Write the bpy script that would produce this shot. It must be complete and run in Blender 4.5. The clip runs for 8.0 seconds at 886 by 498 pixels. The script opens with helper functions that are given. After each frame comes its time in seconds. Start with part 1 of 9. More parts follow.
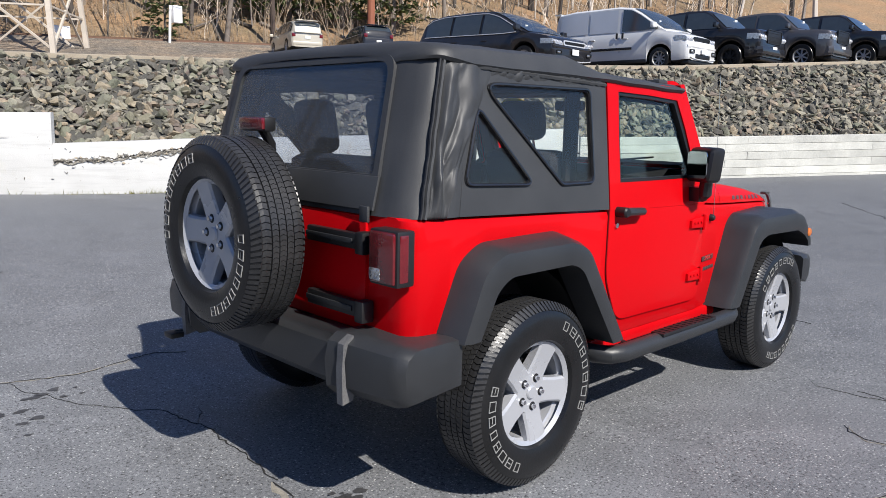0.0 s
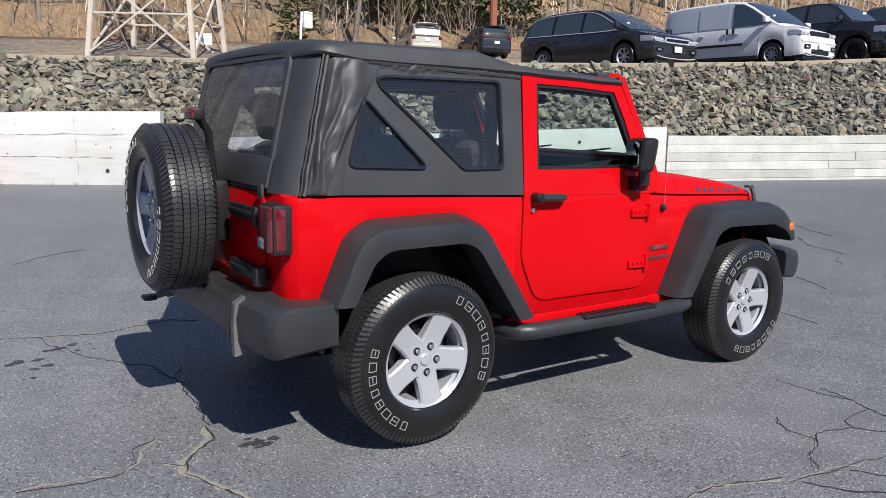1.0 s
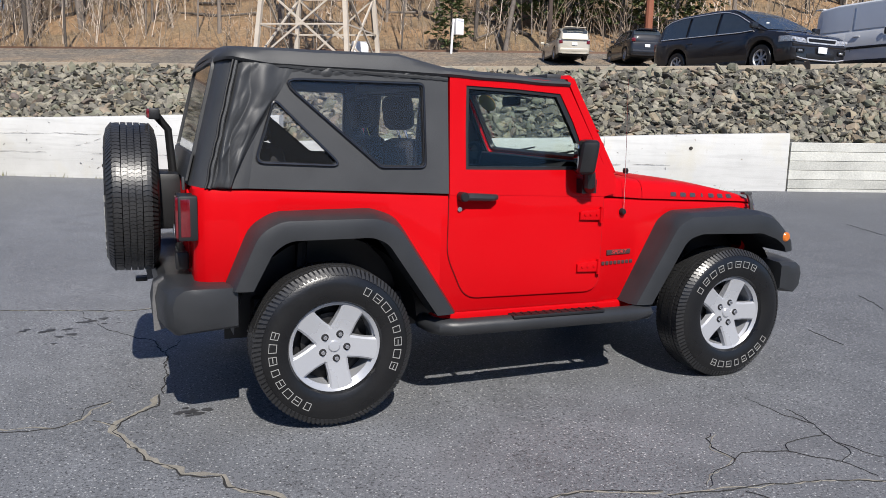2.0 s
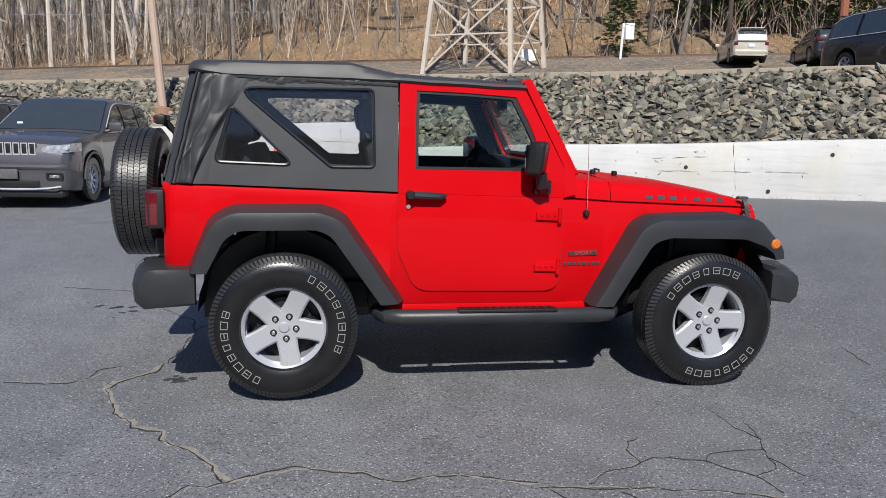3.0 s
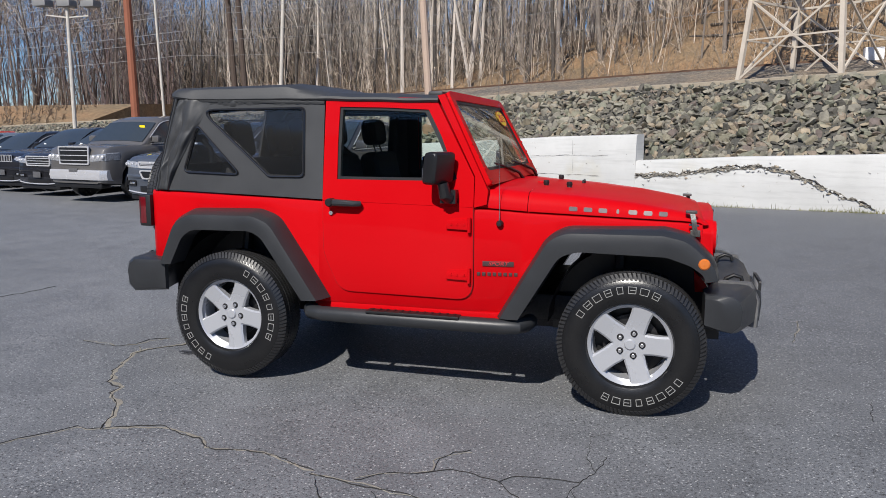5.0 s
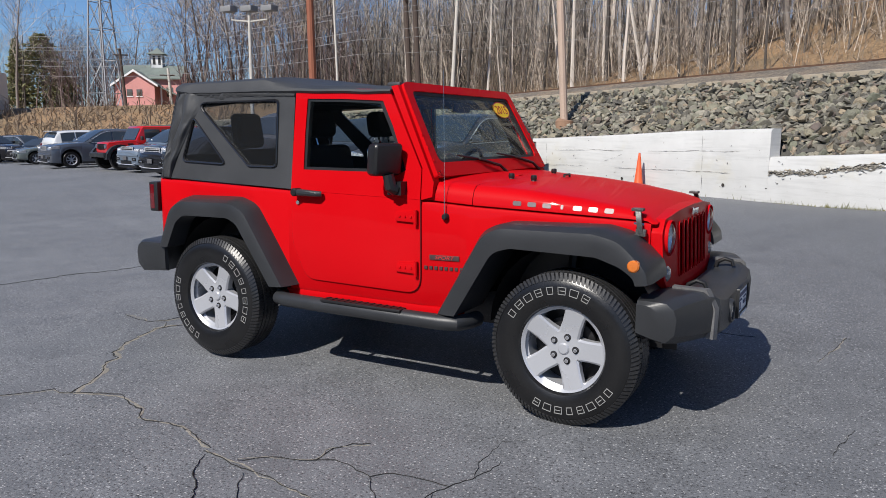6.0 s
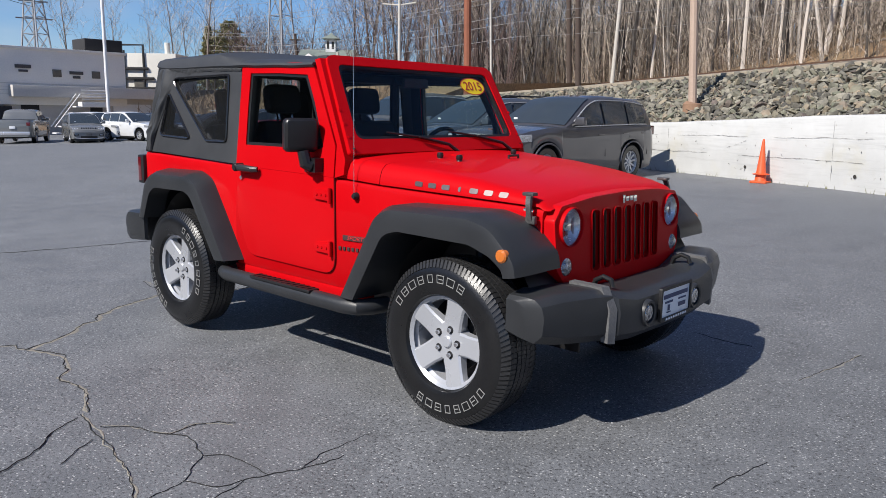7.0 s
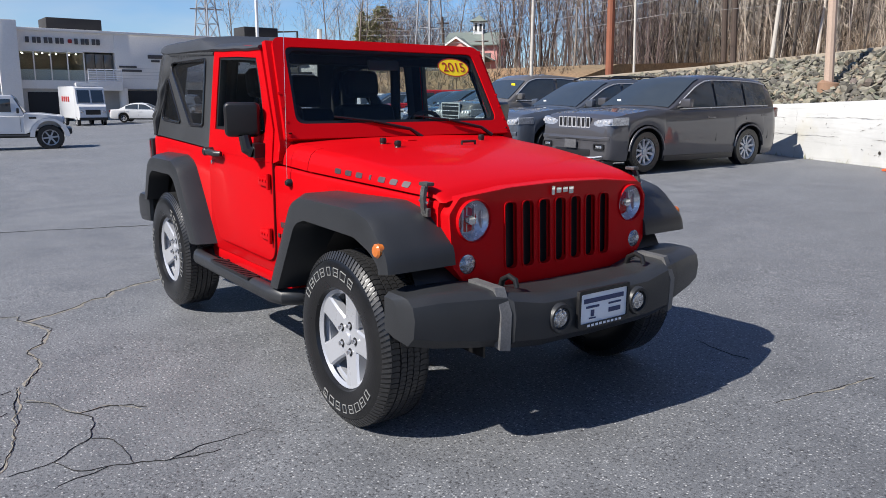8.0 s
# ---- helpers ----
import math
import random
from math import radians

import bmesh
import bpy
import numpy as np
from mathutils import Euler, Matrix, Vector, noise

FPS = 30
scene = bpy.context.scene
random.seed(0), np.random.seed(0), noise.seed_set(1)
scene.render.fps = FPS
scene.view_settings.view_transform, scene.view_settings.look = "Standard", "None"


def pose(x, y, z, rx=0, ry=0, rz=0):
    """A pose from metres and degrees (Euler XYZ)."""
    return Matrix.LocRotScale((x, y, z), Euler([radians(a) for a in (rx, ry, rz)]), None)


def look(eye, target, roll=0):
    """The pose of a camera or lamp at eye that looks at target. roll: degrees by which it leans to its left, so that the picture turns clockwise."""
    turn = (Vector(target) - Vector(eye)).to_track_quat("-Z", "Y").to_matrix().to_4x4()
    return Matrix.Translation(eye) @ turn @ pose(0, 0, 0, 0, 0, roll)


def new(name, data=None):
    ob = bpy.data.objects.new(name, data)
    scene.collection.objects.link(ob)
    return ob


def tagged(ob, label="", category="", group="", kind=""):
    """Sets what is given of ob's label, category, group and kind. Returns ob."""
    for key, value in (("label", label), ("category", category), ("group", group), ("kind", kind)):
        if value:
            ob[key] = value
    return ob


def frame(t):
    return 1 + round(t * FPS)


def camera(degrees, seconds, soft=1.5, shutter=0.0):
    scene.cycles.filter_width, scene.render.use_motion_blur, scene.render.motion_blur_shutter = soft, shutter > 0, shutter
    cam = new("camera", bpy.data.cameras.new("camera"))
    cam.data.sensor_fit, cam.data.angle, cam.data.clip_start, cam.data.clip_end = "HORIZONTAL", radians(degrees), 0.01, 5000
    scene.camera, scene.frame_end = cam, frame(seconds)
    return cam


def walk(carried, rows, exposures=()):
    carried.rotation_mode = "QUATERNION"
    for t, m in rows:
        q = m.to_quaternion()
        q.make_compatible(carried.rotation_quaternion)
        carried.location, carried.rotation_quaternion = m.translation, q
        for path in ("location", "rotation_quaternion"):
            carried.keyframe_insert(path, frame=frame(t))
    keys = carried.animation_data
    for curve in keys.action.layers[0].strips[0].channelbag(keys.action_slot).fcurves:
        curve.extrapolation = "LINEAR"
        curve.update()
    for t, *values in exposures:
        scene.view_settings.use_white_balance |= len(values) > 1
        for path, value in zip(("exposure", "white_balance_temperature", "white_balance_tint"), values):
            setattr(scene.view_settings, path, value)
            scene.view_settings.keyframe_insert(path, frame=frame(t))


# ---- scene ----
# ---------- camera ----------
cam = camera(60.4, 8.0, soft=0.65)
PATH = [
    (0, (-3.633, -2.772, 1.493), (-2.246, -1.368, 1.172), 1.4),
    (0.5, (-3.426, -3.205, 1.459), (-2.155, -1.694, 1.137), 1.3),
    (1, (-3.066, -3.661, 1.465), (-1.941, -2.04, 1.138), 1.4),
    (1.2, (-2.931, -3.859, 1.475), (-1.868, -2.196, 1.151), 1.4),
    (1.5, (-2.632, -4.086, 1.497), (-1.68, -2.357, 1.176), 1.3),
    (1.7, (-2.424, -4.182, 1.488), (-1.546, -2.414, 1.165), 1.4),
    (2.8, (-1.226, -4.828, 1.46), (-0.824, -2.895, 1.139), 1.8),
    (3, (-0.999, -4.908, 1.48), (-0.691, -2.958, 1.162), 1.4),
    (3.5, (-0.423, -5.083, 1.478), (-0.341, -3.109, 1.167), 1.2),
    (4, (0.165, -5.14, 1.471), (0.028, -3.168, 1.169), 0.9),
    (4.5, (0.772, -5.088, 1.494), (0.425, -3.14, 1.201), 0.5),
    (4.7, (1.013, -5.035, 1.508), (0.58, -3.104, 1.216), 0.3),
    (5.8, (2.33, -4.558, 1.452), (1.422, -2.802, 1.15), 0.2),
    (6, (2.537, -4.391, 1.478), (1.551, -2.678, 1.172), 0.2),
    (6.5, (3.029, -3.909, 1.449), (1.865, -2.317, 1.121), 0.5),
    (7, (3.499, -3.421, 1.448), (2.175, -1.964, 1.097), 0.8),
    (7.5, (3.799, -2.907, 1.44), (2.336, -1.596, 1.064), 0.8),
    (8, (4.062, -2.455, 1.462), (2.487, -1.289, 1.063), 0.4),
]
EXPOSURE = [(0, 0.58), (1, 0.50), (1.5, 0.44), (3, 0.30), (3.5, 0.26), (4.5, 0.24), (6, 0.26), (7, 0.40), (8, 0.60)]
walk(cam, [(t, look(eye, target, roll)) for t, eye, target, roll in PATH], EXPOSURE)


# ---------- daylight ----------
world = bpy.data.worlds.new("sky")
scene.world = world
world.use_nodes = True
SUN_WAY = Vector((0.12, 0.97, -0.92)).normalized()
wn = world.node_tree.nodes
sky = wn.new("ShaderNodeTexSky")
sky.sky_type = "NISHITA"
sky.sun_disc = False
sky.sun_elevation = math.asin(-SUN_WAY.z)
sky.sun_rotation = radians(180)
sky.air_density, sky.dust_density, sky.ozone_density = 1.0, 0.15, 3.0
wn["Background"].inputs["Strength"].default_value = 0.090
tone = wn.new("ShaderNodeMix")
tone.data_type, tone.blend_type = "RGBA", "MULTIPLY"
tone.inputs[0].default_value, tone.inputs[7].default_value = 1.0, (0.56, 0.72, 0.97, 1)
world.node_tree.links.new(sky.outputs["Color"], tone.inputs[6])
veil, way, stretch = wn.new("ShaderNodeTexNoise"), wn.new("ShaderNodeTexCoord"), wn.new("ShaderNodeMapping")
stretch.inputs["Scale"].default_value = (1.0, 1.0, 3.5)
veil.inputs["Scale"].default_value, veil.inputs["Detail"].default_value = 2.6, 6
thin = wn.new("ShaderNodeMapRange")
thin.inputs["From Min"].default_value, thin.inputs["From Max"].default_value = 0.48, 0.78
thin.inputs["To Min"].default_value, thin.inputs["To Max"].default_value = 0.0, 0.55
grey, cloud = wn.new("ShaderNodeRGBToBW"), wn.new("ShaderNodeMix")
cloud.data_type = "RGBA"
lift = wn.new("ShaderNodeMath")
lift.operation, lift.inputs[1].default_value = "MULTIPLY", 1.5
for a, b in ((way.outputs["Generated"], stretch.inputs["Vector"]), (stretch.outputs[0], veil.inputs["Vector"]), (veil.outputs["Fac"], thin.inputs["Value"]), (tone.outputs[2], grey.inputs[0]), (grey.outputs[0], lift.inputs[0]), (thin.outputs[0], cloud.inputs[0]), (tone.outputs[2], cloud.inputs[6]), (lift.outputs[0], cloud.inputs[7])):
    world.node_tree.links.new(a, b)
world.node_tree.links.new(cloud.outputs[2], wn["Background"].inputs["Color"])
sun = new("sun", bpy.data.lights.new("sun", "SUN"))
sun.data.energy, sun.data.angle, sun.data.color = 4.6, radians(0.53), (1.0, 0.95, 0.88)
sun.matrix_world = look((0, -30, 28), Vector((0, -30, 28)) + SUN_WAY)


# ---------- materials ----------
MATS = {}


def mat(name, col, rough=0.6, metal=0.0, vary=0.15, scale=6.0, fine=60.0, bump=0.1, coat=0.0, spec=0.5, col2=None, alpha_spread=0.0, emit=0.0, dist=0.01, limbs=False):
    """A principled surface whose colour, gloss and relief vary at two sizes."""
    if name in MATS:
        return MATS[name]
    m = bpy.data.materials.new(name)
    m.use_nodes = True
    t = m.node_tree
    b = t.nodes["Principled BSDF"]
    b.inputs["Metallic"].default_value = metal
    b.inputs["Specular IOR Level"].default_value = spec
    b.inputs["Coat Weight"].default_value = coat
    b.inputs["Coat Roughness"].default_value = 0.03
    co = t.nodes.new("ShaderNodeTexCoord")
    info = t.nodes.new("ShaderNodeObjectInfo")
    big, small = t.nodes.new("ShaderNodeTexNoise"), t.nodes.new("ShaderNodeTexNoise")
    for n, s in ((big, scale), (small, fine)):
        n.inputs["Scale"].default_value = s
        n.inputs["Detail"].default_value = 5
        t.links.new(co.outputs["Object"], n.inputs["Vector"])
    ramp = t.nodes.new("ShaderNodeValToRGB")
    c2 = col2 or tuple(min(1, c * (1 + vary) + 0.004) for c in col)
    c1 = col if col2 else tuple(c * (1 - vary) for c in col)
    ramp.color_ramp.elements[0].color, ramp.color_ramp.elements[1].color = (*c1, 1), (*c2, 1)
    ramp.color_ramp.elements[0].position, ramp.color_ramp.elements[1].position = 0.3, 0.7
    mixf = t.nodes.new("ShaderNodeMath")
    mixf.operation = "MULTIPLY_ADD"
    mixf.inputs[1].default_value = 0.5
    add = t.nodes.new("ShaderNodeMath")
    add.operation = "MULTIPLY_ADD"
    add.inputs[1].default_value = 0.5
    t.links.new(big.outputs["Fac"], mixf.inputs[0])
    t.links.new(small.outputs["Fac"], add.inputs[0])
    t.links.new(add.outputs[0], mixf.inputs[2])
    if alpha_spread:
        rnd = t.nodes.new("ShaderNodeMath")
        rnd.operation = "MULTIPLY_ADD"
        rnd.inputs[1].default_value, rnd.inputs[2].default_value = alpha_spread, -alpha_spread / 2
        source = t.nodes.new("ShaderNodeNewGeometry").outputs["Random Per Island"] if limbs else info.outputs["Random"]
        t.links.new(source, rnd.inputs[0])
        t.links.new(rnd.outputs[0], add.inputs[2])
    else:
        add.inputs[2].default_value = 0.0
    t.links.new(mixf.outputs[0], ramp.inputs["Fac"])
    t.links.new(ramp.outputs["Color"], b.inputs["Base Color"])
    rr = t.nodes.new("ShaderNodeMapRange")
    rr.inputs["To Min"].default_value, rr.inputs["To Max"].default_value = max(0.0, rough - 0.08), min(1, rough + 0.08)
    if rough <= 0.08:
        rr.inputs["To Min"].default_value, rr.inputs["To Max"].default_value = rough, rough + 0.03
    t.links.new(big.outputs["Fac"], rr.inputs["Value"])
    t.links.new(rr.outputs[0], b.inputs["Roughness"])
    if bump:
        bp = t.nodes.new("ShaderNodeBump")
        bp.inputs["Strength"].default_value, bp.inputs["Distance"].default_value = bump, dist
        t.links.new(small.outputs["Fac"], bp.inputs["Height"])
        t.links.new(bp.outputs[0], b.inputs["Normal"])
    if emit:
        b.inputs["Emission Color"].default_value, b.inputs["Emission Strength"].default_value = (*col, 1), emit
    MATS[name] = m
    return m


def glass_mat(name, tint, rough=0.0, gloss=0.04, haze=0.0):
    """A thin pane: mostly clear, tinted, with a mirror-like skin."""
    m = bpy.data.materials.new(name)
    m.use_nodes = True
    t = m.node_tree
    t.nodes.clear()
    out = t.nodes.new("ShaderNodeOutputMaterial")
    tr, gl, mx, lw, pw, ma = (t.nodes.new(n) for n in ("ShaderNodeBsdfTransparent", "ShaderNodeBsdfGlossy", "ShaderNodeMixShader", "ShaderNodeLayerWeight", "ShaderNodeMath", "ShaderNodeMath"))
    tr.inputs["Color"].default_value = (*tint, 1)
    gl.inputs["Roughness"].default_value = rough
    lw.inputs["Blend"].default_value = 0.5
    pw.operation, ma.operation = "POWER", "MULTIPLY_ADD"
    pw.inputs[1].default_value, ma.inputs[1].default_value, ma.inputs[2].default_value = 5.0, 0.9, gloss
    t.links.new(lw.outputs["Facing"], pw.inputs[0])
    t.links.new(pw.outputs[0], ma.inputs[0])
    t.links.new(ma.outputs[0], mx.inputs[0])
    if haze:
        df, m2 = t.nodes.new("ShaderNodeBsdfDiffuse"), t.nodes.new("ShaderNodeMixShader")
        df.inputs["Color"].default_value, m2.inputs[0].default_value = (0.48, 0.5, 0.53, 1), haze
        t.links.new(tr.outputs[0], m2.inputs[1])
        t.links.new(df.outputs[0], m2.inputs[2])
        t.links.new(m2.outputs[0], mx.inputs[1])
    else:
        t.links.new(tr.outputs[0], mx.inputs[1])
    t.links.new(gl.outputs[0], mx.inputs[2])
    t.links.new(mx.outputs[0], out.inputs["Surface"])
    MATS[name] = m
    return m


RED = mat("red_paint", (0.51, 0.0008, 0.004), 0.45, vary=0.03, scale=2, fine=300, bump=0.0, coat=0.15, spec=0.03)
BLACK_PLASTIC = mat("black_plastic", (0.0245, 0.026, 0.0285), 0.38, vary=0.18, scale=5, fine=380, bump=0.25, dist=0.002, spec=0.4)
SMOOTH_BLACK = mat("smooth_black_plastic", (0.009, 0.009, 0.010), 0.34, vary=0.2, fine=300, bump=0.1, dist=0.001)
TRIM_DARK = mat("dark_trim", (0.008, 0.008, 0.009), 0.45, vary=0.2, fine=200, bump=0.1, dist=0.002)
CANVAS = mat("soft_top_fabric", (0.0365, 0.038, 0.0405), 0.50, vary=0.25, scale=4, fine=240, bump=0.25, dist=0.002, spec=0.45)
RUBBER = mat("tyre_rubber", (0.0055, 0.0055, 0.006), 0.29, vary=0.25, scale=7, fine=120, bump=0.2, dist=0.003, spec=0.5)
TREAD_RUBBER = mat("tread_rubber", (0.024, 0.024, 0.025), 0.35, vary=0.3, scale=9, fine=90, bump=0.15, dist=0.003, spec=0.5)
PIPING = mat("glossy_piping", (0.012, 0.012, 0.014), 0.18, vary=0.1, bump=0.0, spec=0.8)
WHITE_LETTER = mat("tyre_lettering", (0.26, 0.26, 0.25), 0.6, vary=0.12, fine=150, bump=0.05)
ALLOY = mat("silver_alloy", (0.41, 0.42, 0.445), 0.28, metal=0.25, vary=0.05, scale=4, fine=300, bump=0.02, coat=0.5)
CHROME = mat("chrome", (0.75, 0.75, 0.76), 0.12, metal=1.0, vary=0.05, bump=0.0)
STEEL_DARK = mat("dark_steel", (0.022, 0.022, 0.024), 0.55, metal=0.6, vary=0.3, fine=90, bump=0.1)
INTERIOR = mat("interior_black", (0.010, 0.010, 0.0115), 0.75, vary=0.2, fine=250, bump=0.2, dist=0.002)
SEAT = mat("seat_cloth", (0.014, 0.014, 0.017), 0.9, vary=0.25, scale=12, fine=180, bump=0.3, dist=0.002)
RED_LENS = mat("red_lens", (0.12, 0.003, 0.007), 0.12, vary=0.15, scale=25, fine=90, bump=0.1, coat=1.0)
CLEAR_LENS = mat("clear_lens", (0.58, 0.60, 0.64), 0.08, metal=0.75, vary=0.85, scale=26, fine=45, bump=0.9, dist=0.02, coat=1.0)
LAMP_LENS = mat("headlight_lens", (0.36, 0.375, 0.41), 0.08, metal=0.7, vary=0.85, scale=30, fine=50, bump=0.8, dist=0.02, coat=1.0)
LAMP_BOWL = mat("lamp_reflector", (0.70, 0.71, 0.73), 0.25, metal=0.6, vary=0.25, scale=40, fine=70, bump=0.25, dist=0.01)
LAMP_COVER = glass_mat("lamp_cover", (0.93, 0.95, 0.97), 0.0, 0.06)
BRIGHT = mat("bright_trim", (0.66, 0.66, 0.68), 0.25, metal=0.45, vary=0.05, bump=0.0)
AMBER = mat("amber_lens", (0.55, 0.14, 0.012), 0.18, vary=0.15, scale=30, fine=80, bump=0.1, coat=1.0)
LETTER_DARK = mat("dark_decal", (0.055, 0.03, 0.03), 0.45, vary=0.1, bump=0.0)
DECAL_GREY = mat("smoky_metal_letters", (0.16, 0.13, 0.13), 0.4, metal=0.8, vary=0.1, bump=0.0)
WHITE_PLATE = mat("white_plate", (0.80, 0.82, 0.85), 0.35, vary=0.03, bump=0.0)
INK = mat("navy_ink", (0.03, 0.045, 0.12), 0.5, vary=0.1, bump=0.0)
YELLOW = mat("yellow_sticker", (0.90, 0.68, 0.01), 0.4, vary=0.03, bump=0.0)
RED_INK = mat("red_ink", (0.35, 0.02, 0.02), 0.5, vary=0.05, bump=0.0)
MIRROR = mat("mirror_glass", (0.42, 0.43, 0.45), 0.02, metal=1.0, vary=0.01, bump=0.0)
GLASS = glass_mat("clear_glass", (0.90, 0.94, 0.925), 0.0, 0.02)
VINYL = glass_mat("vinyl_window", (0.95, 0.955, 0.96), 0.03, 0.03, haze=0.010)
# Its haze paints in pale sky reflection along with the vinyl's own cloudiness.
VINYL_DARK = glass_mat("tinted_vinyl", (0.74, 0.77, 0.81), 0.04, 0.045, haze=0.05)
CAR_GLASS = mat("dark_car_glass", (0.034, 0.043, 0.050), 0.03, vary=0.1, bump=0.0, spec=1.0)


def nodes_of(name):
    m = bpy.data.materials.new(name)
    m.use_nodes = True
    MATS[name] = m
    return m, m.node_tree, m.node_tree.nodes["Principled BSDF"]


def noise_node(t, scale, detail=5, rough=0.5, vec=None, dist=0.0):
    n = t.nodes.new("ShaderNodeTexNoise")
    n.inputs["Scale"].default_value, n.inputs["Detail"].default_value, n.inputs["Roughness"].default_value = scale, detail, rough
    n.inputs["Distortion"].default_value = dist
    if vec is not None:
        t.links.new(vec, n.inputs["Vector"])
    return n


def ramp_node(t, fac, stops):
    r = t.nodes.new("ShaderNodeValToRGB")
    el = r.color_ramp.elements
    while len(el) < len(stops):
        el.new(0.5)
    for e, (p, c) in zip(el, stops):
        e.position, e.color = p, (c, c, c, 1) if isinstance(c, float) else (*c, 1)
    t.links.new(fac, r.inputs["Fac"])
    return r


def mix_node(t, fac, a, b, kind="MIX"):
    n = t.nodes.new("ShaderNodeMix")
    n.data_type, n.blend_type = "RGBA", kind
    for sock, v in ((n.inputs[0], fac), (n.inputs[6], a), (n.inputs[7], b)):
        if isinstance(v, (int, float)):
            sock.default_value = v
        elif isinstance(v, tuple):
            sock.default_value = (*v, 1)
        else:
            t.links.new(v, sock)
    return n.outputs[2]


def bump_node(t, b, height, strength, distance):
    n = t.nodes.new("ShaderNodeBump")
    n.inputs["Strength"].default_value, n.inputs["Distance"].default_value = strength, distance
    t.links.new(height, n.inputs["Height"])
    t.links.new(n.outputs[0], b.inputs["Normal"])


def make_asphalt():
    m, t, b = nodes_of("asphalt")
    co = t.nodes.new("ShaderNodeTexCoord").outputs["Object"]
    big, mid, grit = noise_node(t, 0.35, 6, 0.6, co), noise_node(t, 2.6, 6, 0.6, co), noise_node(t, 190, 2, 0.6, co)
    base = ramp_node(t, big.outputs["Fac"], [(0.3, (0.151, 0.157, 0.167)), (0.7, (0.189, 0.196, 0.207))])
    tone = ramp_node(t, mid.outputs["Fac"], [(0.3, 0.82), (0.7, 1.15)])
    c = mix_node(t, 1.0, base.outputs["Color"], tone.outputs["Color"], "MULTIPLY")
    grit2 = noise_node(t, 75, 3, 0.7, co)
    sep = t.nodes.new("ShaderNodeSeparateXYZ")
    t.links.new(co, sep.inputs[0])
    # Base colour is multiplied slowly darker towards +x.
    x_tone = t.nodes.new("ShaderNodeMapRange")
    x_tone.inputs["From Min"].default_value, x_tone.inputs["From Max"].default_value = -3.0, 4.0
    x_tone.inputs["To Min"].default_value, x_tone.inputs["To Max"].default_value = 1.05, 0.84
    t.links.new(sep.outputs["X"], x_tone.inputs["Value"])
    c = mix_node(t, 1.0, c, x_tone.outputs[0], "MULTIPLY")
    speck = ramp_node(t, grit2.outputs["Fac"], [(0.59, 0.0), (0.70, 0.75)])
    c = mix_node(t, speck.outputs["Color"], c, (0.48, 0.485, 0.49))
    pits = ramp_node(t, grit2.outputs["Fac"], [(0.36, 1.0), (0.45, 0.0)])
    c = mix_node(t, pits.outputs["Color"], c, (0.05, 0.05, 0.053))
    vor = t.nodes.new("ShaderNodeTexVoronoi")
    vor.inputs["Scale"].default_value = 62.0
    t.links.new(co, vor.inputs["Vector"])
    dot = ramp_node(t, vor.outputs["Distance"], [(0.20, 1.0), (0.30, 0.0)])
    pick = ramp_node(t, vor.outputs["Color"], [(0.62, 0.0), (0.72, 1.0)])
    few = mix_node(t, 1.0, dot.outputs["Color"], pick.outputs["Color"], "MULTIPLY")
    c = mix_node(t, few, c, (0.48, 0.48, 0.475))
    dark = ramp_node(t, grit.outputs["Fac"], [(0.30, 1.0), (0.42, 0.0)])
    c = mix_node(t, dark.outputs["Color"], c, (0.035, 0.035, 0.038))
    t.links.new(c, b.inputs["Base Color"])
    r = ramp_node(t, mid.outputs["Fac"], [(0.3, 0.55), (0.7, 0.72)])
    t.links.new(r.outputs["Color"], b.inputs["Roughness"])
    b.inputs["Specular IOR Level"].default_value = 0.22
    bump_node(t, b, grit2.outputs["Fac"], 0.6, 0.006)
    return m


def make_white_concrete():
    m, t, b = nodes_of("whitewashed_concrete")
    co = t.nodes.new("ShaderNodeTexCoord").outputs["Object"]
    n1, n2, n3 = noise_node(t, 1.3, 6, 0.6, co), noise_node(t, 9, 6, 0.65, co), noise_node(t, 70, 3, 0.5, co)
    base = ramp_node(t, n1.outputs["Fac"], [(0.3, (0.49, 0.49, 0.475)), (0.7, (0.57, 0.57, 0.555))])
    mp = t.nodes.new("ShaderNodeMapping")
    mp.inputs["Scale"].default_value = (0.5, 0.5, 7.0)
    t.links.new(co, mp.inputs["Vector"])
    n4 = noise_node(t, 2.2, 6, 0.62, mp.outputs[0])
    streak = ramp_node(t, n4.outputs["Fac"], [(0.30, 0.88), (0.5, 1.0)])
    base2 = mix_node(t, 1.0, base.outputs["Color"], streak.outputs["Color"], "MULTIPLY")
    chips = ramp_node(t, n2.outputs["Fac"], [(0.665, 0.0), (0.70, 1.0)])
    c = mix_node(t, chips.outputs["Color"], base2, (0.30, 0.27, 0.23))
    n5 = noise_node(t, 0.9, 5, 0.6, co)
    rust = ramp_node(t, n5.outputs["Fac"], [(0.56, 0.0), (0.72, 0.55)])
    c = mix_node(t, rust.outputs["Color"], c, (0.50, 0.47, 0.37))
    t.links.new(c, b.inputs["Base Color"])
    b.inputs["Roughness"].default_value = 0.85
    bump_node(t, b, n3.outputs["Fac"], 0.3, 0.01)
    return m


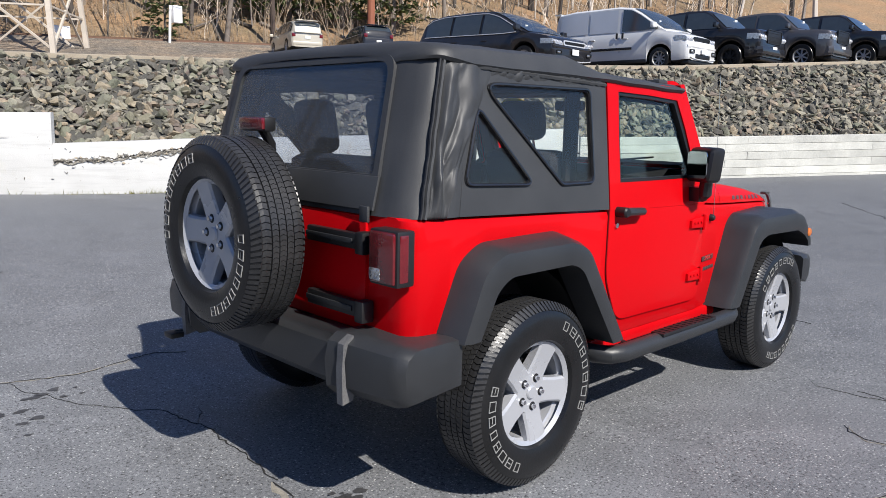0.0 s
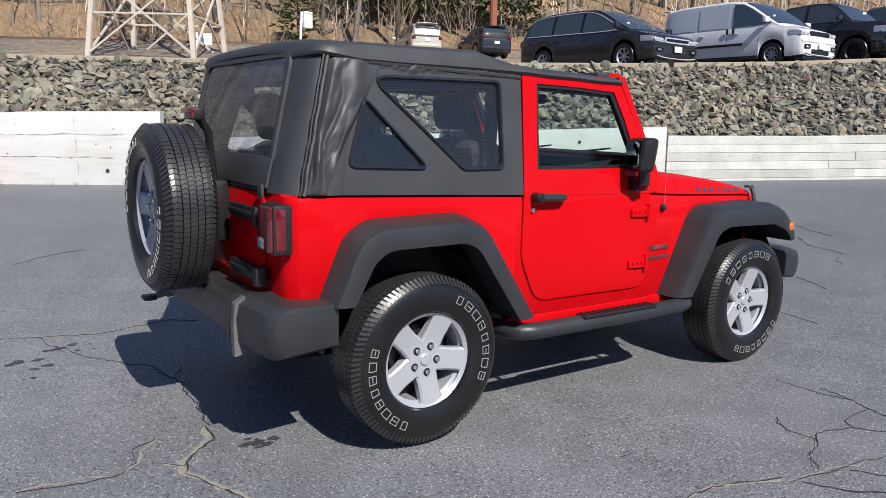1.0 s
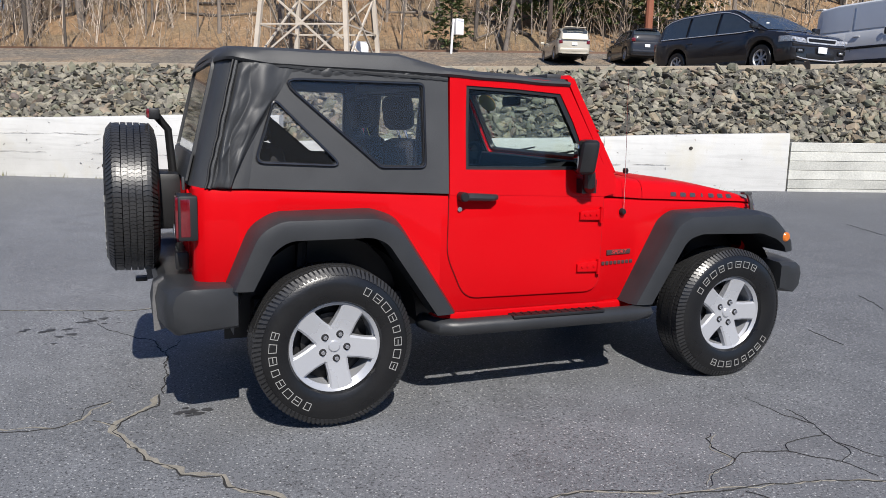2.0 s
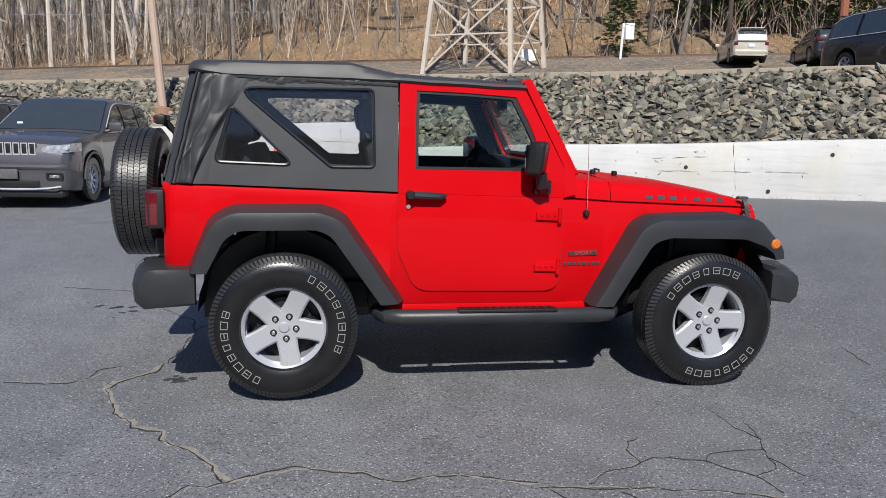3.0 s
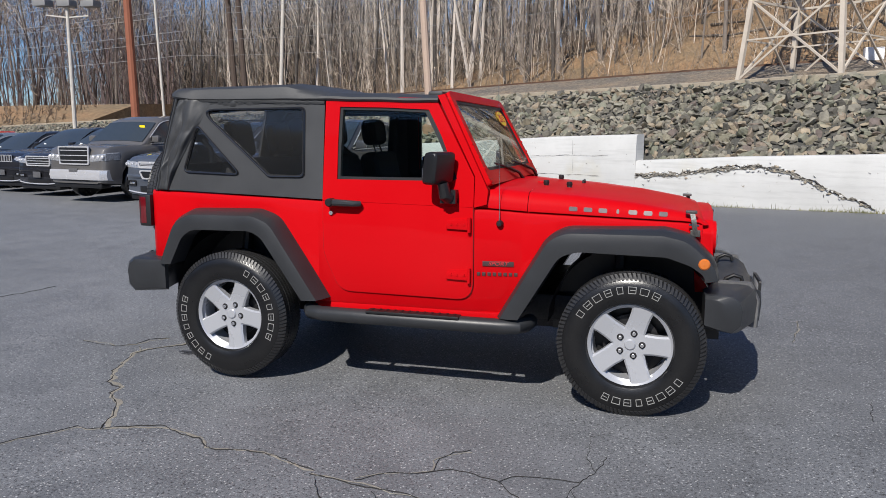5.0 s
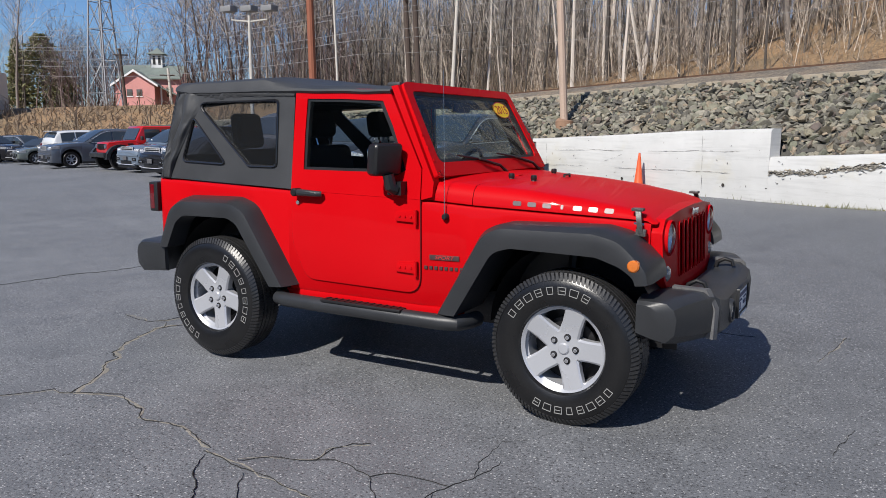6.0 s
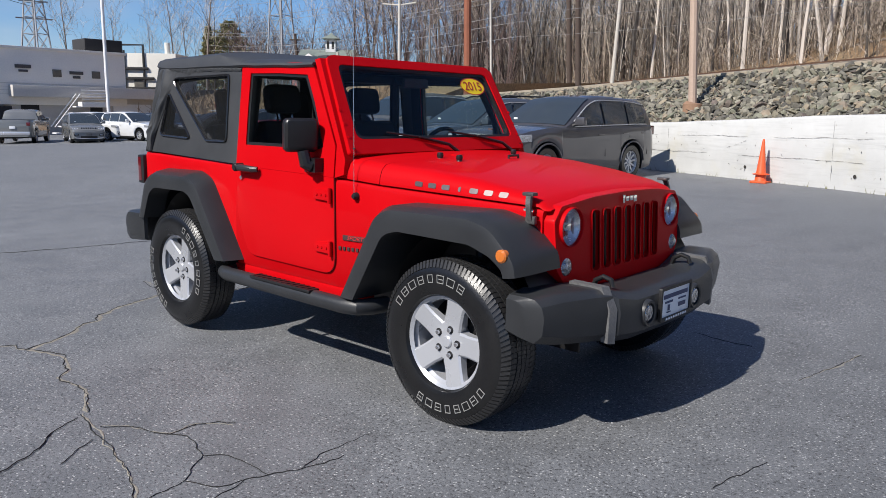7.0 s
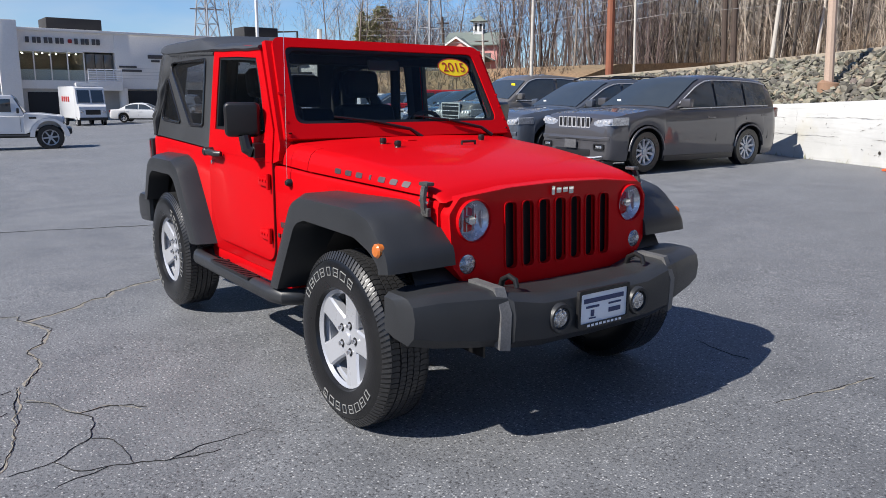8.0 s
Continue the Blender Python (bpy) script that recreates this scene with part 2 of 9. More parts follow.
def make_rock():
    m, t, b = nodes_of("grey_rock")
    co = t.nodes.new("ShaderNodeTexCoord").outputs["Object"]
    geo = t.nodes.new("ShaderNodeNewGeometry").outputs["Random Per Island"]
    info = t.nodes.new("ShaderNodeObjectInfo").outputs["Random"]
    add = t.nodes.new("ShaderNodeMath")
    add.operation = "ADD"
    t.links.new(geo, add.inputs[0])
    t.links.new(info, add.inputs[1])
    fr = t.nodes.new("ShaderNodeMath")
    fr.operation = "FRACT"
    t.links.new(add.outputs[0], fr.inputs[0])
    tint = ramp_node(t, fr.outputs[0], [(0.0, (0.095, 0.088, 0.076)), (0.25, (0.19, 0.176, 0.142)), (0.5, (0.31, 0.285, 0.225)), (0.7, (0.175, 0.18, 0.132)), (0.88, (0.34, 0.275, 0.195)), (1.0, (0.155, 0.124, 0.109))])
    n1, n2 = noise_node(t, 5, 6, 0.65, co), noise_node(t, 34, 5, 0.6, co)
    shade = ramp_node(t, n1.outputs["Fac"], [(0.3, 0.62), (0.7, 1.2)])
    c = mix_node(t, 1.0, tint.outputs["Color"], shade.outputs["Color"], "MULTIPLY")
    t.links.new(c, b.inputs["Base Color"])
    b.inputs["Roughness"].default_value = 0.85
    bump_node(t, b, n2.outputs["Fac"], 0.5, 0.02)
    return m


def make_litter():
    m, t, b = nodes_of("leaf_litter")
    co = t.nodes.new("ShaderNodeTexCoord").outputs["Object"]
    n1, n2, n3 = noise_node(t, 0.16, 5, 0.6, co), noise_node(t, 3.0, 6, 0.7, co), noise_node(t, 16, 4, 0.7, co)
    c = ramp_node(t, n2.outputs["Fac"], [(0.25, (0.18, 0.118, 0.07)), (0.5, (0.33, 0.218, 0.122)), (0.75, (0.47, 0.33, 0.195))])
    g = ramp_node(t, n1.outputs["Fac"], [(0.35, (0.75, 0.82, 0.85)), (0.65, (1.1, 1.0, 0.92))])
    c = mix_node(t, 1.0, c.outputs["Color"], g.outputs["Color"], "MULTIPLY")
    s = ramp_node(t, n3.outputs["Fac"], [(0.35, 0.55), (0.65, 1.25)])
    c = mix_node(t, 1.0, c, s.outputs["Color"], "MULTIPLY")
    t.links.new(c, b.inputs["Base Color"])
    b.inputs["Roughness"].default_value = 0.95
    bump_node(t, b, n3.outputs["Fac"], 0.8, 0.1)
    return m


ASPHALT, CONCRETE_WHITE, ROCK, LITTER = make_asphalt(), make_white_concrete(), make_rock(), make_litter()


def make_gravel():
    m, t, b = nodes_of("grey_ballast")
    co = t.nodes.new("ShaderNodeTexCoord").outputs["Object"]
    n1, n2, n3 = noise_node(t, 0.35, 6, 0.65, co), noise_node(t, 3.5, 6, 0.7, co), noise_node(t, 14, 4, 0.7, co)
    c = ramp_node(t, n1.outputs["Fac"], [(0.32, (0.145, 0.130, 0.112)), (0.48, (0.21, 0.178, 0.140)), (0.64, (0.30, 0.225, 0.155))])
    s = ramp_node(t, n2.outputs["Fac"], [(0.34, 0.45), (0.66, 1.45)])
    c = mix_node(t, 1.0, c.outputs["Color"], s.outputs["Color"], "MULTIPLY")
    g = ramp_node(t, n3.outputs["Fac"], [(0.35, 0.55), (0.65, 1.35)])
    c = mix_node(t, 1.0, c, g.outputs["Color"], "MULTIPLY")
    t.links.new(c, b.inputs["Base Color"])
    b.inputs["Roughness"].default_value = 0.95
    bump_node(t, b, n3.outputs["Fac"], 0.9, 0.08)
    return m


GRAVEL = make_gravel()
# Dark base that shows in the gaps between the stones.
BANK_BASE = mat("dark_under_rocks", (0.07, 0.068, 0.06), 0.95, vary=0.35, scale=2, fine=20, bump=0.8, dist=0.05)
CURB = mat("weathered_concrete", (0.34, 0.29, 0.22), 0.9, vary=0.2, scale=3, fine=50, bump=0.3)
RAIL = mat("rusty_rail", (0.12, 0.065, 0.04), 0.6, metal=0.4, vary=0.3, fine=40, bump=0.1)
TIE = mat("old_timber", (0.10, 0.08, 0.065), 0.95, vary=0.3, fine=30, bump=0.4)
BARK = mat("grey_bark", (0.150, 0.128, 0.110), 0.95, vary=0.5, scale=1.5, fine=25, bump=0.6, dist=0.03, alpha_spread=0.7)
WOODS = mat("mixed_bark", (0.055, 0.048, 0.043), 0.95, scale=1.0, fine=25, bump=0.4, dist=0.03, alpha_spread=1.1, col2=(0.55, 0.49, 0.43), limbs=True)
FINE_TWIG = mat("mixed_twigs", (0.07, 0.057, 0.047), 0.95, scale=0.6, fine=12, bump=0.0, alpha_spread=1.1, col2=(0.68, 0.58, 0.48), limbs=True)
TOWER = mat("weathered_beige_steel", (0.52, 0.46, 0.385), 0.7, vary=0.15, scale=1.5, fine=40, bump=0.1)
POLE_TAN = mat("tan_pole", (0.42, 0.31, 0.24), 0.75, vary=0.15, scale=1.0, fine=30, bump=0.1)
POLE_RUST = mat("rust_red_pole", (0.25, 0.085, 0.045), 0.75, vary=0.2, scale=1.0, fine=30, bump=0.1)
POLE_DARK = mat("dark_wood_pole", (0.07, 0.05, 0.04), 0.9, vary=0.3, fine=30, bump=0.3)
POLE_GREY = mat("weathered_grey_pole", (0.50, 0.47, 0.42), 0.8, vary=0.2, fine=30, bump=0.2)
WIRE_DARK = mat("dark_wire", (0.03, 0.03, 0.032), 0.6, vary=0.1, bump=0.0)
WIRE = mat("wire", (0.22, 0.22, 0.22), 0.5, vary=0.1, bump=0.0)
CONE = mat("orange_cone", (0.72, 0.10, 0.025), 0.5, vary=0.1, fine=60, bump=0.05)


# ---------- mesh kit ----------
def part(name, bm, material, parent=None, label="", smooth=True, kind="", crease=0.6):
    """One mesh object under a thing, or a thing of its own."""
    me = bpy.data.meshes.new(name)
    if smooth:
        for f in bm.faces:
            f.smooth = True
        for e in bm.edges:
            if len(e.link_faces) == 2 and e.calc_face_angle(0) > crease:
                e.smooth = False
    bm.to_mesh(me)
    bm.free()
    for mt in material if isinstance(material, (list, tuple)) else [material]:
        me.materials.append(mt)
    ob = new(name, me)
    if parent is not None:
        ob.parent = parent
    if label:
        tagged(ob, label)
    if kind:
        tagged(ob, kind=kind)
    return ob


def thing(name, m, label, category, group="", kind=""):
    ob = new(name)
    ob.matrix_world = m
    ob.empty_display_size = 0.2
    return tagged(ob, label, category, group, kind)


def box(bm, c, s, bevel=0.0, rot=None, seg=2):
    r = bmesh.ops.create_cube(bm, size=1.0)
    vs = r["verts"]
    bmesh.ops.scale(bm, vec=s, verts=vs)
    if bevel:
        es = {e for v in vs for e in v.link_edges}
        out = bmesh.ops.bevel(bm, geom=list(es), offset=bevel, segments=seg, affect="EDGES", profile=0.6)
        vs = list({v for f in out["faces"] for v in f.verts} | {v for v in vs if v.is_valid})
    if rot is not None:
        bmesh.ops.rotate(bm, cent=(0, 0, 0), matrix=rot, verts=vs)
    bmesh.ops.translate(bm, vec=c, verts=vs)
    return vs


def B(c, s, bevel=0.0, rot=None, seg=2):
    bm = bmesh.new()
    box(bm, c, s, bevel, rot, seg)
    return bm


def loft(rings, closed=True, caps=True, bm=None, mats=None):
    """Skin a list of rings, each a list of points."""
    bm = bm or bmesh.new()
    vr = [[bm.verts.new(p) for p in r] for r in rings]
    n = len(rings[0])
    for a, b in zip(vr, vr[1:]):
        for i in range(n if closed else n - 1):
            j = (i + 1) % n
            f = bm.faces.new((a[i], a[j], b[j], b[i]))
            if mats:
                f.material_index = mats[i]
    if caps:
        bm.faces.new(list(reversed(vr[0])))
        bm.faces.new(vr[-1])
    bmesh.ops.recalc_face_normals(bm, faces=bm.faces)
    return bm


def tube(path, radius, sides=8, bm=None, caps=True):
    """A round bar along a path; radius is a number or one for each point."""
    path = [Vector(p) for p in path]
    rad = radius if isinstance(radius, (list, tuple)) else [radius] * len(path)
    rings, ref = [], None
    for i, p in enumerate(path):
        d = (path[min(i + 1, len(path) - 1)] - path[max(i - 1, 0)]).normalized()
        if ref is None:
            ref = d.orthogonal().normalized()
        ref = (ref - d * ref.dot(d)).normalized()
        w = d.cross(ref)
        rings.append([p + (ref * math.cos(a) + w * math.sin(a)) * rad[i] for a in (math.tau * k / sides for k in range(sides))])
    return loft(rings, True, caps, bm)


def lathe(profile, steps=32, bm=None, a0=0.0, a1=math.tau):
    """Turn (r, y) pairs round the y axis."""
    bm = bm or bmesh.new()
    full = abs(a1 - a0 - math.tau) < 1e-6
    rings = []
    for k in range(steps if full else steps + 1):
        a = a0 + (a1 - a0) * k / steps
        rings.append([bm.verts.new((r * math.cos(a), y, r * math.sin(a))) for r, y in profile])
    for k in range(len(rings) if full else len(rings) - 1):
        a, b = rings[k], rings[(k + 1) % len(rings)]
        for i in range(len(profile) - 1):
            bm.faces.new((a[i], b[i], b[i + 1], a[i + 1]))
    bmesh.ops.remove_doubles(bm, verts=bm.verts, dist=1e-5)
    bmesh.ops.recalc_face_normals(bm, faces=bm.faces)
    return bm


def prism(outline, lo, hi, axis="y", bevel=0.0, bm=None):
    """A flat outline given thickness along an axis. Outline pairs are the other two axes in order."""
    bm = bm or bmesh.new()

    def P(a, b, c):
        return {"y": (a, c, b), "x": (c, a, b), "z": (a, b, c)}[axis]

    v0, v1 = [bm.verts.new(P(a, b, lo)) for a, b in outline], [bm.verts.new(P(a, b, hi)) for a, b in outline]
    n = len(outline)
    fs = [bm.faces.new(v0), bm.faces.new(list(reversed(v1)))]
    for i in range(n):
        fs.append(bm.faces.new((v0[i], v1[i], v1[(i + 1) % n], v0[(i + 1) % n])))
    bmesh.ops.recalc_face_normals(bm, faces=fs)
    if bevel:
        es = [e for e in bm.edges if (e.verts[0] in v0) == (e.verts[1] in v0) and e.verts[0] in v0 + v1]
        bmesh.ops.bevel(bm, geom=es, offset=bevel, segments=2, affect="EDGES", profile=0.6)
    return bm


def rounded(pts, radii, seg=5):
    """Round the corners of a 2D outline."""
    out, n = [], len(pts)
    for i, p in enumerate(pts):
        r = radii[i] if isinstance(radii, (list, tuple)) else radii
        p, a, b = Vector(p), Vector(pts[i - 1]), Vector(pts[(i + 1) % n])
        if r <= 0:
            out.append(tuple(p))
            continue
        da, db = (a - p).normalized(), (b - p).normalized()
        half = math.acos(max(-1, min(1, da.dot(db)))) / 2
        cut = min(r / max(math.tan(half), 1e-3), (a - p).length * 0.49, (b - p).length * 0.49)
        s, e = p + da * cut, p + db * cut
        for k in range(seg + 1):
            u = k / seg
            out.append(tuple(s * (1 - u) ** 2 + p * 2 * u * (1 - u) + e * u * u))
    return out


def frame_ring(outer, inner, lo, hi, axis="y"):
    """A flat frame between two outlines with equal numbers of points."""
    bm = bmesh.new()

    def P(a, b, c):
        return {"y": (a, c, b), "x": (c, a, b), "z": (a, b, c)}[axis]

    rows = [[bm.verts.new(P(a, b, c)) for a, b in o] for o, c in ((outer, lo), (outer, hi), (inner, hi), (inner, lo))]
    n = len(outer)
    for r in range(4):
        for i in range(n):
            j = (i + 1) % n
            bm.faces.new((rows[r][i], rows[r][j], rows[(r + 1) % 4][j], rows[(r + 1) % 4][i]))
    bmesh.ops.recalc_face_normals(bm, faces=bm.faces)
    return bm


def lerp(a, b, u):
    return a + (b - a) * u


def curve_at(table, x):
    """Straight lines through (x, value) pairs."""
    if x <= table[0][0]:
        return table[0][1]
    for (x0, v0), (x1, v1) in zip(table, table[1:]):
        if x <= x1:
            return lerp(v0, v1, (x - x0) / (x1 - x0))
    return table[-1][1]


def smooth01(u):
    u = max(0.0, min(1.0, u))
    return u * u * (3 - 2 * u)


# ---------- ground, wall, embankment ----------
P0, ES, EN = Vector((0.68, 10.93)), Vector((0.897, -0.442)), Vector((0.442, 0.897))


def wall_xy(s, n):
    return P0 + ES * s + EN * n


def lot_z(x, y):
    return min(0.0185 * max(0.0, y - 1.0), 0.30) + min(0.035 * max(0.0, x - 1.3), 2.0) - 0.015 * min(5.0, max(0.0, -x)) - 0.019 * min(120.0, max(0.0, -5.0 - x))


HIGH_TOP = [(-40, 0.55), (-6.4, 1.31), (-3.6, 1.42), (-2, 1.50), (0, 1.55)]
LOW_TOP = [(0, 1.03), (2, 1.14), (5.5, 1.27), (7.7, 1.40), (9.83, 1.49)]
TIMBER_TOP = [(9.83, 1.32), (13, 1.38), (18.5, 1.56), (44, 2.4)]


def wall_top(s):
    return curve_at(HIGH_TOP if s < 0 else LOW_TOP if s < 9.83 else TIMBER_TOP, s)


def curb_z(s):
    return curve_at([(-60, 1.85), (-15.6, 2.37), (-5, 2.58), (0, 2.64), (4.4, 2.72), (7.1, 2.79), (10, 2.88), (13.9, 3.05), (18.5, 3.36), (60, 6.0)], s)


def rail_n(s):
    return 38.0 + 0.0 * s


def rail_z(s):
    return curve_at([(-160, 3.6), (-95, 4.58), (-60, 5.22), (-36, 5.75), (-15, 6.1), (0, 6.3), (20, 6.55), (60, 7.2)], s)


def upper_z(s, n):
    """Height of the land behind the wall."""
    if n < 2.8:
        u = max(0.0, (n - 0.35) / 2.45)
        k = min(1.3, max(0.0, n - 0.35) * 1.6)
        top = sum(wall_top(s + k * q) for q in (-1, -0.66, -0.33, 0, 0.33, 0.66, 1)) / 7
        return lerp(top - 0.12, curb_z(s) - 0.03, u)
    rn, rz = rail_n(s), rail_z(s)
    if n < rn - 1.6:
        u = (n - 2.8) / (rn - 4.4)
        return lerp(curb_z(s), rz - 0.25, u ** 2.05) + 0.06 * noise.noise(Vector((s * 0.3, n * 0.3, 0)))
    if n < rn + 1.6:
        return rz - 0.18
    up = 0.25 * smooth01((s + 150) / 50) + 0.75 * smooth01((s + 85) / 70)
    d = n - rn - 1.6
    h = d * (0.02 + 0.37 * up) * smooth01(d / 5 + 0.25)
    if d > 70:
        h *= 1.0
    return rz - 0.25 + min(h, 34) + (0.5 * noise.noise(Vector((s * 0.11, n * 0.11, 3))) + 0.22 * noise.noise(Vector((s * 0.5, n * 0.5, 5)))) * min(1, d / 4)


def spaced(stops):
    """Numbers from (start, end, step) runs."""
    out = []
    for a, b, st in stops:
        k = max(1, round((b - a) / st))
        out += [a + (b - a) * i / k for i in range(k)]
    return out + [stops[-1][1]]


def sheet(name, ss, ns, height, material, label, category):
    bm = bmesh.new()
    grid = [[bm.verts.new((*wall_xy(s, n), height(s, n))) for n in ns] for s in ss]
    for a, b in zip(grid, grid[1:]):
        for i in range(len(ns) - 1):
            bm.faces.new((a[i], b[i], b[i + 1], a[i + 1]))
    bmesh.ops.recalc_face_normals(bm, faces=bm.faces)
    if sum(f.normal.z for f in bm.faces) < 0:
        bmesh.ops.reverse_faces(bm, faces=bm.faces)
    ob = part(name, bm, material)
    return tagged(ob, label, category, kind="structure")


sheet("ground", spaced([(-700, -60, 40), (-60, 40, 1.0), (40, 700, 40)]), spaced([(-700, -40, 40), (-40, 0.2, 0.8)]),
      lambda s, n: lot_z(*wall_xy(s, n)), ASPHALT, "dark grey worn asphalt of an open car lot", "asphalt")
sheet("embankment", spaced([(-120, -60, 4), (-60, 40, 0.8), (40, 120, 4)]), spaced([(0.3, 2.8, 0.25)]), upper_z, BANK_BASE, "dark bank surface under the rip-rap stones, seen in their gaps", "bank")
sheet("upper_ground", spaced([(-260, -60, 8), (-60, 60, 1.6), (60, 260, 8)]), spaced([(2.8, 41, 0.9)]), upper_z, GRAVEL, "grey gravel strip of the upper lot beside the railway", "gravel")
sheet("hillside", spaced([(-360, -60, 8), (-60, 70, 1.5), (70, 300, 8)]), spaced([(39.7, 65, 1.0), (65, 185, 4)]),
      lambda s, n: upper_z(s, n) if n > 40.2 else upper_z(s, 40.2) - 0.5, LITTER, "steep wooded hillside covered with brown leaf litter", "hillside")


def wall_run(name, s0, s1, thick, label, top, step=0.5, lean=0.03):
    """A cast wall that follows the lot, with an uneven face and a rounded top edge."""
    bm = bmesh.new()
    rings = []
    for s in spaced([(s0, s1, step)]):
        zt, x = top(s), wall_xy(s, 0)
        zb = lot_z(*x) - 0.3
        prof = [(0.0, zb), (0.0 + lean * 0.3, lerp(zb, zt, 0.5)), (lean, zt - 0.06), (lean + 0.03, zt - 0.012), (lean + 0.07, zt), (thick, zt), (thick, zb)]
        k = 0.012 * noise.noise(Vector((s * 1.7, 0, 1)))
        rings.append([(*wall_xy(s, n + (k if n < 0.1 else 0)), z + (k * 0.6 if z > zt - 0.1 else 0)) for n, z in prof])
    loft(rings, True, True, bm)
    return tagged(part(name, bm, CONCRETE_WHITE), label, "retaining wall", kind="structure")


wall_run("wall_high", -40, 0.0, 0.34, "tall whitewashed concrete retaining wall with hairline cracks", lambda s: curve_at(HIGH_TOP, s))
wall_run("wall_low", 0.0, 9.83, 0.36, "lower whitewashed concrete wall with a broken crumbling face", lambda s: curve_at(LOW_TOP, s))

# timber-course wall beyond the concrete
def timber_wall():
    root = thing("wall_timber", Matrix(), "whitewashed low wall of long stacked timber courses", "retaining wall", kind="structure")
    for row in range(6):
        s = 9.86 - (0.0 if row % 2 else 0.6)
        while s < 38:
            ln = 4.2
            a, b = max(s, 9.86), s + ln - 0.006
            rings = []
            for q in spaced([(a, b, 0.6)]):
                zt = curve_at(TIMBER_TOP, q)
                x = wall_xy(q, 0)
                zb = lot_z(*x) - 0.12
                z0, z1 = lerp(zb, zt, row / 6), lerp(zb, zt, (row + 1) / 6) - 0.004
                o = 0.004 * ((row * 7 + int(s * 3)) % 3)
                rings.append([(*wall_xy(q, n), z) for n, z in ((o, z0 + 0.008), (o, z1 - 0.008), (o + 0.01, z1), (0.22, z1), (0.22, z0), (o + 0.01, z0))])
            part("timber", loft(rings), WHITE_TIMBER, root)
            s += ln
    return root


WHITE_TIMBER = mat("whitewashed_timber", (0.50, 0.50, 0.46), 0.85, vary=0.28, scale=2.0, fine=40, bump=0.3, alpha_spread=0.25)
timber_wall()


# ---------- broken face, seams and holes of the white wall ----------
DARK_GAP = mat("dark_gap", (0.035, 0.03, 0.026), 0.95, vary=0.3, scale=20, fine=90, bump=0.3)
crng = random.Random(21)


def ribbon(name, pts, width, material, parent, place, wobble=0.02, step=0.06, rise=0.004):
    """A narrow ragged strip along a jittered line; place lays (a, b, rise) on a surface."""
    line = []
    for p, q in zip(pts, pts[1:]):
        p, q = Vector(p), Vector(q)
        k = max(2, int((q - p).length / step))
        line += [p.lerp(q, i / k) for i in range(k)]
    line.append(Vector(pts[-1]))
    off = 0.0
    bm = bmesh.new()
    prev = None
    for i, p in enumerate(line):
        d = (line[min(i + 1, len(line) - 1)] - line[max(0, i - 1)]).normalized()
        nrm = Vector((-d.y, d.x))
        off = 0.72 * off + crng.uniform(-1, 1) * wobble
        w = width * crng.uniform(0.3, 1.5) * (0.4 if i in (0, len(line) - 1) else 1.0)
        c = p + nrm * off
        a, m_, b = c - nrm * w / 2, c, c + nrm * w / 2
        cur = [bm.verts.new(place(*a, 0.0005)), bm.verts.new(place(*m_, rise)), bm.verts.new(place(*b, 0.0005))]
        if prev:
            for j in range(2):
                bm.faces.new((prev[j], cur[j], cur[j + 1], prev[j + 1]))
        prev = cur
    bmesh.ops.recalc_face_normals(bm, faces=bm.faces)
    return part(name, bm, material, parent)


def on_wall(s, z, rise):
    zb = lot_z(*wall_xy(s, 0)) - 0.3
    zt = wall_top(s) - 0.06
    lean_ = curve_at([(0, 0.0), (0.5, 0.009), (1.0, 0.03)], (z - zb) / max(0.1, zt - zb))
    return (*wall_xy(s, lean_ - 0.012 - rise), z)


low = bpy.data.objects["wall_low"]


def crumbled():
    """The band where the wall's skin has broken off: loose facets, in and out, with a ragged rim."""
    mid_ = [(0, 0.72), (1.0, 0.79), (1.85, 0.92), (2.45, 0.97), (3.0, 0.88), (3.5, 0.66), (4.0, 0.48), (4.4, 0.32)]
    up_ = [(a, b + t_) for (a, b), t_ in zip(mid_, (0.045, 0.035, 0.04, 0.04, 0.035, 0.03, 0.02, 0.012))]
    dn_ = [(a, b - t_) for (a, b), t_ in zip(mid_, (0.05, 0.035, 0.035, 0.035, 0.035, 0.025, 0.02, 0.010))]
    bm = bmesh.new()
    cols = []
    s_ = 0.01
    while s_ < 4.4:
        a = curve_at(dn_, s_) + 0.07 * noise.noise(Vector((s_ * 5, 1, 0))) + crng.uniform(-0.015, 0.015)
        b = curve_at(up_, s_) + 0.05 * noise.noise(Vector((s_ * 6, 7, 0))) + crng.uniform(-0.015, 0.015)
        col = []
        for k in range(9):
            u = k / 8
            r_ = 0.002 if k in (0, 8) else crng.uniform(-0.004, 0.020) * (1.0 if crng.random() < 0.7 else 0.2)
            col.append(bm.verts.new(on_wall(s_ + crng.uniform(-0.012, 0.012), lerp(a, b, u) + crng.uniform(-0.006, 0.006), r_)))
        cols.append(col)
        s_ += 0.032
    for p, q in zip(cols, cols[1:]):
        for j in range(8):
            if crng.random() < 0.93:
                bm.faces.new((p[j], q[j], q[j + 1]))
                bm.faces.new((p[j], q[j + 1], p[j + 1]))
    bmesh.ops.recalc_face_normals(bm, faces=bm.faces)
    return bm


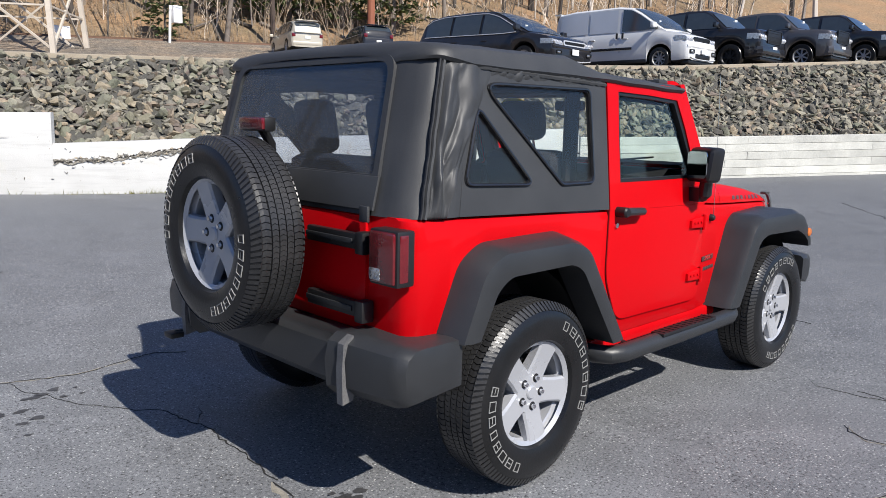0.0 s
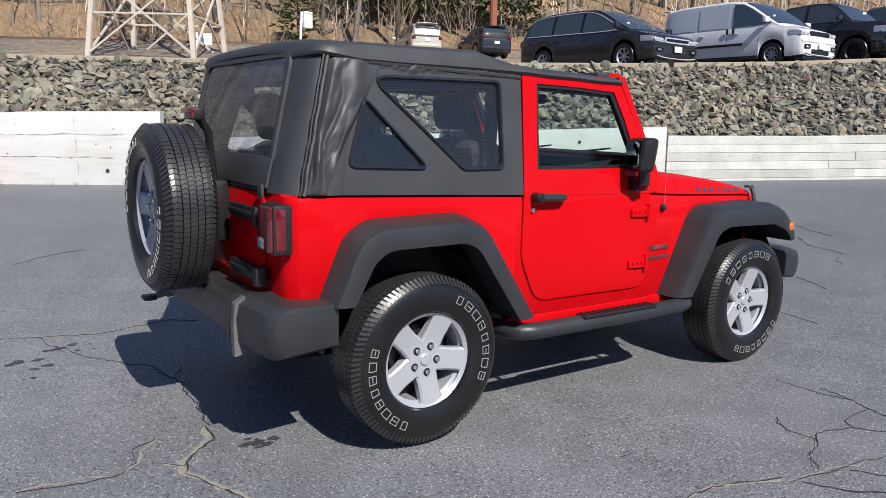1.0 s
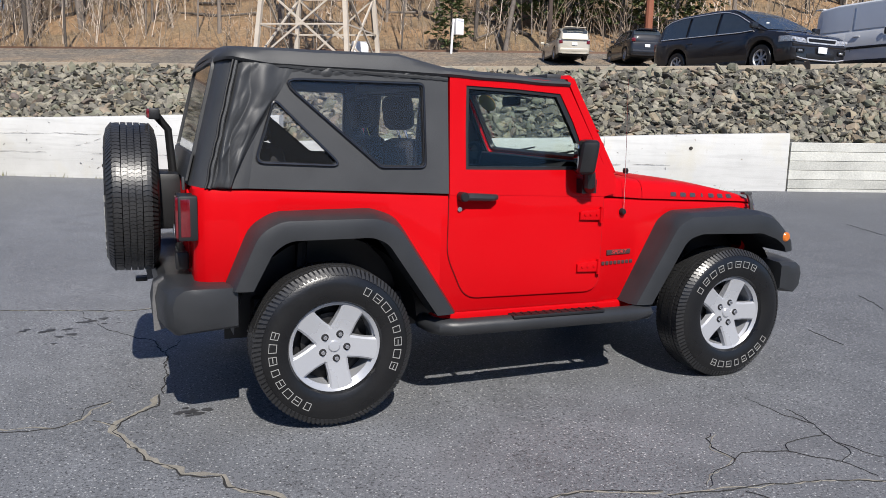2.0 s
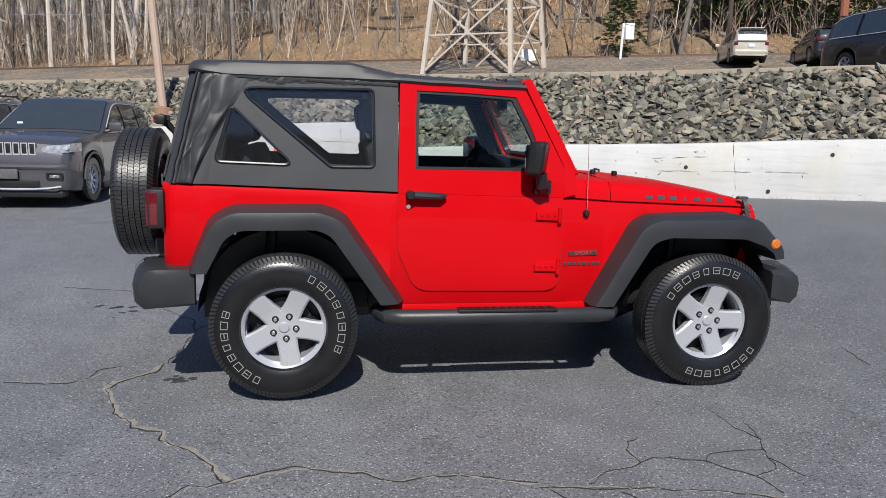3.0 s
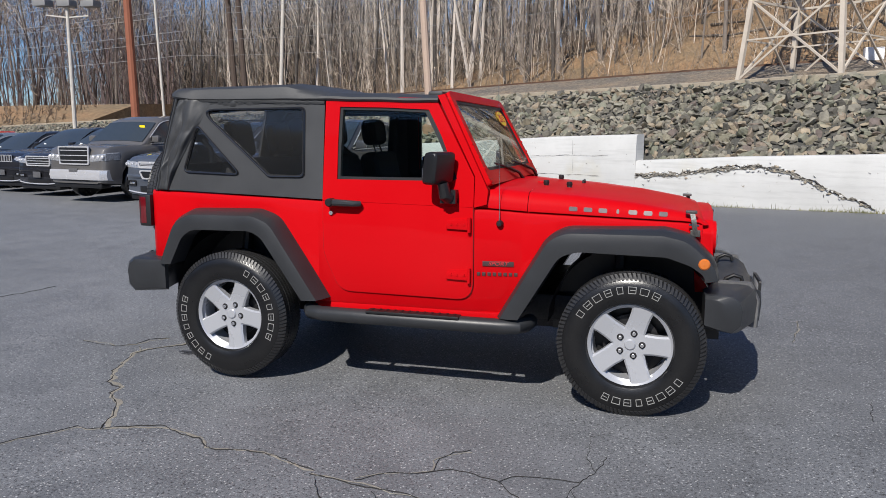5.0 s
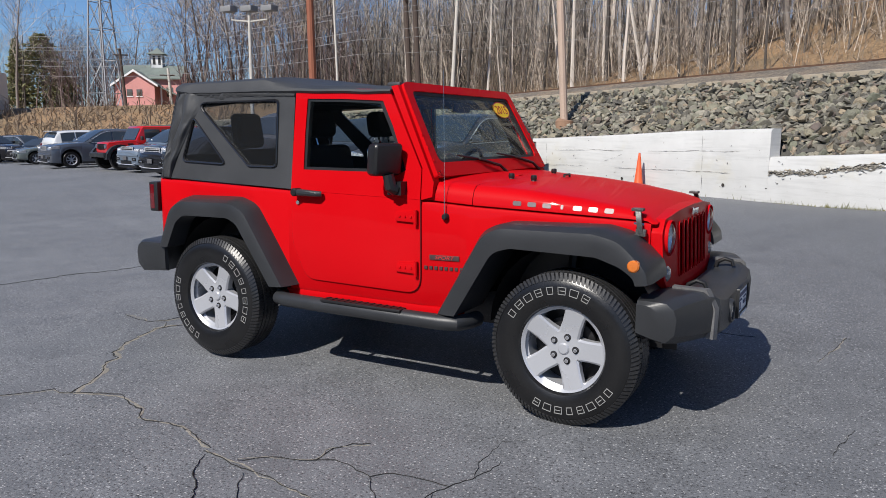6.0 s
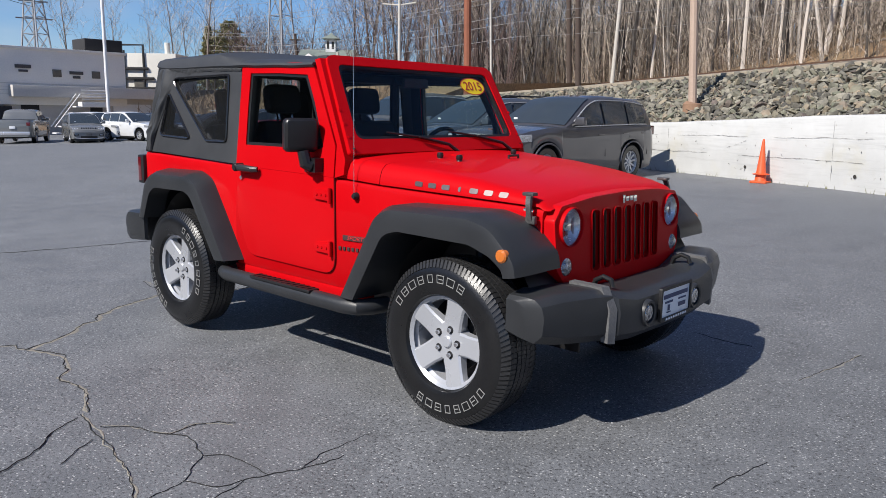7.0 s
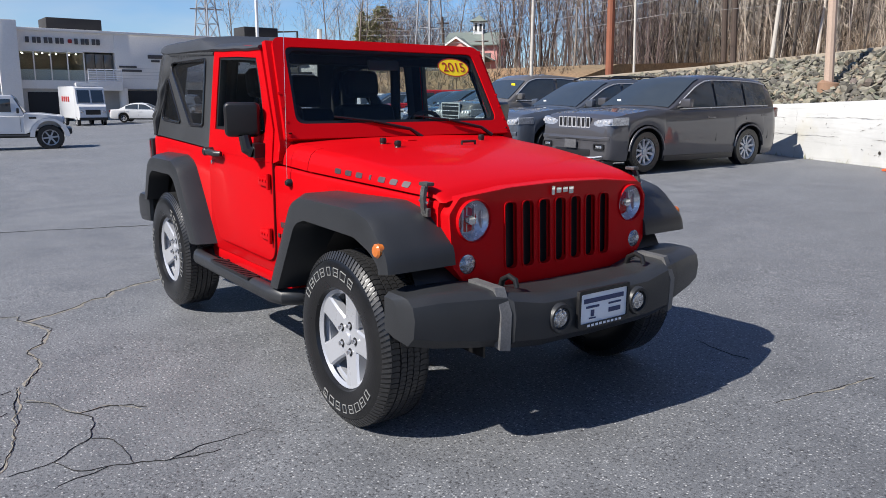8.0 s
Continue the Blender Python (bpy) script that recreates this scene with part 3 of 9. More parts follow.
# Near-black end of the colour paints crack shadow; the tan is bare concrete.
part("broken_face", crumbled(), mat("crumbled_shaded_concrete", (0.035, 0.03, 0.024), 0.95, vary=0.5, scale=14, fine=50, bump=0.6, dist=0.02, col2=(0.46, 0.43, 0.37)), low, "crumbled concrete where the skin broke off, crack shadow painted in its colour", False)
high = bpy.data.objects["wall_high"]
fissure_line = [(0.02, 0.70), (0.5, 0.75), (1.0, 0.80), (1.5, 0.87), (1.9, 0.94), (2.4, 0.985), (2.75, 0.96), (3.05, 0.87), (3.3, 0.77), (3.6, 0.62), (4.0, 0.47), (4.4, 0.32)]
for k in range(len(fissure_line) - 1):
    (s0_, z0_), (s1_, z1_) = fissure_line[k], fissure_line[k + 1]
    ribbon("fissure", [(s0_, z0_), (lerp(s0_, s1_, 0.9), lerp(z0_, z1_, 0.9))], 0.026, DARK_GAP, low, on_wall, 0.022, 0.03, 0.016)
for k in range(40):
    s_ = crng.uniform(0.3, 3.9)
    z_ = curve_at([(0, 0.72), (1.0, 0.79), (1.85, 0.92), (2.45, 0.97), (3.0, 0.88), (3.5, 0.66), (4.0, 0.48)], s_) + crng.uniform(-0.10, 0.07)
    ribbon("fissure", [(s_, z_), (s_ + crng.uniform(-0.07, 0.07), z_ + crng.uniform(-0.05, 0.04))], 0.014, DARK_GAP, low, on_wall, 0.02, 0.03)
for k in range(60):
    s_ = crng.uniform(0.05, 4.2)
    z_ = curve_at([(0, 0.72), (1.0, 0.79), (1.85, 0.92), (2.45, 0.97), (3.0, 0.88), (3.5, 0.66), (4.2, 0.40)], s_) + crng.uniform(-0.10, 0.08)
    bm = bmesh.new()
    bmesh.ops.create_icosphere(bm, subdivisions=1, radius=0.022)
    for v in bm.verts:
        v.co = Vector((v.co.x * crng.uniform(0.7, 2.0), v.co.y * 0.8, v.co.z * crng.uniform(0.6, 1.3)))
    bmesh.ops.translate(bm, vec=on_wall(s_, z_, 0.0), verts=bm.verts)
    part("broken_chip", bm, CONCRETE_WHITE if k % 3 else CURB, low, smooth=False)
for s_, z_, ob in ((3.05, 0.80, low), (5.55, 0.84, low), (7.0, 0.46, low), (-0.95, 0.45, high), (-3.6, 0.44, high), (8.0, 1.15, low)):
    bm = bmesh.new()
    c = Vector(on_wall(s_, z_, 0.003))
    ring = [bm.verts.new(c + Vector((*(ES * 0.035 * math.cos(a)), 0.035 * math.sin(a)))) for a in [math.tau * k / 12 for k in range(12)]]
    bm.faces.new(ring)
    part("weep_hole", bm, DARK_GAP, ob)
for s0, z0, s1, z1, ob in ((6.35, 1.33, 6.45, 0.36, low), (5.0, 0.75, 7.8, 0.83, low), (4.9, 0.98, 6.0, 1.05, low), (-12, 0.62, -0.1, 0.70, high), (-9, 0.98, -0.1, 1.12, high), (-4.2, 0.8, -3.6, 0.98, high), (-1.5, 1.45, -1.45, 0.25, high), (-6.2, 1.2, -6.1, 0.25, high)):
    n_ = 3
    for k in range(n_):
        u0, u1 = k / n_ + 0.02, (k + 0.82) / n_
        ribbon("hairline_crack", [(lerp(s0, s1, u0), lerp(z0, z1, u0)), (lerp(s0, s1, u1), lerp(z0, z1, u1))], 0.005, DARK_GAP, ob, on_wall, 0.008, 0.08, 0.002)
for k in range(70):
    s_ = crng.uniform(-8, 8.7)
    z_ = crng.uniform(0.35, wall_top(s_) - 0.1)
    a = crng.uniform(-0.05, 0.05)
    ribbon("paint_chip", [(s_, z_), (s_ + a, z_ + crng.uniform(-0.05, 0.05))], 0.010, DARK_GAP, low if s_ > 0 else high, on_wall, 0.006, 0.02, 0.002)

# weeds along the wall's foot
wv, wf = [], []
for k in range(700):
    s_ = crng.choice((crng.uniform(-8, 8.9), crng.gauss(5.0, 0.25), crng.gauss(3.9, 0.4), crng.gauss(1.5, 0.7)))
    n_ = -abs(crng.gauss(0, 0.035)) - 0.02
    x_, y_ = wall_xy(s_, n_)
    z_ = lot_z(x_, y_)
    h_ = crng.uniform(0.02, 0.06) if crng.random() < 0.8 else crng.uniform(0.06, 0.14)
    dx, dy = crng.uniform(-0.6, 0.6) * h_, crng.uniform(-0.9, 0.2) * h_
    o = len(wv)
    wv += [(x_ - 0.006, y_, z_ - 0.005), (x_ + 0.006, y_, z_ - 0.005), (x_ + dx, y_ + dy, z_ + h_)]
    wf.append((o, o + 1, o + 2))
me = bpy.data.meshes.new("weeds")
me.from_pydata(wv, [], wf)
me.materials.append(mat("weed_green", (0.10, 0.12, 0.035), 0.8, vary=0.4, scale=3, fine=30, bump=0.0, col2=(0.26, 0.23, 0.10)))
tagged(new("weeds", me), "sparse green and dry weeds at the foot of the white wall", "weeds", kind="stuff")

# ---------- cracks in the asphalt ----------
CRACK = mat("crack_shadow", (0.018, 0.017, 0.016), 0.95, vary=0.3, scale=30, fine=200, bump=0.2)
SILT = mat("crack_silt", (0.26, 0.24, 0.20), 0.95, vary=0.35, scale=25, fine=160, bump=0.5)
cracks = thing("pavement_cracks", Matrix(), "ragged cracks in the asphalt, some filled with pale silt", "cracks", kind="structure")


def on_lot(x, y, rise):
    return (x, y, lot_z(x, y) + 0.001 + rise)


def crack(pts, width, silt=0.0, wobble=0.02):
    if silt:
        ribbon("crack_fill", pts, silt * 0.9, SILT, cracks, on_lot, wobble * 1.2, 0.035, 0.002)
    ribbon("crack", pts, width * (0.72 if silt or width > 0.007 else 0.5), CRACK, cracks, on_lot, wobble, 0.03, 0.004)


crack([(-1.99, -0.11), (-2.02, -0.27), (-2.10, -0.35), (-2.18, -0.45), (-2.22, -0.56), (-2.11, -0.80), (-2.08, -0.94), (-1.95, -1.08), (-1.95, -1.15), (-1.79, -1.22), (-1.77, -1.32), (-1.62, -1.45), (-1.54, -1.57), (-1.44, -1.76), (-1.40, -1.81)], 0.013, 0.032, 0.010)
crack([(-1.40, -1.81), (-1.26, -1.75), (-1.14, -1.71), (-0.95, -1.77), (-0.84, -1.79), (-0.73, -1.88), (-0.67, -1.89), (-0.53, -1.87), (-0.36, -1.90), (-0.27, -1.94), (-0.11, -2.00)], 0.010, 0.018, 0.010)
crack([(-0.11, -2.02), (0.01, -2.04), (0.15, -2.06), (0.31, -2.09), (0.47, -2.11), (0.65, -2.15), (0.78, -2.19), (0.95, -2.25)], 0.006, 0.010, 0.010)
crack([(-1.40, -1.81), (-1.48, -1.84), (-1.56, -1.82), (-1.63, -1.93), (-1.73, -2.04), (-1.78, -2.14)], 0.004, 0.008, 0.010)
crack([(-2.83, -0.36), (-2.62, -0.39), (-2.46, -0.43), (-2.36, -0.35), (-2.33, -0.21), (-2.23, -0.13)], 0.004, 0.014, 0.012)
crack([(-2.31, -0.38), (-2.19, -0.49)], 0.003, 0.012, 0.010)
crack([(-5.6, -1.5), (-5.12, -0.08), (-5.04, 0.23), (-5.03, 0.55), (-4.80, 0.99), (-4.73, 1.39)], 0.014, 0.0, 0.02)
crack([(-0.08, -2.06), (0.01, -2.17), (0.12, -2.29), (0.20, -2.39), (0.34, -2.62)], 0.009, 0.0, 0.012)
crack([(0.22, -2.11), (0.29, -2.22), (0.37, -2.31)], 0.007, 0.0, 0.010)
crack([(0.10, -2.02), (0.20, -1.95), (0.32, -1.89), (0.40, -1.84), (0.38, -1.70), (0.44, -1.61), (0.52, -1.57)], 0.004, 0.006, 0.012)
crack([(0.40, -1.85), (0.49, -1.81), (0.60, -1.82), (0.71, -1.86), (0.78, -1.93), (0.88, -2.01)], 0.006, 0.0, 0.010)
crack([(0.89, -2.19), (0.88, -2.12), (0.87, -2.03), (0.92, -2.02), (1.01, -1.95), (1.04, -1.86), (1.06, -1.77), (1.11, -1.66), (1.15, -1.55), (1.15, -1.44)], 0.005, 0.0, 0.010)
crack([(1.10, -2.07), (1.06, -1.98), (1.04, -1.86)], 0.005, 0.0, 0.010)
crack([(0.72, -1.86), (0.79, -1.78), (0.87, -1.76), (0.95, -1.75), (1.06, -1.76)], 0.004, 0.0, 0.010)
crack([(1.11, -1.65), (1.07, -1.51), (1.06, -1.38), (1.06, -1.24), (1.18, -1.16), (1.29, -1.01)], 0.004, 0.0, 0.012)
crack([(2.27, 0.84), (2.30, 0.97), (2.31, 1.08), (2.36, 1.23), (2.38, 1.42), (2.40, 1.53)], 0.005, 0.012, 0.008)
crack([(2.44, -0.70), (2.48, -0.55), (2.50, -0.45), (2.51, -0.33)], 0.005, 0.0, 0.010)
crack([(1.30, 1.42), (1.50, 1.38), (1.67, 1.33), (1.84, 1.31)], 0.004, 0.0, 0.008)
crack([(-2.16, 1.18), (-2.06, 1.05), (-1.98, 0.97), (-1.96, 0.82), (-1.93, 0.70), (-1.91, 0.50), (-1.93, 0.31), (-1.95, 0.13), (-1.99, -0.11)], 0.011, 0.0, 0.014)
crack([(-1.93, 0.70), (-1.85, 0.81), (-1.82, 0.91)], 0.006, 0.0, 0.010)
crack([(-3.3, 2.2), (-2.70, 1.99), (-2.45, 1.91), (-2.27, 1.85), (-2.03, 1.81), (-1.87, 1.85), (-1.62, 1.90), (-1.45, 1.80)], 0.004, 0.010, 0.012)
crack([(-2.45, 1.91), (-2.45, 1.71), (-2.37, 1.58), (-2.31, 1.40), (-2.16, 1.18)], 0.004, 0.0, 0.010)
crack([(-2.37, 4.52), (-2.18, 4.72), (-1.95, 4.86), (-1.66, 5.01)], 0.007)
crack([(5.87, 1.53), (5.42, 1.05), (5.41, 0.84), (5.28, 0.64)], 0.009)
crack([(3.82, 0.30), (3.70, 0.08), (3.5, -0.15)], 0.005)
crack([(5.10, 0.58), (4.86, 0.49), (4.69, 0.32)], 0.006)
crack([(7.2, 3.3), (6.78, 2.22), (6.28, 1.29)], 0.010)
crack([(10.4, 1.7), (9.2, 0.74), (8.0, 0.2)], 0.010)
STAIN = mat("oil_leaf_dark", (0.045, 0.045, 0.048), 0.6, vary=0.4, scale=9, fine=80, bump=0.1)
# First patch is an oil stain, the second a bit of dark leaf.
for cx_, cy_, rad_, many in ((-2.50, 1.46, 0.17, 16), (-1.85, -0.43, 0.055, 12)):
    for k in range(many):
        bm = bmesh.new()
        x_, y_ = cx_ + crng.gauss(0, rad_), cy_ + crng.gauss(0, rad_ * 0.7)
        w_ = crng.uniform(0.012, 0.045)
        bm.faces.new([bm.verts.new(on_lot(x_ + w_ * crng.uniform(0.5, 1.6) * math.cos(a), y_ + w_ * crng.uniform(0.4, 1.0) * math.sin(a), 0.001 + 0.0002 * k)) for a in [math.tau * q / 9 for q in range(9)]])
        part("oil_spot", bm, STAIN, cracks)

# plain unseen rise added behind the camera to close the place and dim reflections
rise = bmesh.new()


def tall(a):
    """The added rise is lower on one side, so panes there reflect sky."""
    return 1.0 - 0.75 * smooth01((math.degrees(a) + 85) / 25)


loft([[(r_ * math.cos(a), r_ * math.sin(a), z_) for r_, z_ in ((80, -3), (84, 9 * tall(a)), (92, (20 + 5 * noise.noise(Vector((a * 6, 0, 0)))) * tall(a)), (130, 27 * tall(a)), (130, -3))] for a in [radians(-172 + 164 * k / 60) for k in range(61)]], True, True, rise)
tagged(part("backdrop", rise, mat("dull_backdrop", (0.10, 0.085, 0.065), 0.95, vary=0.4, scale=0.15, fine=1.2, bump=0.0)), "unseen dull brown rise added behind the camera to dim reflections", "backdrop", kind="structure")


# ---------- the red two-door off-roader ----------
jeep = thing("off_road_car", Matrix(), "glossy red two-door off-road car with a black fabric soft top", "car")


def flip(bm):
    """The same mesh on the other side of the car."""
    bmesh.ops.scale(bm, vec=(1, -1, 1), verts=bm.verts)
    bmesh.ops.reverse_faces(bm, faces=bm.faces)
    return bm


def lean(bm, z0=1.12, k=0.107):
    """Lets the upper sides of the cabin lean inwards."""
    for v in bm.verts:
        if v.co.z > z0:
            v.co.y += k * (v.co.z - z0) * (1 if v.co.y < 0 else -1)
    return bm


def both(name, make, material, parent=jeep, label="", smooth=True):
    return part(name, make(), material, parent, label, smooth), part(name, flip(make()), material, parent, label, smooth)


def fill_holes(outer, holes, c0, c1, axis="y"):
    """A plate of an outline with holes, given thickness."""
    bm = bmesh.new()

    def P(a, b, c):
        return {"y": (a, c, b), "x": (c, a, b)}[axis]

    es = []
    for loop in [outer] + holes:
        vs = [bm.verts.new(P(a, b, c0)) for a, b in loop]
        es += [bm.edges.new((vs[i], vs[(i + 1) % len(vs)])) for i in range(len(vs))]
    bmesh.ops.triangle_fill(bm, use_beauty=True, use_dissolve=False, edges=es)
    faces = list(bm.faces)
    out = bmesh.ops.extrude_face_region(bm, geom=faces)
    mv = [g for g in out["geom"] if isinstance(g, bmesh.types.BMVert)]
    d = c1 - c0
    bmesh.ops.translate(bm, vec={"y": (0, d, 0), "x": (d, 0, 0)}[axis], verts=mv)
    bmesh.ops.recalc_face_normals(bm, faces=bm.faces)
    return bm


REAR_ARCH = [(-1.66, 0.70), (-1.565, 0.905), (-1.47, 0.97), (-1.04, 0.98), (-0.94, 0.955), (-0.86, 0.86), (-0.645, 0.50)]
FRONT_ARCH = [(0.56, 0.50), (0.79, 0.90), (0.89, 0.95), (1.39, 0.95), (1.50, 0.91), (1.60, 0.82)]


def sill_z(x):
    if x < -1.66:
        return 0.70
    if x <= -0.645:
        return curve_at(REAR_ARCH, x)
    if x < 0.56:
        return 0.495
    return curve_at(FRONT_ARCH, x)


def half_w(x):
    return curve_at([(-1.84, 0.735), (-1.825, 0.765), (-1.79, 0.788), (-1.74, 0.798), (-1.6, 0.80), (0.33, 0.792), (0.5, 0.768), (1.5, 0.642), (1.58, 0.625), (1.60, 0.60)], x)


def belt_z(x):
    return curve_at([(-1.84, 1.158), (-0.61, 1.122), (0.33, 1.10), (0.63, 1.078), (1.47, 1.042), (1.60, 1.03)], x)


def make_body():
    xs = sorted(set([round(-1.84 + 0.04 * i, 3) for i in range(87)] + [a for a, _ in REAR_ARCH + FRONT_ARCH] + [-1.825, -1.79, 0.33]))
    xs = [x for x in xs if x <= 1.56]
    rings = []
    for x in xs:
        w, zb, zt = half_w(x), sill_z(x), belt_z(x)
        right = [(x, -w + 0.05, zb - 0.006), (x, -w + 0.012, zb), (x, -w, zb + 0.02), (x, -w, zt - 0.03), (x, -w + 0.008, zt - 0.009), (x, -w + 0.028, zt), (x, -w + 0.06, zt)]
        rings.append(right + [(a, -b, c) for a, b, c in reversed(right)])
    return loft(rings, True, True, mats=[1, 0, 0, 0, 0, 0, 1, 0, 0, 0, 0, 0, 1, 1])


part("body", make_body(), [RED, INTERIOR], jeep)

# sills below the doors, darker seam ledge
both("rocker_panel", lambda: B((-0.05, -0.765, 0.47), (1.26, 0.05, 0.06), 0.015), RED)
part("underbody", B((0.0, 0, 0.50), (3.1, 1.1, 0.16), 0.03), STEEL_DARK, jeep, "dark steel frame rails and floor")
both("frame_rail", lambda: B((0.02, -0.42, 0.42), (3.10, 0.08, 0.13), 0.02), STEEL_DARK)
for xa in (-1.212, 1.212):
    part("axle", tube([(xa, -0.68, 0.38), (xa, 0.68, 0.38)], 0.045, 12), STEEL_DARK, jeep)
    part("differential", B((xa, 0.05, 0.37), (0.24, 0.26, 0.24), 0.08), STEEL_DARK, jeep)
    both("wheel_well", lambda: loft([[(xa + 0.46 * math.cos(a), y, 0.46 + 0.46 * math.sin(a)) for a in [math.pi * k / 14 for k in range(15)]] for y in (-0.77, -0.46)], False, False), TRIM_DARK)
    both("wheel_well_liner", lambda: prism([(xa + 0.47 * math.cos(a), 0.46 + 0.47 * math.sin(a)) for a in [math.pi * k / 14 for k in range(15)]] + [(xa - 0.47, 0.36), (xa + 0.47, 0.36)], -0.475, -0.465), TRIM_DARK)
    both("shock_absorber", lambda: tube([(xa - 0.12, -0.56, 0.36), (xa - 0.08, -0.5, 0.9)], 0.03, 8), TRIM_DARK)
part("exhaust", tube([(-1.0, 0.35, 0.42), (-1.6, 0.42, 0.44), (-1.76, 0.5, 0.44)], 0.035, 10), STEEL_DARK, jeep)
part("muffler", B((-1.62, 0.15, 0.50), (0.24, 0.62, 0.16), 0.06), STEEL_DARK, jeep)

# doors
DOOR_LOW = rounded([(-0.604, 1.118), (-0.604, 0.80), (-0.50, 0.575), (0.325, 0.568), (0.325, 1.102)], [0.0, 0.25, 0.12, 0.10, 0.0], 6)
DOOR_UP = [(-0.604, 1.118), (-0.600, 1.42), (-0.596, 1.724), (-0.25, 1.722), (0.085, 1.712), (0.20, 1.50), (0.325, 1.27), (0.325, 1.102), (-0.13, 1.11)]
DOOR_WIN = [(-0.512, 1.245), (-0.512, 1.46), (-0.505, 1.668), (-0.22, 1.662), (0.045, 1.648), (0.125, 1.50), (0.225, 1.262), (0.20, 1.247), (-0.15, 1.245)]


def grow(loop, d):
    cx, cz = sum(p[0] for p in loop) / len(loop), sum(p[1] for p in loop) / len(loop)
    return [(a + d * (a - cx) / math.hypot(a - cx, b - cz), b + d * (b - cz) / math.hypot(a - cx, b - cz)) for a, b in loop]


def upper_frame(outer, inner, lo, hi):
    return lean(frame_ring(outer, inner, lo, hi))


for side, mk in (("right", lambda b: b), ("left", flip)):
    door = part("door", mk(prism(DOOR_LOW, -0.806, -0.775, "y", 0.004)), RED, jeep, "red door with rounded lower corners")
    part("door_gap", mk(prism(grow(DOOR_LOW, 0.0022), -0.8025, -0.79)), mat("seam_red", (0.10, 0.001, 0.002), 0.6, vary=0.1, bump=0.0), door, "dark gap round the door")
    part("door_frame", mk(upper_frame(DOOR_UP, DOOR_WIN, -0.807, -0.765)), RED, door)
    part("frame_trim", mk(upper_frame([(a_, b_ + 0.004) for a_, b_ in DOOR_UP], DOOR_WIN, -0.764, -0.756)), INTERIOR, door, "black inner trim")
    inner = [(a + (0.018 if a < -0.4 else (-0.022 if a > 0.0 else 0)), b + (0.016 if b < 1.3 else -0.016)) for a, b in DOOR_WIN]
    part("window_seal", mk(upper_frame(DOOR_WIN, inner, -0.800, -0.770)), TRIM_DARK, door)
    pane = part("pane", mk(lean(prism(DOOR_WIN, -0.784, -0.780))), GLASS, door)
    pane.visible_shadow = False
    part("door_card", mk(B((-0.14, -0.755, 0.92), (0.86, 0.03, 0.62), 0.01)), INTERIOR, door)
    grip = part("handle", mk(tube([(-0.545, -0.838, 1.108), (-0.50, -0.846, 1.110), (-0.38, -0.846, 1.106), (-0.352, -0.826, 1.106)], [0.020, 0.021, 0.019, 0.016], 10)), BLACK_PLASTIC, door)
    lock = mk(lathe([(0.0, -0.866), (0.019, -0.866), (0.025, -0.858), (0.025, -0.80)], 20))
    bmesh.ops.translate(lock, vec=(-0.540, 0, 1.110), verts=lock.verts)
    part("handle_button", lock, TRIM_DARK, grip)
    key = mk(lathe([(0.0, -0.815), (0.012, -0.815), (0.014, -0.80)], 14))
    bmesh.ops.translate(key, vec=(-0.548, 0, 1.045), verts=key.verts)
    part("key_lock", key, CHROME, door)
    for zc in (1.005, 0.715):
        hinge = part("hinge", mk(prism([(0.17, zc - 0.028), (0.17, zc + 0.012), (0.185, zc + 0.022), (0.30, zc + 0.03), (0.30, zc - 0.032)], -0.822, -0.80, "y", 0.004)), RED, door)
        part("hinge_pin", mk(tube([(0.305, -0.822, zc - 0.045), (0.305, -0.822, zc + 0.04)], 0.011, 10)), RED, hinge)
        for xb in (0.20, 0.235, 0.275):
            bolt = mk(lathe([(0.0, -0.828), (0.007, -0.827), (0.008, -0.82)], 8))
            bmesh.ops.translate(bolt, vec=(xb, 0, zc), verts=bolt.verts)
            part("bolt", bolt, RED, hinge)
    arm = part("mirror_arm", mk(loft([[(0.19 + dx, y, 1.165 + dz) for dx, dz in ((-0.045, -0.04), (0.045, -0.04), (0.045, 0.035), (-0.045, 0.035))] for y in (-0.79, -0.86)])), SMOOTH_BLACK, door)
    part("mirror_neck", mk(tube([(0.19, -0.85, 1.16), (0.178, -0.875, 1.17), (0.168, -0.885, 1.24)], [0.04, 0.036, 0.032], 10)), SMOOTH_BLACK, arm)
    head = B((0.155, -0.885, 1.322), (0.098, 0.185, 0.182), 0.034, None, 3)
    for v in head.verts:
        v.co.x += 0.02 * (v.co.z - 1.325) / 0.16
    turned = Matrix.Rotation(radians(-24), 3, "Z")
    bmesh.ops.rotate(head, cent=(0.155, -0.86, 0), matrix=turned, verts=head.verts)
    part("mirror_housing", mk(head), SMOOTH_BLACK, arm, "black mirror housing")
    glass_ = prism(rounded([(-0.962, 1.253), (-0.810, 1.253), (-0.810, 1.391), (-0.962, 1.391)], 0.025, 4), 0.098, 0.1035, "x")
    bmesh.ops.rotate(glass_, cent=(0.155, -0.86, 0), matrix=turned, verts=glass_.verts)
    part("mirror_glass", mk(glass_), MIRROR, arm)

# windshield frame, sloped
WS_B, WS_T = Vector((0.395, 0, 1.215)), Vector((0.115, 0, 1.742))


def on_screen(bm):
    """Lays a mesh drawn as (depth, y, height along the glass) onto the windshield's slope."""
    up = (WS_T - WS_B).normalized()
    out = Vector((up.z, 0, -up.x))
    for v in bm.verts:
        d, y, u = v.co
        v.co = WS_B + up * u + out * d + Vector((0, y, 0))
    return bm


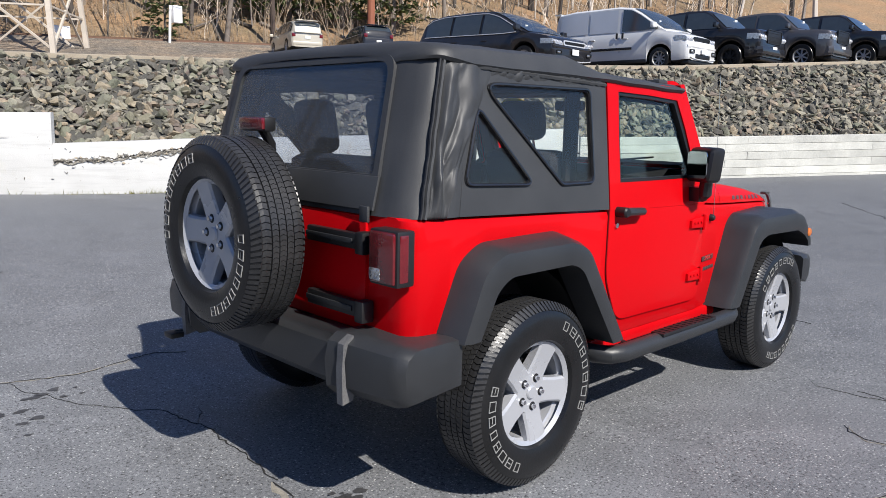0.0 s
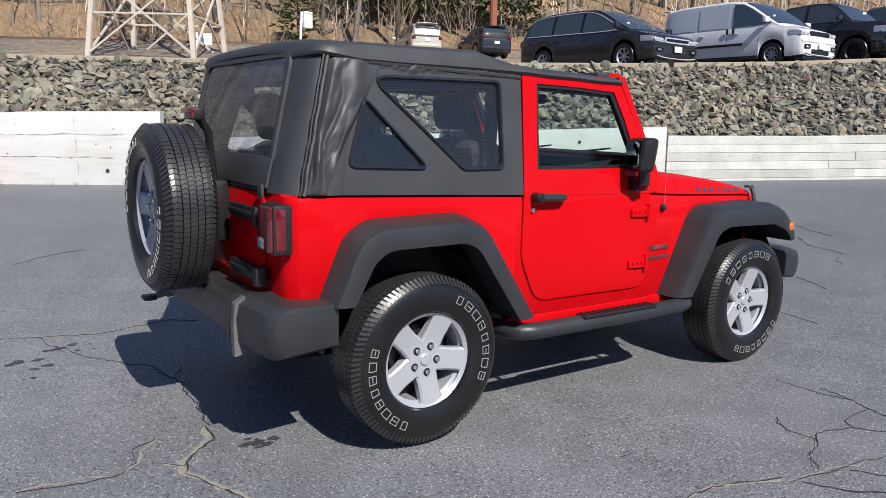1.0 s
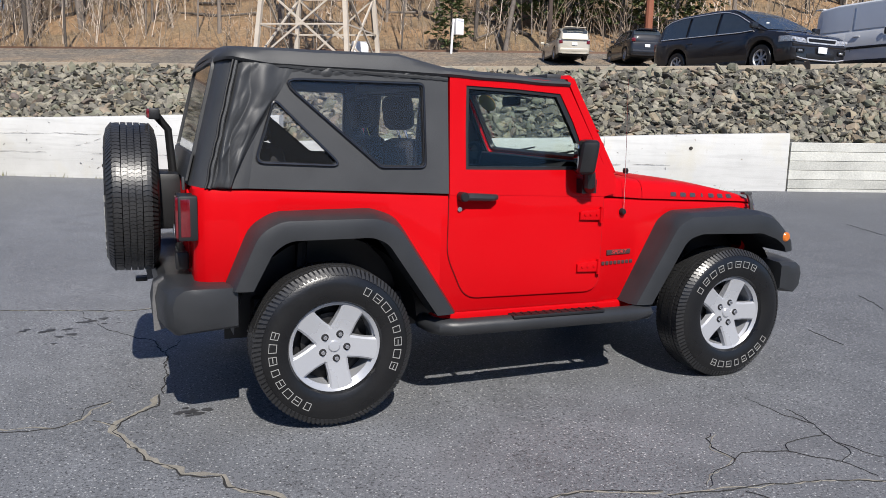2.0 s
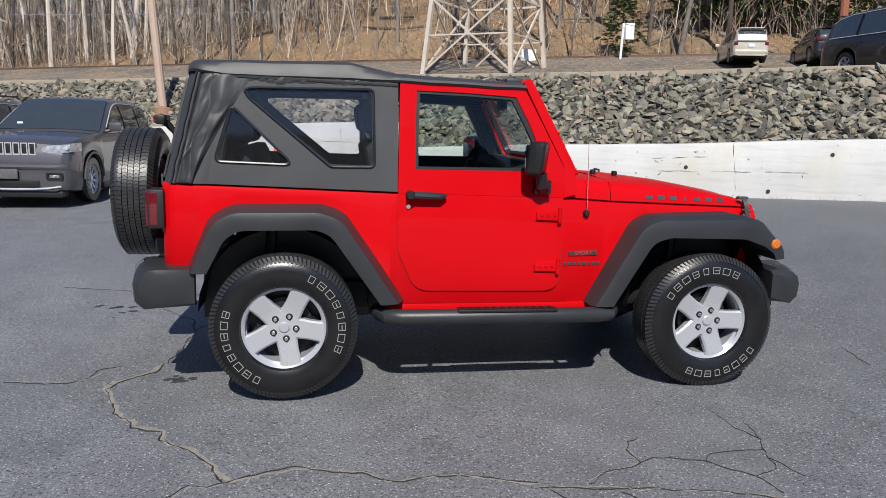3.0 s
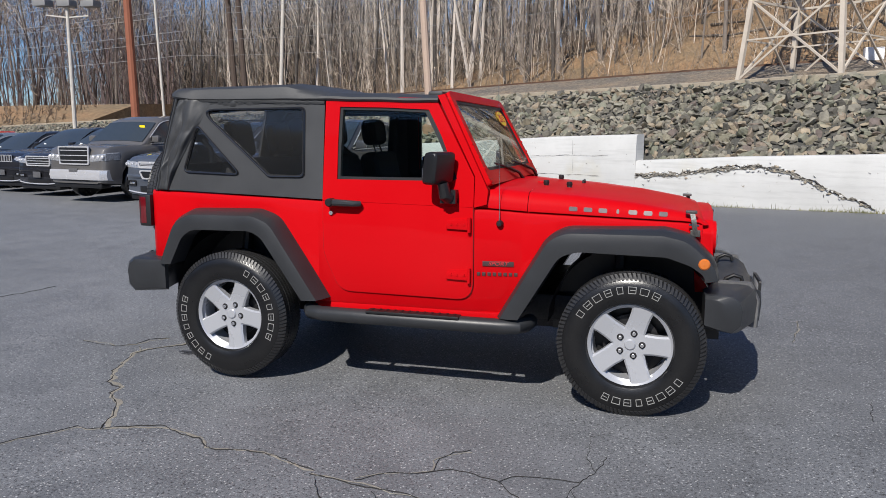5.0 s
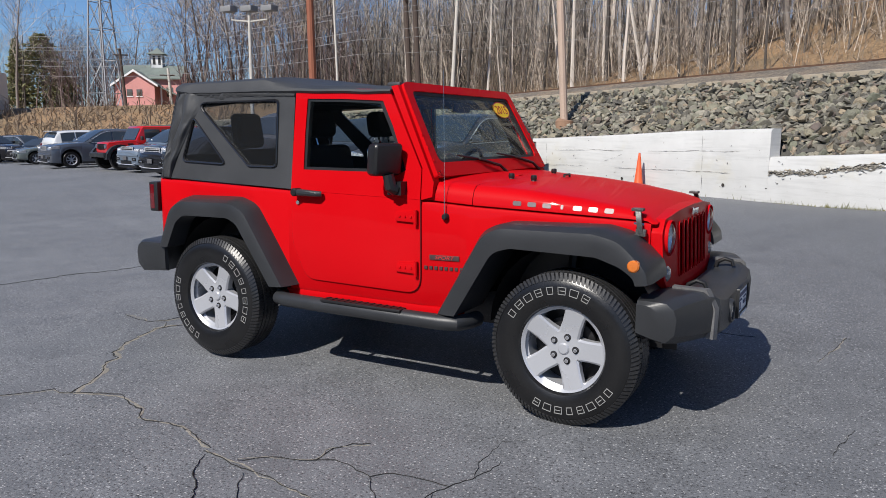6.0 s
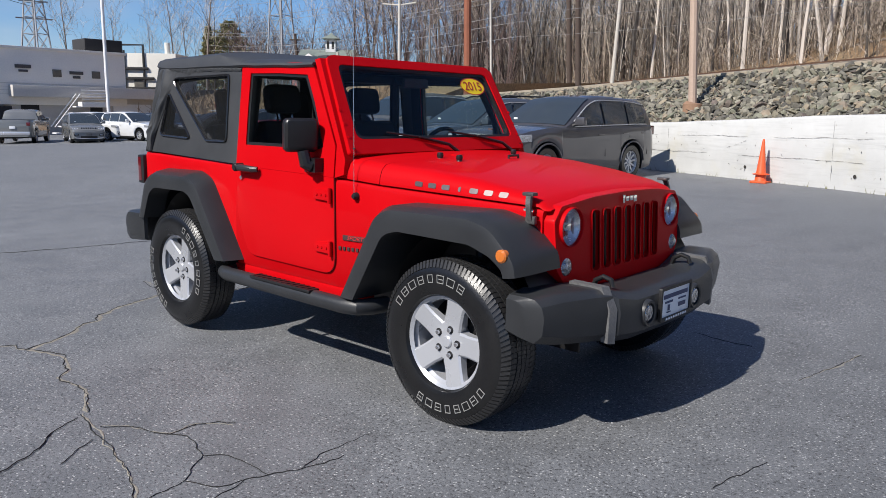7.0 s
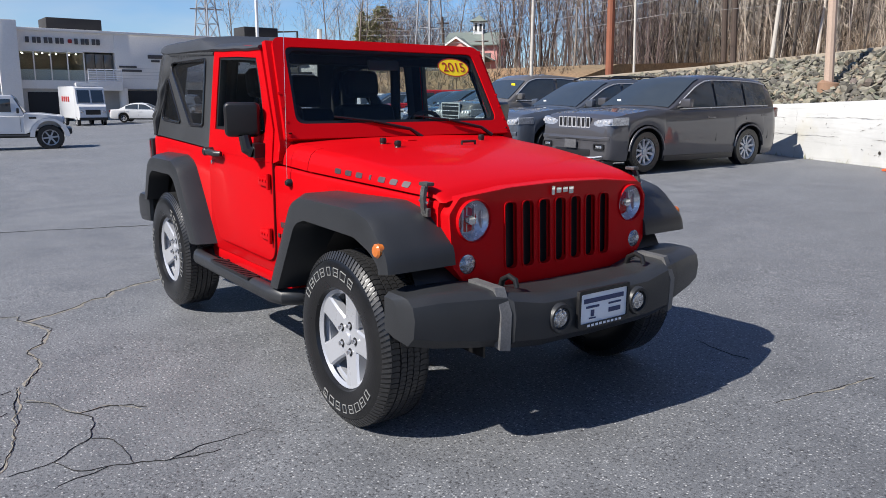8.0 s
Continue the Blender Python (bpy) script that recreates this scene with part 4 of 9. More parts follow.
L = (WS_T - WS_B).length
ws_out = rounded([(-0.765, 0.0), (0.765, 0.0), (0.70, L), (-0.70, L)], [0.02, 0.02, 0.06, 0.06], 6)
ws_in = rounded([(-0.685, 0.085), (0.685, 0.085), (0.640, L - 0.055), (-0.640, L - 0.055)], [0.05, 0.05, 0.05, 0.05], 6)
screen = part("windshield_frame", on_screen(frame_ring(ws_out, ws_in, -0.03, 0.03, "x")), RED, jeep)
part("windshield_inner_trim", on_screen(frame_ring(ws_out, ws_in, -0.040, -0.032, "x")), INTERIOR, screen)
ws_seal = rounded([(-0.665, 0.105), (0.665, 0.105), (0.622, L - 0.072), (-0.622, L - 0.072)], 0.05, 6)
part("windshield_seal", on_screen(frame_ring(ws_in, ws_seal, -0.01, 0.022, "x")), TRIM_DARK, screen)
pane = part("pane", on_screen(prism(ws_in, 0.012, 0.016, "x")), GLASS, screen)
pane.visible_shadow = False
for y0 in (-0.20, 0.32):
    wiper = part("wiper", on_screen(tube([(0.045, y0 + 0.27, -0.02), (0.052, y0 + 0.20, 0.03), (0.046, y0 - 0.02, 0.085)], [0.012, 0.009, 0.006], 6)), TRIM_DARK, screen)
    part("wiper_blade", on_screen(tube([(0.030, y0 + 0.20, 0.045), (0.034, y0 - 0.02, 0.092), (0.030, y0 - 0.25, 0.125)], [0.005, 0.008, 0.005], 6)), TRIM_DARK, wiper)
both("frame_bolts", lambda: on_screen(tube([(0.034, -0.735, 0.03), (0.034, -0.735, 0.031)], 0.01, 8)), TRIM_DARK)
for u in (0.02, 0.10, 0.18, 0.26):
    both("screw", lambda: on_screen(prism([(-0.738 + 0.008 * math.cos(a), u + 0.008 * math.sin(a)) for a in [math.tau * k / 8 for k in range(8)]], 0.028, 0.034, "x")), RED)
both("windshield_pillar", lambda: lean(prism([(0.328, 1.10), (0.40, 1.12), (0.405, 1.20), (0.135, 1.735), (0.092, 1.728), (0.207, 1.505), (0.328, 1.275)], -0.800, -0.735)), RED, screen)
both("pillar_trim", lambda: lean(prism([(0.31, 1.12), (0.395, 1.12), (0.40, 1.20), (0.13, 1.735), (0.080, 1.728), (0.195, 1.505), (0.31, 1.275)], -0.734, -0.728)), INTERIOR, screen)
# price sticker at the driver's upper corner
sticker = part("year_sticker", on_screen(prism([(0.475 + 0.118 * math.cos(a), L - 0.145 + 0.062 * math.sin(a)) for a in [math.tau * k / 40 for k in range(40)]], 0.018, 0.0195, "x")), YELLOW, screen, "oval yellow sticker reading 2015")
part("sticker_rim", on_screen(frame_ring([(0.475 + 0.119 * math.cos(a), L - 0.145 + 0.063 * math.sin(a)) for a in [math.tau * k / 40 for k in range(40)]], [(0.475 + 0.112 * math.cos(a), L - 0.145 + 0.057 * math.sin(a)) for a in [math.tau * k / 40 for k in range(40)]], 0.0195, 0.0205, "x")), RED_INK, sticker)


def words(name, text, size, m, material, parent, label="", depth=0.001, shear=0.0, squeeze=1.0):
    """Raised letters in the built-in font, laid flat at the pose m."""
    cu = bpy.data.curves.new(name, "FONT")
    cu.body, cu.size, cu.extrude, cu.shear, cu.align_x, cu.align_y = text, size, depth, shear, "CENTER", "CENTER"
    tmp = bpy.data.objects.new(name, cu)
    scene.collection.objects.link(tmp)
    me = bpy.data.meshes.new_from_object(tmp.evaluated_get(bpy.context.evaluated_depsgraph_get()))
    bpy.data.objects.remove(tmp)
    me.transform(m @ Matrix.Diagonal((squeeze, 1, 1, 1)))
    me.materials.clear()
    me.materials.append(material)
    ob = new(name, me)
    ob.parent = parent
    if label:
        tagged(ob, label)
    return ob


up = (WS_T - WS_B).normalized()
face = Vector((up.z, 0, -up.x))
m_st = Matrix.Translation(WS_B + up * (L - 0.147) + face * 0.021 + Vector((0, 0.475, 0))) @ Matrix((( 0, up.x, face.x, 0), (1, up.y, face.y, 0), (0, up.z, face.z, 0), (0, 0, 0, 1)))
words("sticker_year", "2015", 0.088, m_st, RED_INK, sticker, "dark red numerals 2015")

LATCH = mat("worn_latch", (0.085, 0.082, 0.08), 0.4, metal=0.3, vary=0.5, scale=40, fine=150, bump=0.2)


# cowl and hood
def hood_ring(x, z0, z1, wtop, crown):
    w = half_w(x) - 0.004
    r = [(x, -w, z0), (x, -w + 0.004, lerp(z0, z1, 0.35)), (x, -w + 0.02, lerp(z0, z1, 0.72)), (x, -lerp(w - 0.02, wtop, 0.45), lerp(z0, z1, 0.93)), (x, -wtop, z1), (x, -wtop * 0.72, z1 + crown * 0.55), (x, -wtop * 0.4, z1 + crown * 0.85), (x, 0, z1 + crown)]
    return r + [(a, -b, c) for a, b, c in reversed(r[:-1])]


def hood_line(x):
    return belt_z(x) + 0.004


COWL_TOP = [(0.33, 1.215), (0.62, 1.190)]
HOOD_TOP = [(0.625, 1.190), (0.9, 1.172), (1.2, 1.138), (1.45, 1.095), (1.54, 1.068), (1.585, 1.035)]
part("cowl", loft([hood_ring(x, hood_line(x), curve_at(COWL_TOP, x), half_w(x) - 0.085, 0.02) for x in (0.330, 0.42, 0.52, 0.6215)], False, False), RED, jeep)
hood = part("hood", loft([hood_ring(x, hood_line(x) if x < 1.56 else 1.025, curve_at(HOOD_TOP, x), half_w(x) - 0.085, 0.024) for x in (0.625, 0.63, 0.75, 0.9, 1.05, 1.2, 1.32, 1.45, 1.5, 1.54, 1.565, 1.582, 1.59)], False, False), RED, jeep)
for y in (-0.33, 0.33):
    for x in (0.66, 0.80):
        b_ = lathe([(0.0, 0.03), (0.016, 0.028), (0.019, 0.012), (0.015, 0.0), (0.021, -0.01)], 14)
        bmesh.ops.rotate(b_, cent=(0, 0, 0), matrix=Matrix.Rotation(radians(90), 3, "X"), verts=b_.verts)
        bmesh.ops.translate(b_, vec=(x, y, 1.208 - 0.05 * (x - 0.66)), verts=b_.verts)
        if (x == 0.80) == (y < 0) or x == 0.66:
            part("hood_bumper", b_, TRIM_DARK, hood, "small black rubber bump stop")
        else:
            b_.free()
part("washer_nozzle", B((0.60, -0.12, 1.212), (0.05, 0.06, 0.012), 0.004), RED, hood)
part("hood_tie_down", tube([(0.84, 0.05, 1.19), (0.84, 0.05, 1.215), (0.84, 0.14, 1.215), (0.84, 0.14, 1.19)], 0.007, 8), TRIM_DARK, hood)
for mk in (lambda b: b, flip):
    latch = part("hood_latch", mk(loft([[(x_ - 0.013, y_ - 0.006, z_), (x_ + 0.013, y_ - 0.006, z_), (x_ + 0.013, y_ + 0.010, z_), (x_ - 0.013, y_ + 0.010, z_)] for x_, y_, z_ in ((1.522, -0.668, 0.978), (1.520, -0.676, 1.000), (1.513, -0.674, 1.045), (1.506, -0.664, 1.080), (1.500, -0.650, 1.098))])), LATCH, hood, "worn black rubber hood latch")
    part("latch_bracket", mk(B((1.522, -0.664, 0.984), (0.052, 0.020, 0.036), 0.005)), LATCH, latch)
    part("latch_hook", mk(B((1.498, -0.644, 1.097), (0.060, 0.040, 0.016), 0.005)), LATCH, latch)
    part("latch_pin", mk(tube([(1.488, -0.672, 1.030), (1.540, -0.672, 1.026)], 0.006, 6)), CHROME, latch)
    # letters of a model name as plain blocks
    for k in range(7):
        x = 0.872 + k * 0.080
        w = 0.046 if k != 3 else 0.014
        hb = mk(prism(rounded([(x - w / 2, 0), (x + w / 2, 0), (x + w / 2, 0.024), (x - w / 2, 0.024)], 0.007, 2), 0, 0.0015, "y"))
        for v in hb.verts:
            z0 = hood_line(v.co.x)
            h_ = curve_at(HOOD_TOP, v.co.x) - z0
            zz = z0 + 0.018 + v.co.z
            u_ = (zz - z0) / h_
            inset = curve_at([(0.0, 0.0), (0.35, 0.004), (0.72, 0.02), (0.93, 0.05)], u_)
            sgn = 1 if mk is flip else -1
            v.co = Vector((v.co.x, sgn * (half_w(v.co.x) - 0.004 - inset + (0.0022 if abs(v.co.y) > 0.0005 else -0.001)), zz))
        part("badge_letter", hb, DECAL_GREY, hood, "plain block in place of a raised letter")

# grille with seven slots
g_out = rounded([(-0.50, 0.635), (0.50, 0.635), (0.60, 0.76), (0.612, 0.98), (0.56, 1.045), (0.30, 1.072), (0, 1.08), (-0.30, 1.072), (-0.56, 1.045), (-0.612, 0.98), (-0.60, 0.76)], 0.03, 3)
slots = [rounded([(yc - 0.032, 0.722), (yc + 0.032, 0.722), (yc + 0.032, 1.008), (yc - 0.032, 1.008)], 0.024, 5) for yc in [(-3 + k) * 0.098 for k in range(7)]]
g_holes = slots + [[(s * 0.49 + 0.092 * math.cos(a), 0.945 + 0.092 * math.sin(a)) for a in [math.tau * k / 28 for k in range(28)]] for s in (-1, 1)]
g_holes += [[(s * 0.525 + 0.042 * math.cos(a), 0.765 + 0.042 * math.sin(a)) for a in [math.tau * k / 18 for k in range(18)]] for s in (-1, 1)]


def slope_grille(bm):
    for v in bm.verts:
        v.co.x += -0.05 * (v.co.z - 0.8) - 0.05 * abs(v.co.y) ** 2
    return bm


grille_skirt = [[(x_, a * k_, 0.80 + (b - 0.80) * k_) for a, b in g_out] for x_, k_ in ((1.642, 0.985), (1.638, 0.998), (1.622, 1.006), (1.585, 1.012), (1.545, 1.016))]
grille = part("grille", slope_grille(fill_holes(g_out, g_holes, 1.622, 1.642, "x")), RED, jeep, "red grille with seven upright slots")
part("grille_backing", slope_grille(prism([(-0.385, 0.69), (0.385, 0.69), (0.385, 1.035), (-0.385, 1.035)], 1.602, 1.613, "x")), TRIM_DARK, grille)
part("grille_shell", slope_grille(prism(g_out, 1.585, 1.598, "x")), RED, grille)
part("grille_skirt", slope_grille(loft(grille_skirt, True, False)), RED, grille)
for s_ in slots:
    cy, cz = sum(p[0] for p in s_) / len(s_), sum(p[1] for p in s_) / len(s_)
    big = [(cy + (a - cy) * 1.16, cz + (b - cz) * 1.035) for a, b in s_]
    part("slot_rim", slope_grille(frame_ring(big, s_, 1.635, 1.648, "x")), RED, grille)
for s in (-1, 1):
    bowl = lathe([(0.0, -0.062), (0.022, -0.060), (0.045, -0.046), (0.068, -0.022), (0.086, 0.004)], 32)
    for v in bowl.verts:
        v.co = Vector((1.612 + v.co.y, s * 0.49 + v.co.x, 0.945 + v.co.z))
    hl = part("headlight", bowl, LAMP_BOWL, grille, "round clear headlight with a bright reflector")
    cover = lathe([(0.0, 0.036), (0.03, 0.034), (0.06, 0.026), (0.082, 0.012), (0.088, 0.0)], 32)
    for v in cover.verts:
        v.co = Vector((1.612 + v.co.y, s * 0.49 + v.co.x, 0.945 + v.co.z))
    cover = part("lens", cover, LAMP_COVER, hl, "clear lens")
    cover.visible_shadow = False
    for k in range(5):
        part("reflector_rib", B((1.585 - 0.012 * (2 - abs(k - 2)), s * 0.49 + (k - 2) * 0.030, 0.945), (0.03, 0.004, 0.15 - 0.018 * abs(k - 2) ** 2), 0.001), LAMP_BOWL, hl)
    bez = lathe([(0.0865, -0.02), (0.0865, 0.010), (0.089, 0.013), (0.0915, 0.008), (0.0915, -0.02)], 32)
    for v in bez.verts:
        v.co = Vector((1.622 + v.co.y, s * 0.49 + v.co.x, 0.945 + v.co.z))
    part("bezel", bez, RED, hl, "thin red ring")
    pipe = lathe([(0.0, 0.022), (0.018, 0.018), (0.022, 0.0), (0.016, -0.03)], 16)
    for v in pipe.verts:
        v.co = Vector((1.595 + v.co.y, s * 0.49 + v.co.x, 0.945 + v.co.z))
    part("bulb_cap", pipe, CHROME, hl)
    sig = lathe([(0.0, 0.02), (0.025, 0.017), (0.042, 0.004), (0.046, -0.01)], 20)
    for v in sig.verts:
        v.co = Vector((1.625 + v.co.y, s * 0.525 + v.co.x, 0.765 + v.co.z))
    part("turn_signal", sig, LAMP_LENS, grille, "small round clear turn signal")
for k, (y, w, h) in enumerate(((-0.055, 0.02, 0.04), (-0.02, 0.03, 0.026), (0.02, 0.03, 0.026), (0.057, 0.03, 0.034))):
    part("emblem_block", B((1.640, y, 1.045 - (0.004 if k == 3 else 0)), (0.008, w, h), 0.003), CHROME, grille, "plain chrome block in place of an emblem")


# fender flares
def flare(outer, inner, y_in, y_out, n=64, up=0.02):
    def walk_line(pts, k):
        d = [0.0]
        for a, b in zip(pts, pts[1:]):
            d.append(d[-1] + (Vector(b) - Vector(a)).length)
        out = []
        for i in range(k):
            u = d[-1] * i / (k - 1)
            j = max(0, min(len(pts) - 2, next((q for q in range(len(d) - 1) if u <= d[q + 1]), len(d) - 2)))
            out.append(Vector(pts[j]).lerp(Vector(pts[j + 1]), (u - d[j]) / max(1e-6, d[j + 1] - d[j])))
        return out

    o, i_ = walk_line(outer, n), walk_line(inner, n)
    rings = []
    for a, b in zip(o, i_):
        m1, m2 = a.lerp(b, 0.18), a.lerp(b, 0.55)
        g = (a - b).normalized() * up
        rings.append([(a.x + g.x, y_in, a.y + g.y), (a.x, y_out + 0.055, a.y), (m1.x, y_out + 0.012, m1.y), (m2.x, y_out, m2.y), (b.x, y_out + 0.004, b.y), (b.x, y_out + 0.016, b.y), (b.x - g.x * 0.2, y_in, b.y - g.y * 0.2)])
    return loft(rings, True, True)


def open_round(pts, r, seg=10):
    return [pts[0]] + [p for k in range(1, len(pts) - 1) for p in rounded([pts[k - 1], pts[k], pts[k + 1]], [0, r, 0], seg)[1:-1]] + [pts[-1]]


RO = open_round([(-1.70, 0.70), (-1.585, 0.975), (-1.48, 1.035), (-1.02, 1.04), (-0.90, 1.0), (-0.585, 0.53)], 0.15)
RI = open_round([(-1.60, 0.70), (-1.51, 0.875), (-1.44, 0.925), (-1.04, 0.93), (-0.965, 0.90), (-0.70, 0.525)], 0.13)
FO = open_round([(0.485, 0.50), (0.755, 0.965), (0.85, 1.01), (1.37, 1.018), (1.50, 0.985), (1.635, 0.845), (1.645, 0.775)], 0.15)
FI = open_round([(0.61, 0.50), (0.83, 0.865), (0.93, 0.892), (1.38, 0.885), (1.50, 0.845), (1.565, 0.80), (1.575, 0.765)], 0.13)
both("rear_fender_flare", lambda: flare(RO, RI, -0.785, -0.932), BLACK_PLASTIC, jeep, "satin black plastic fender flare")
both("front_fender_flare", lambda: flare(FO, FI, -0.60, -0.932, up=0.0), BLACK_PLASTIC, jeep, "wide satin black plastic fender flare")
for mk in (lambda b: b, flip):
    mk_ = mk(lathe([(0.0, -0.939), (0.022, -0.938), (0.029, -0.932), (0.030, -0.91)], 20))
    bmesh.ops.translate(mk_, vec=(1.565, 0, 0.858), verts=mk_.verts)
    part("side_marker", mk_, AMBER, jeep, "round amber side marker lamp")

# bumpers
def bumper(stations):
    """Stations of (y, front x, back x, low z, high z)."""
    rings = []
    for y, xf, xb, z0, z1 in stations:
        s = 1 if xf > xb else -1
        rings.append([(xb, y, z0 + 0.02), (xf - s * 0.05, y, z0), (xf - s * 0.008, y, z0 + 0.04), (xf, y, lerp(z0, z1, 0.6)), (xf - s * 0.015, y, z1 - 0.03), (xf - s * 0.05, y, z1 - 0.004), (xf - s * 0.09, y, z1), (xb, y, z1)])
    return loft(rings)


FB = [(-0.905, 1.70, 1.58, 0.57, 0.725), (-0.885, 1.765, 1.58, 0.55, 0.742), (-0.78, 1.80, 1.57, 0.53, 0.752), (-0.60, 1.855, 1.62, 0.515, 0.752), (-0.585, 1.858, 1.62, 0.515, 0.750), (-0.50, 1.875, 1.64, 0.505, 0.745), (-0.485, 1.895, 1.64, 0.50, 0.735), (-0.33, 1.905, 1.66, 0.485, 0.705), (0, 1.908, 1.66, 0.48, 0.70)]
FB += [(-y, a, b, c, d) for y, a, b, c, d in reversed(FB[:-1])]
FB = [(y, a, b, c - 0.05, d - 0.05) for y, a, b, c, d in FB]
front_bumper = part("front_bumper", bumper(FB), BLACK_PLASTIC, jeep, "satin black plastic front bumper")
for s in (-1, 1):
    part("bumper_band", loft([[(xf - 0.0 + 0.004, s * y, z0 - 0.004), (xf + 0.008, s * y, 0.61), (xf - 0.04, s * y, 0.707), (1.66, s * y, 0.710), (1.66, s * y, 0.69), (xf - 0.06, s * y, 0.65), (xf - 0.03, s * y, z0)] for y, xf, z0 in ((0.545, 1.866, 0.462), (0.50, 1.877, 0.455))]), mat("scuffed_plastic", (0.11, 0.11, 0.112), 0.5, vary=0.35, scale=9, fine=120, bump=0.1, dist=0.002), front_bumper, "scuffed grey band")
    fog = lathe([(0.0, 0.012), (0.035, 0.010), (0.046, 0.0)], 22)
    ring = lathe([(0.046, -0.02), (0.048, 0.014), (0.060, 0.016), (0.066, 0.0), (0.066, -0.02)], 22)
    for b_ in (fog, ring):
        for v in b_.verts:
            v.co = Vector((1.898 + v.co.y, s * 0.245 + v.co.x, 0.550 + v.co.z))
    fl = part("fog_lamp", fog, CLEAR_LENS, front_bumper, "round clear fog lamp")
    part("fog_rim", ring, BLACK_PLASTIC, fl)
    part("tow_hook", tube([(1.69, s * 0.40, 0.64), (1.71, s * 0.40, 0.70), (1.75, s * 0.40, 0.722), (1.79, s * 0.40, 0.712), (1.80, s * 0.40, 0.68)], [0.013, 0.013, 0.012, 0.012, 0.011], 10), TRIM_DARK, front_bumper, "black steel tow hook")
plate = part("license_plate", B((1.915, 0, 0.57), (0.006, 0.305, 0.155), 0.003), WHITE_PLATE, front_bumper, "white dealer plate with dark printed bars in a black frame")
part("plate_frame", frame_ring(rounded([(-0.160, 0.488), (0.160, 0.488), (0.160, 0.654), (-0.160, 0.654)], 0.012, 3), rounded([(-0.147, 0.506), (0.147, 0.506), (0.147, 0.638), (-0.147, 0.638)], 0.008, 3), 1.910, 1.926, "x"), TRIM_DARK, plate)
for y, z, w, h in ((0, 0.634, 0.25, 0.020), (-0.07, 0.606, 0.08, 0.010), (0.07, 0.606, 0.08, 0.008), (-0.07, 0.578, 0.02, 0.028), (0.07, 0.576, 0.075, 0.020), (-0.07, 0.556, 0.04, 0.006)):
    part("printed_bar", B((1.920, y, z - 0.03), (0.002, w, h)), INK, plate)
for k in range(9):
    part("frame_bar", B((1.927, -0.1 + 0.025 * k, 0.497), (0.002, 0.015, 0.010)), WHITE_PLATE, plate)

RB = [(-0.905, -1.90, -1.70, 0.55, 0.69), (-0.895, -1.945, -1.665, 0.52, 0.715), (-0.87, -1.968, -1.66, 0.505, 0.722), (-0.84, -1.985, -1.70, 0.50, 0.724), (-0.62, -2.012, -1.78, 0.495, 0.728), (-0.60, -2.012, -1.78, 0.495, 0.728), (-0.54, -2.03, -1.80, 0.485, 0.728), (-0.50, -2.0, -1.80, 0.50, 0.705), (0, -2.0, -1.80, 0.50, 0.70)]
RB += [(-y, a, b, c, d) for y, a, b, c, d in reversed(RB[:-1])]
rear_bumper = part("rear_bumper", bumper(RB), BLACK_PLASTIC, jeep, "satin black plastic rear bumper")
for s in (-1, 1):
    part("bumper_band", loft([[(-2.018, s * y, 0.47), (-2.022, s * y, 0.60), (-2.015, s * y, 0.70), (-1.97, s * y, 0.728), (-1.95, s * y, 0.60), (-1.97, s * y, 0.48)] for y in (0.635, 0.60)]), MATS["scuffed_plastic"], rear_bumper)
hook = part("tow_hook", tube([(-1.92, 0.66, 0.52), (-1.99, 0.66, 0.475), (-2.05, 0.66, 0.47)], 0.014, 8), TRIM_DARK, rear_bumper, "black rear tow hook")
part("hook_tip", B((-2.05, 0.66, 0.468), (0.07, 0.08, 0.028), 0.01), TRIM_DARK, hook)

# running boards
for mk in (lambda b: b, flip):
    board = part("running_board", mk(tube([(-0.70, -0.72, 0.45), (-0.69, -0.82, 0.452), (-0.655, -0.88, 0.452), (-0.58, -0.905, 0.452), (0.0, -0.908, 0.452), (0.52, -0.905, 0.452), (0.60, -0.88, 0.452), (0.635, -0.82, 0.452), (0.645, -0.72, 0.45)], 0.044, 14)), BLACK_PLASTIC, jeep, "black tubular side step")
    part("step_pad", mk(B((0.0, -0.912, 0.490), (0.56, 0.075, 0.018), 0.007)), TRIM_DARK, board, "ribbed rubber step pad")
    for k in range(12):
        part("rib", mk(B((-0.25 + k * 0.045, -0.912, 0.500), (0.012, 0.06, 0.004))), TRIM_DARK, board)
    for xb in (-0.4, 0.42):
        part("bracket", mk(tube([(xb, -0.88, 0.43), (xb, -0.62, 0.47)], 0.016, 8)), TRIM_DARK, board)

# tail lights, tailgate, brake light
for mk in (lambda b: b, flip):
    tl = part("tail_light", mk(B((-1.865, -0.722, 1.02), (0.085, 0.156, 0.205), 0.012)), TRIM_DARK, jeep, "boxy tail light in a black housing")
    part("red_lens", mk(B((-1.894, -0.721, 1.022), (0.05, 0.136, 0.186), 0.010)), RED_LENS, tl)
    part("reverse_lens", mk(B((-1.899, -0.690, 0.960), (0.05, 0.062, 0.046), 0.008)), CLEAR_LENS, tl)
    part("side_lens", mk(B((-1.876, -0.7965, 1.022), (0.042, 0.012, 0.172), 0.005)), RED_LENS, tl)
gate = part("tailgate", prism(rounded([(-0.555, 0.745), (0.62, 0.745), (0.62, 1.150), (-0.555, 1.150)], 0.03, 4), -1.853, -1.83, "x", 0.004), RED, jeep, "red side-hinged tailgate")
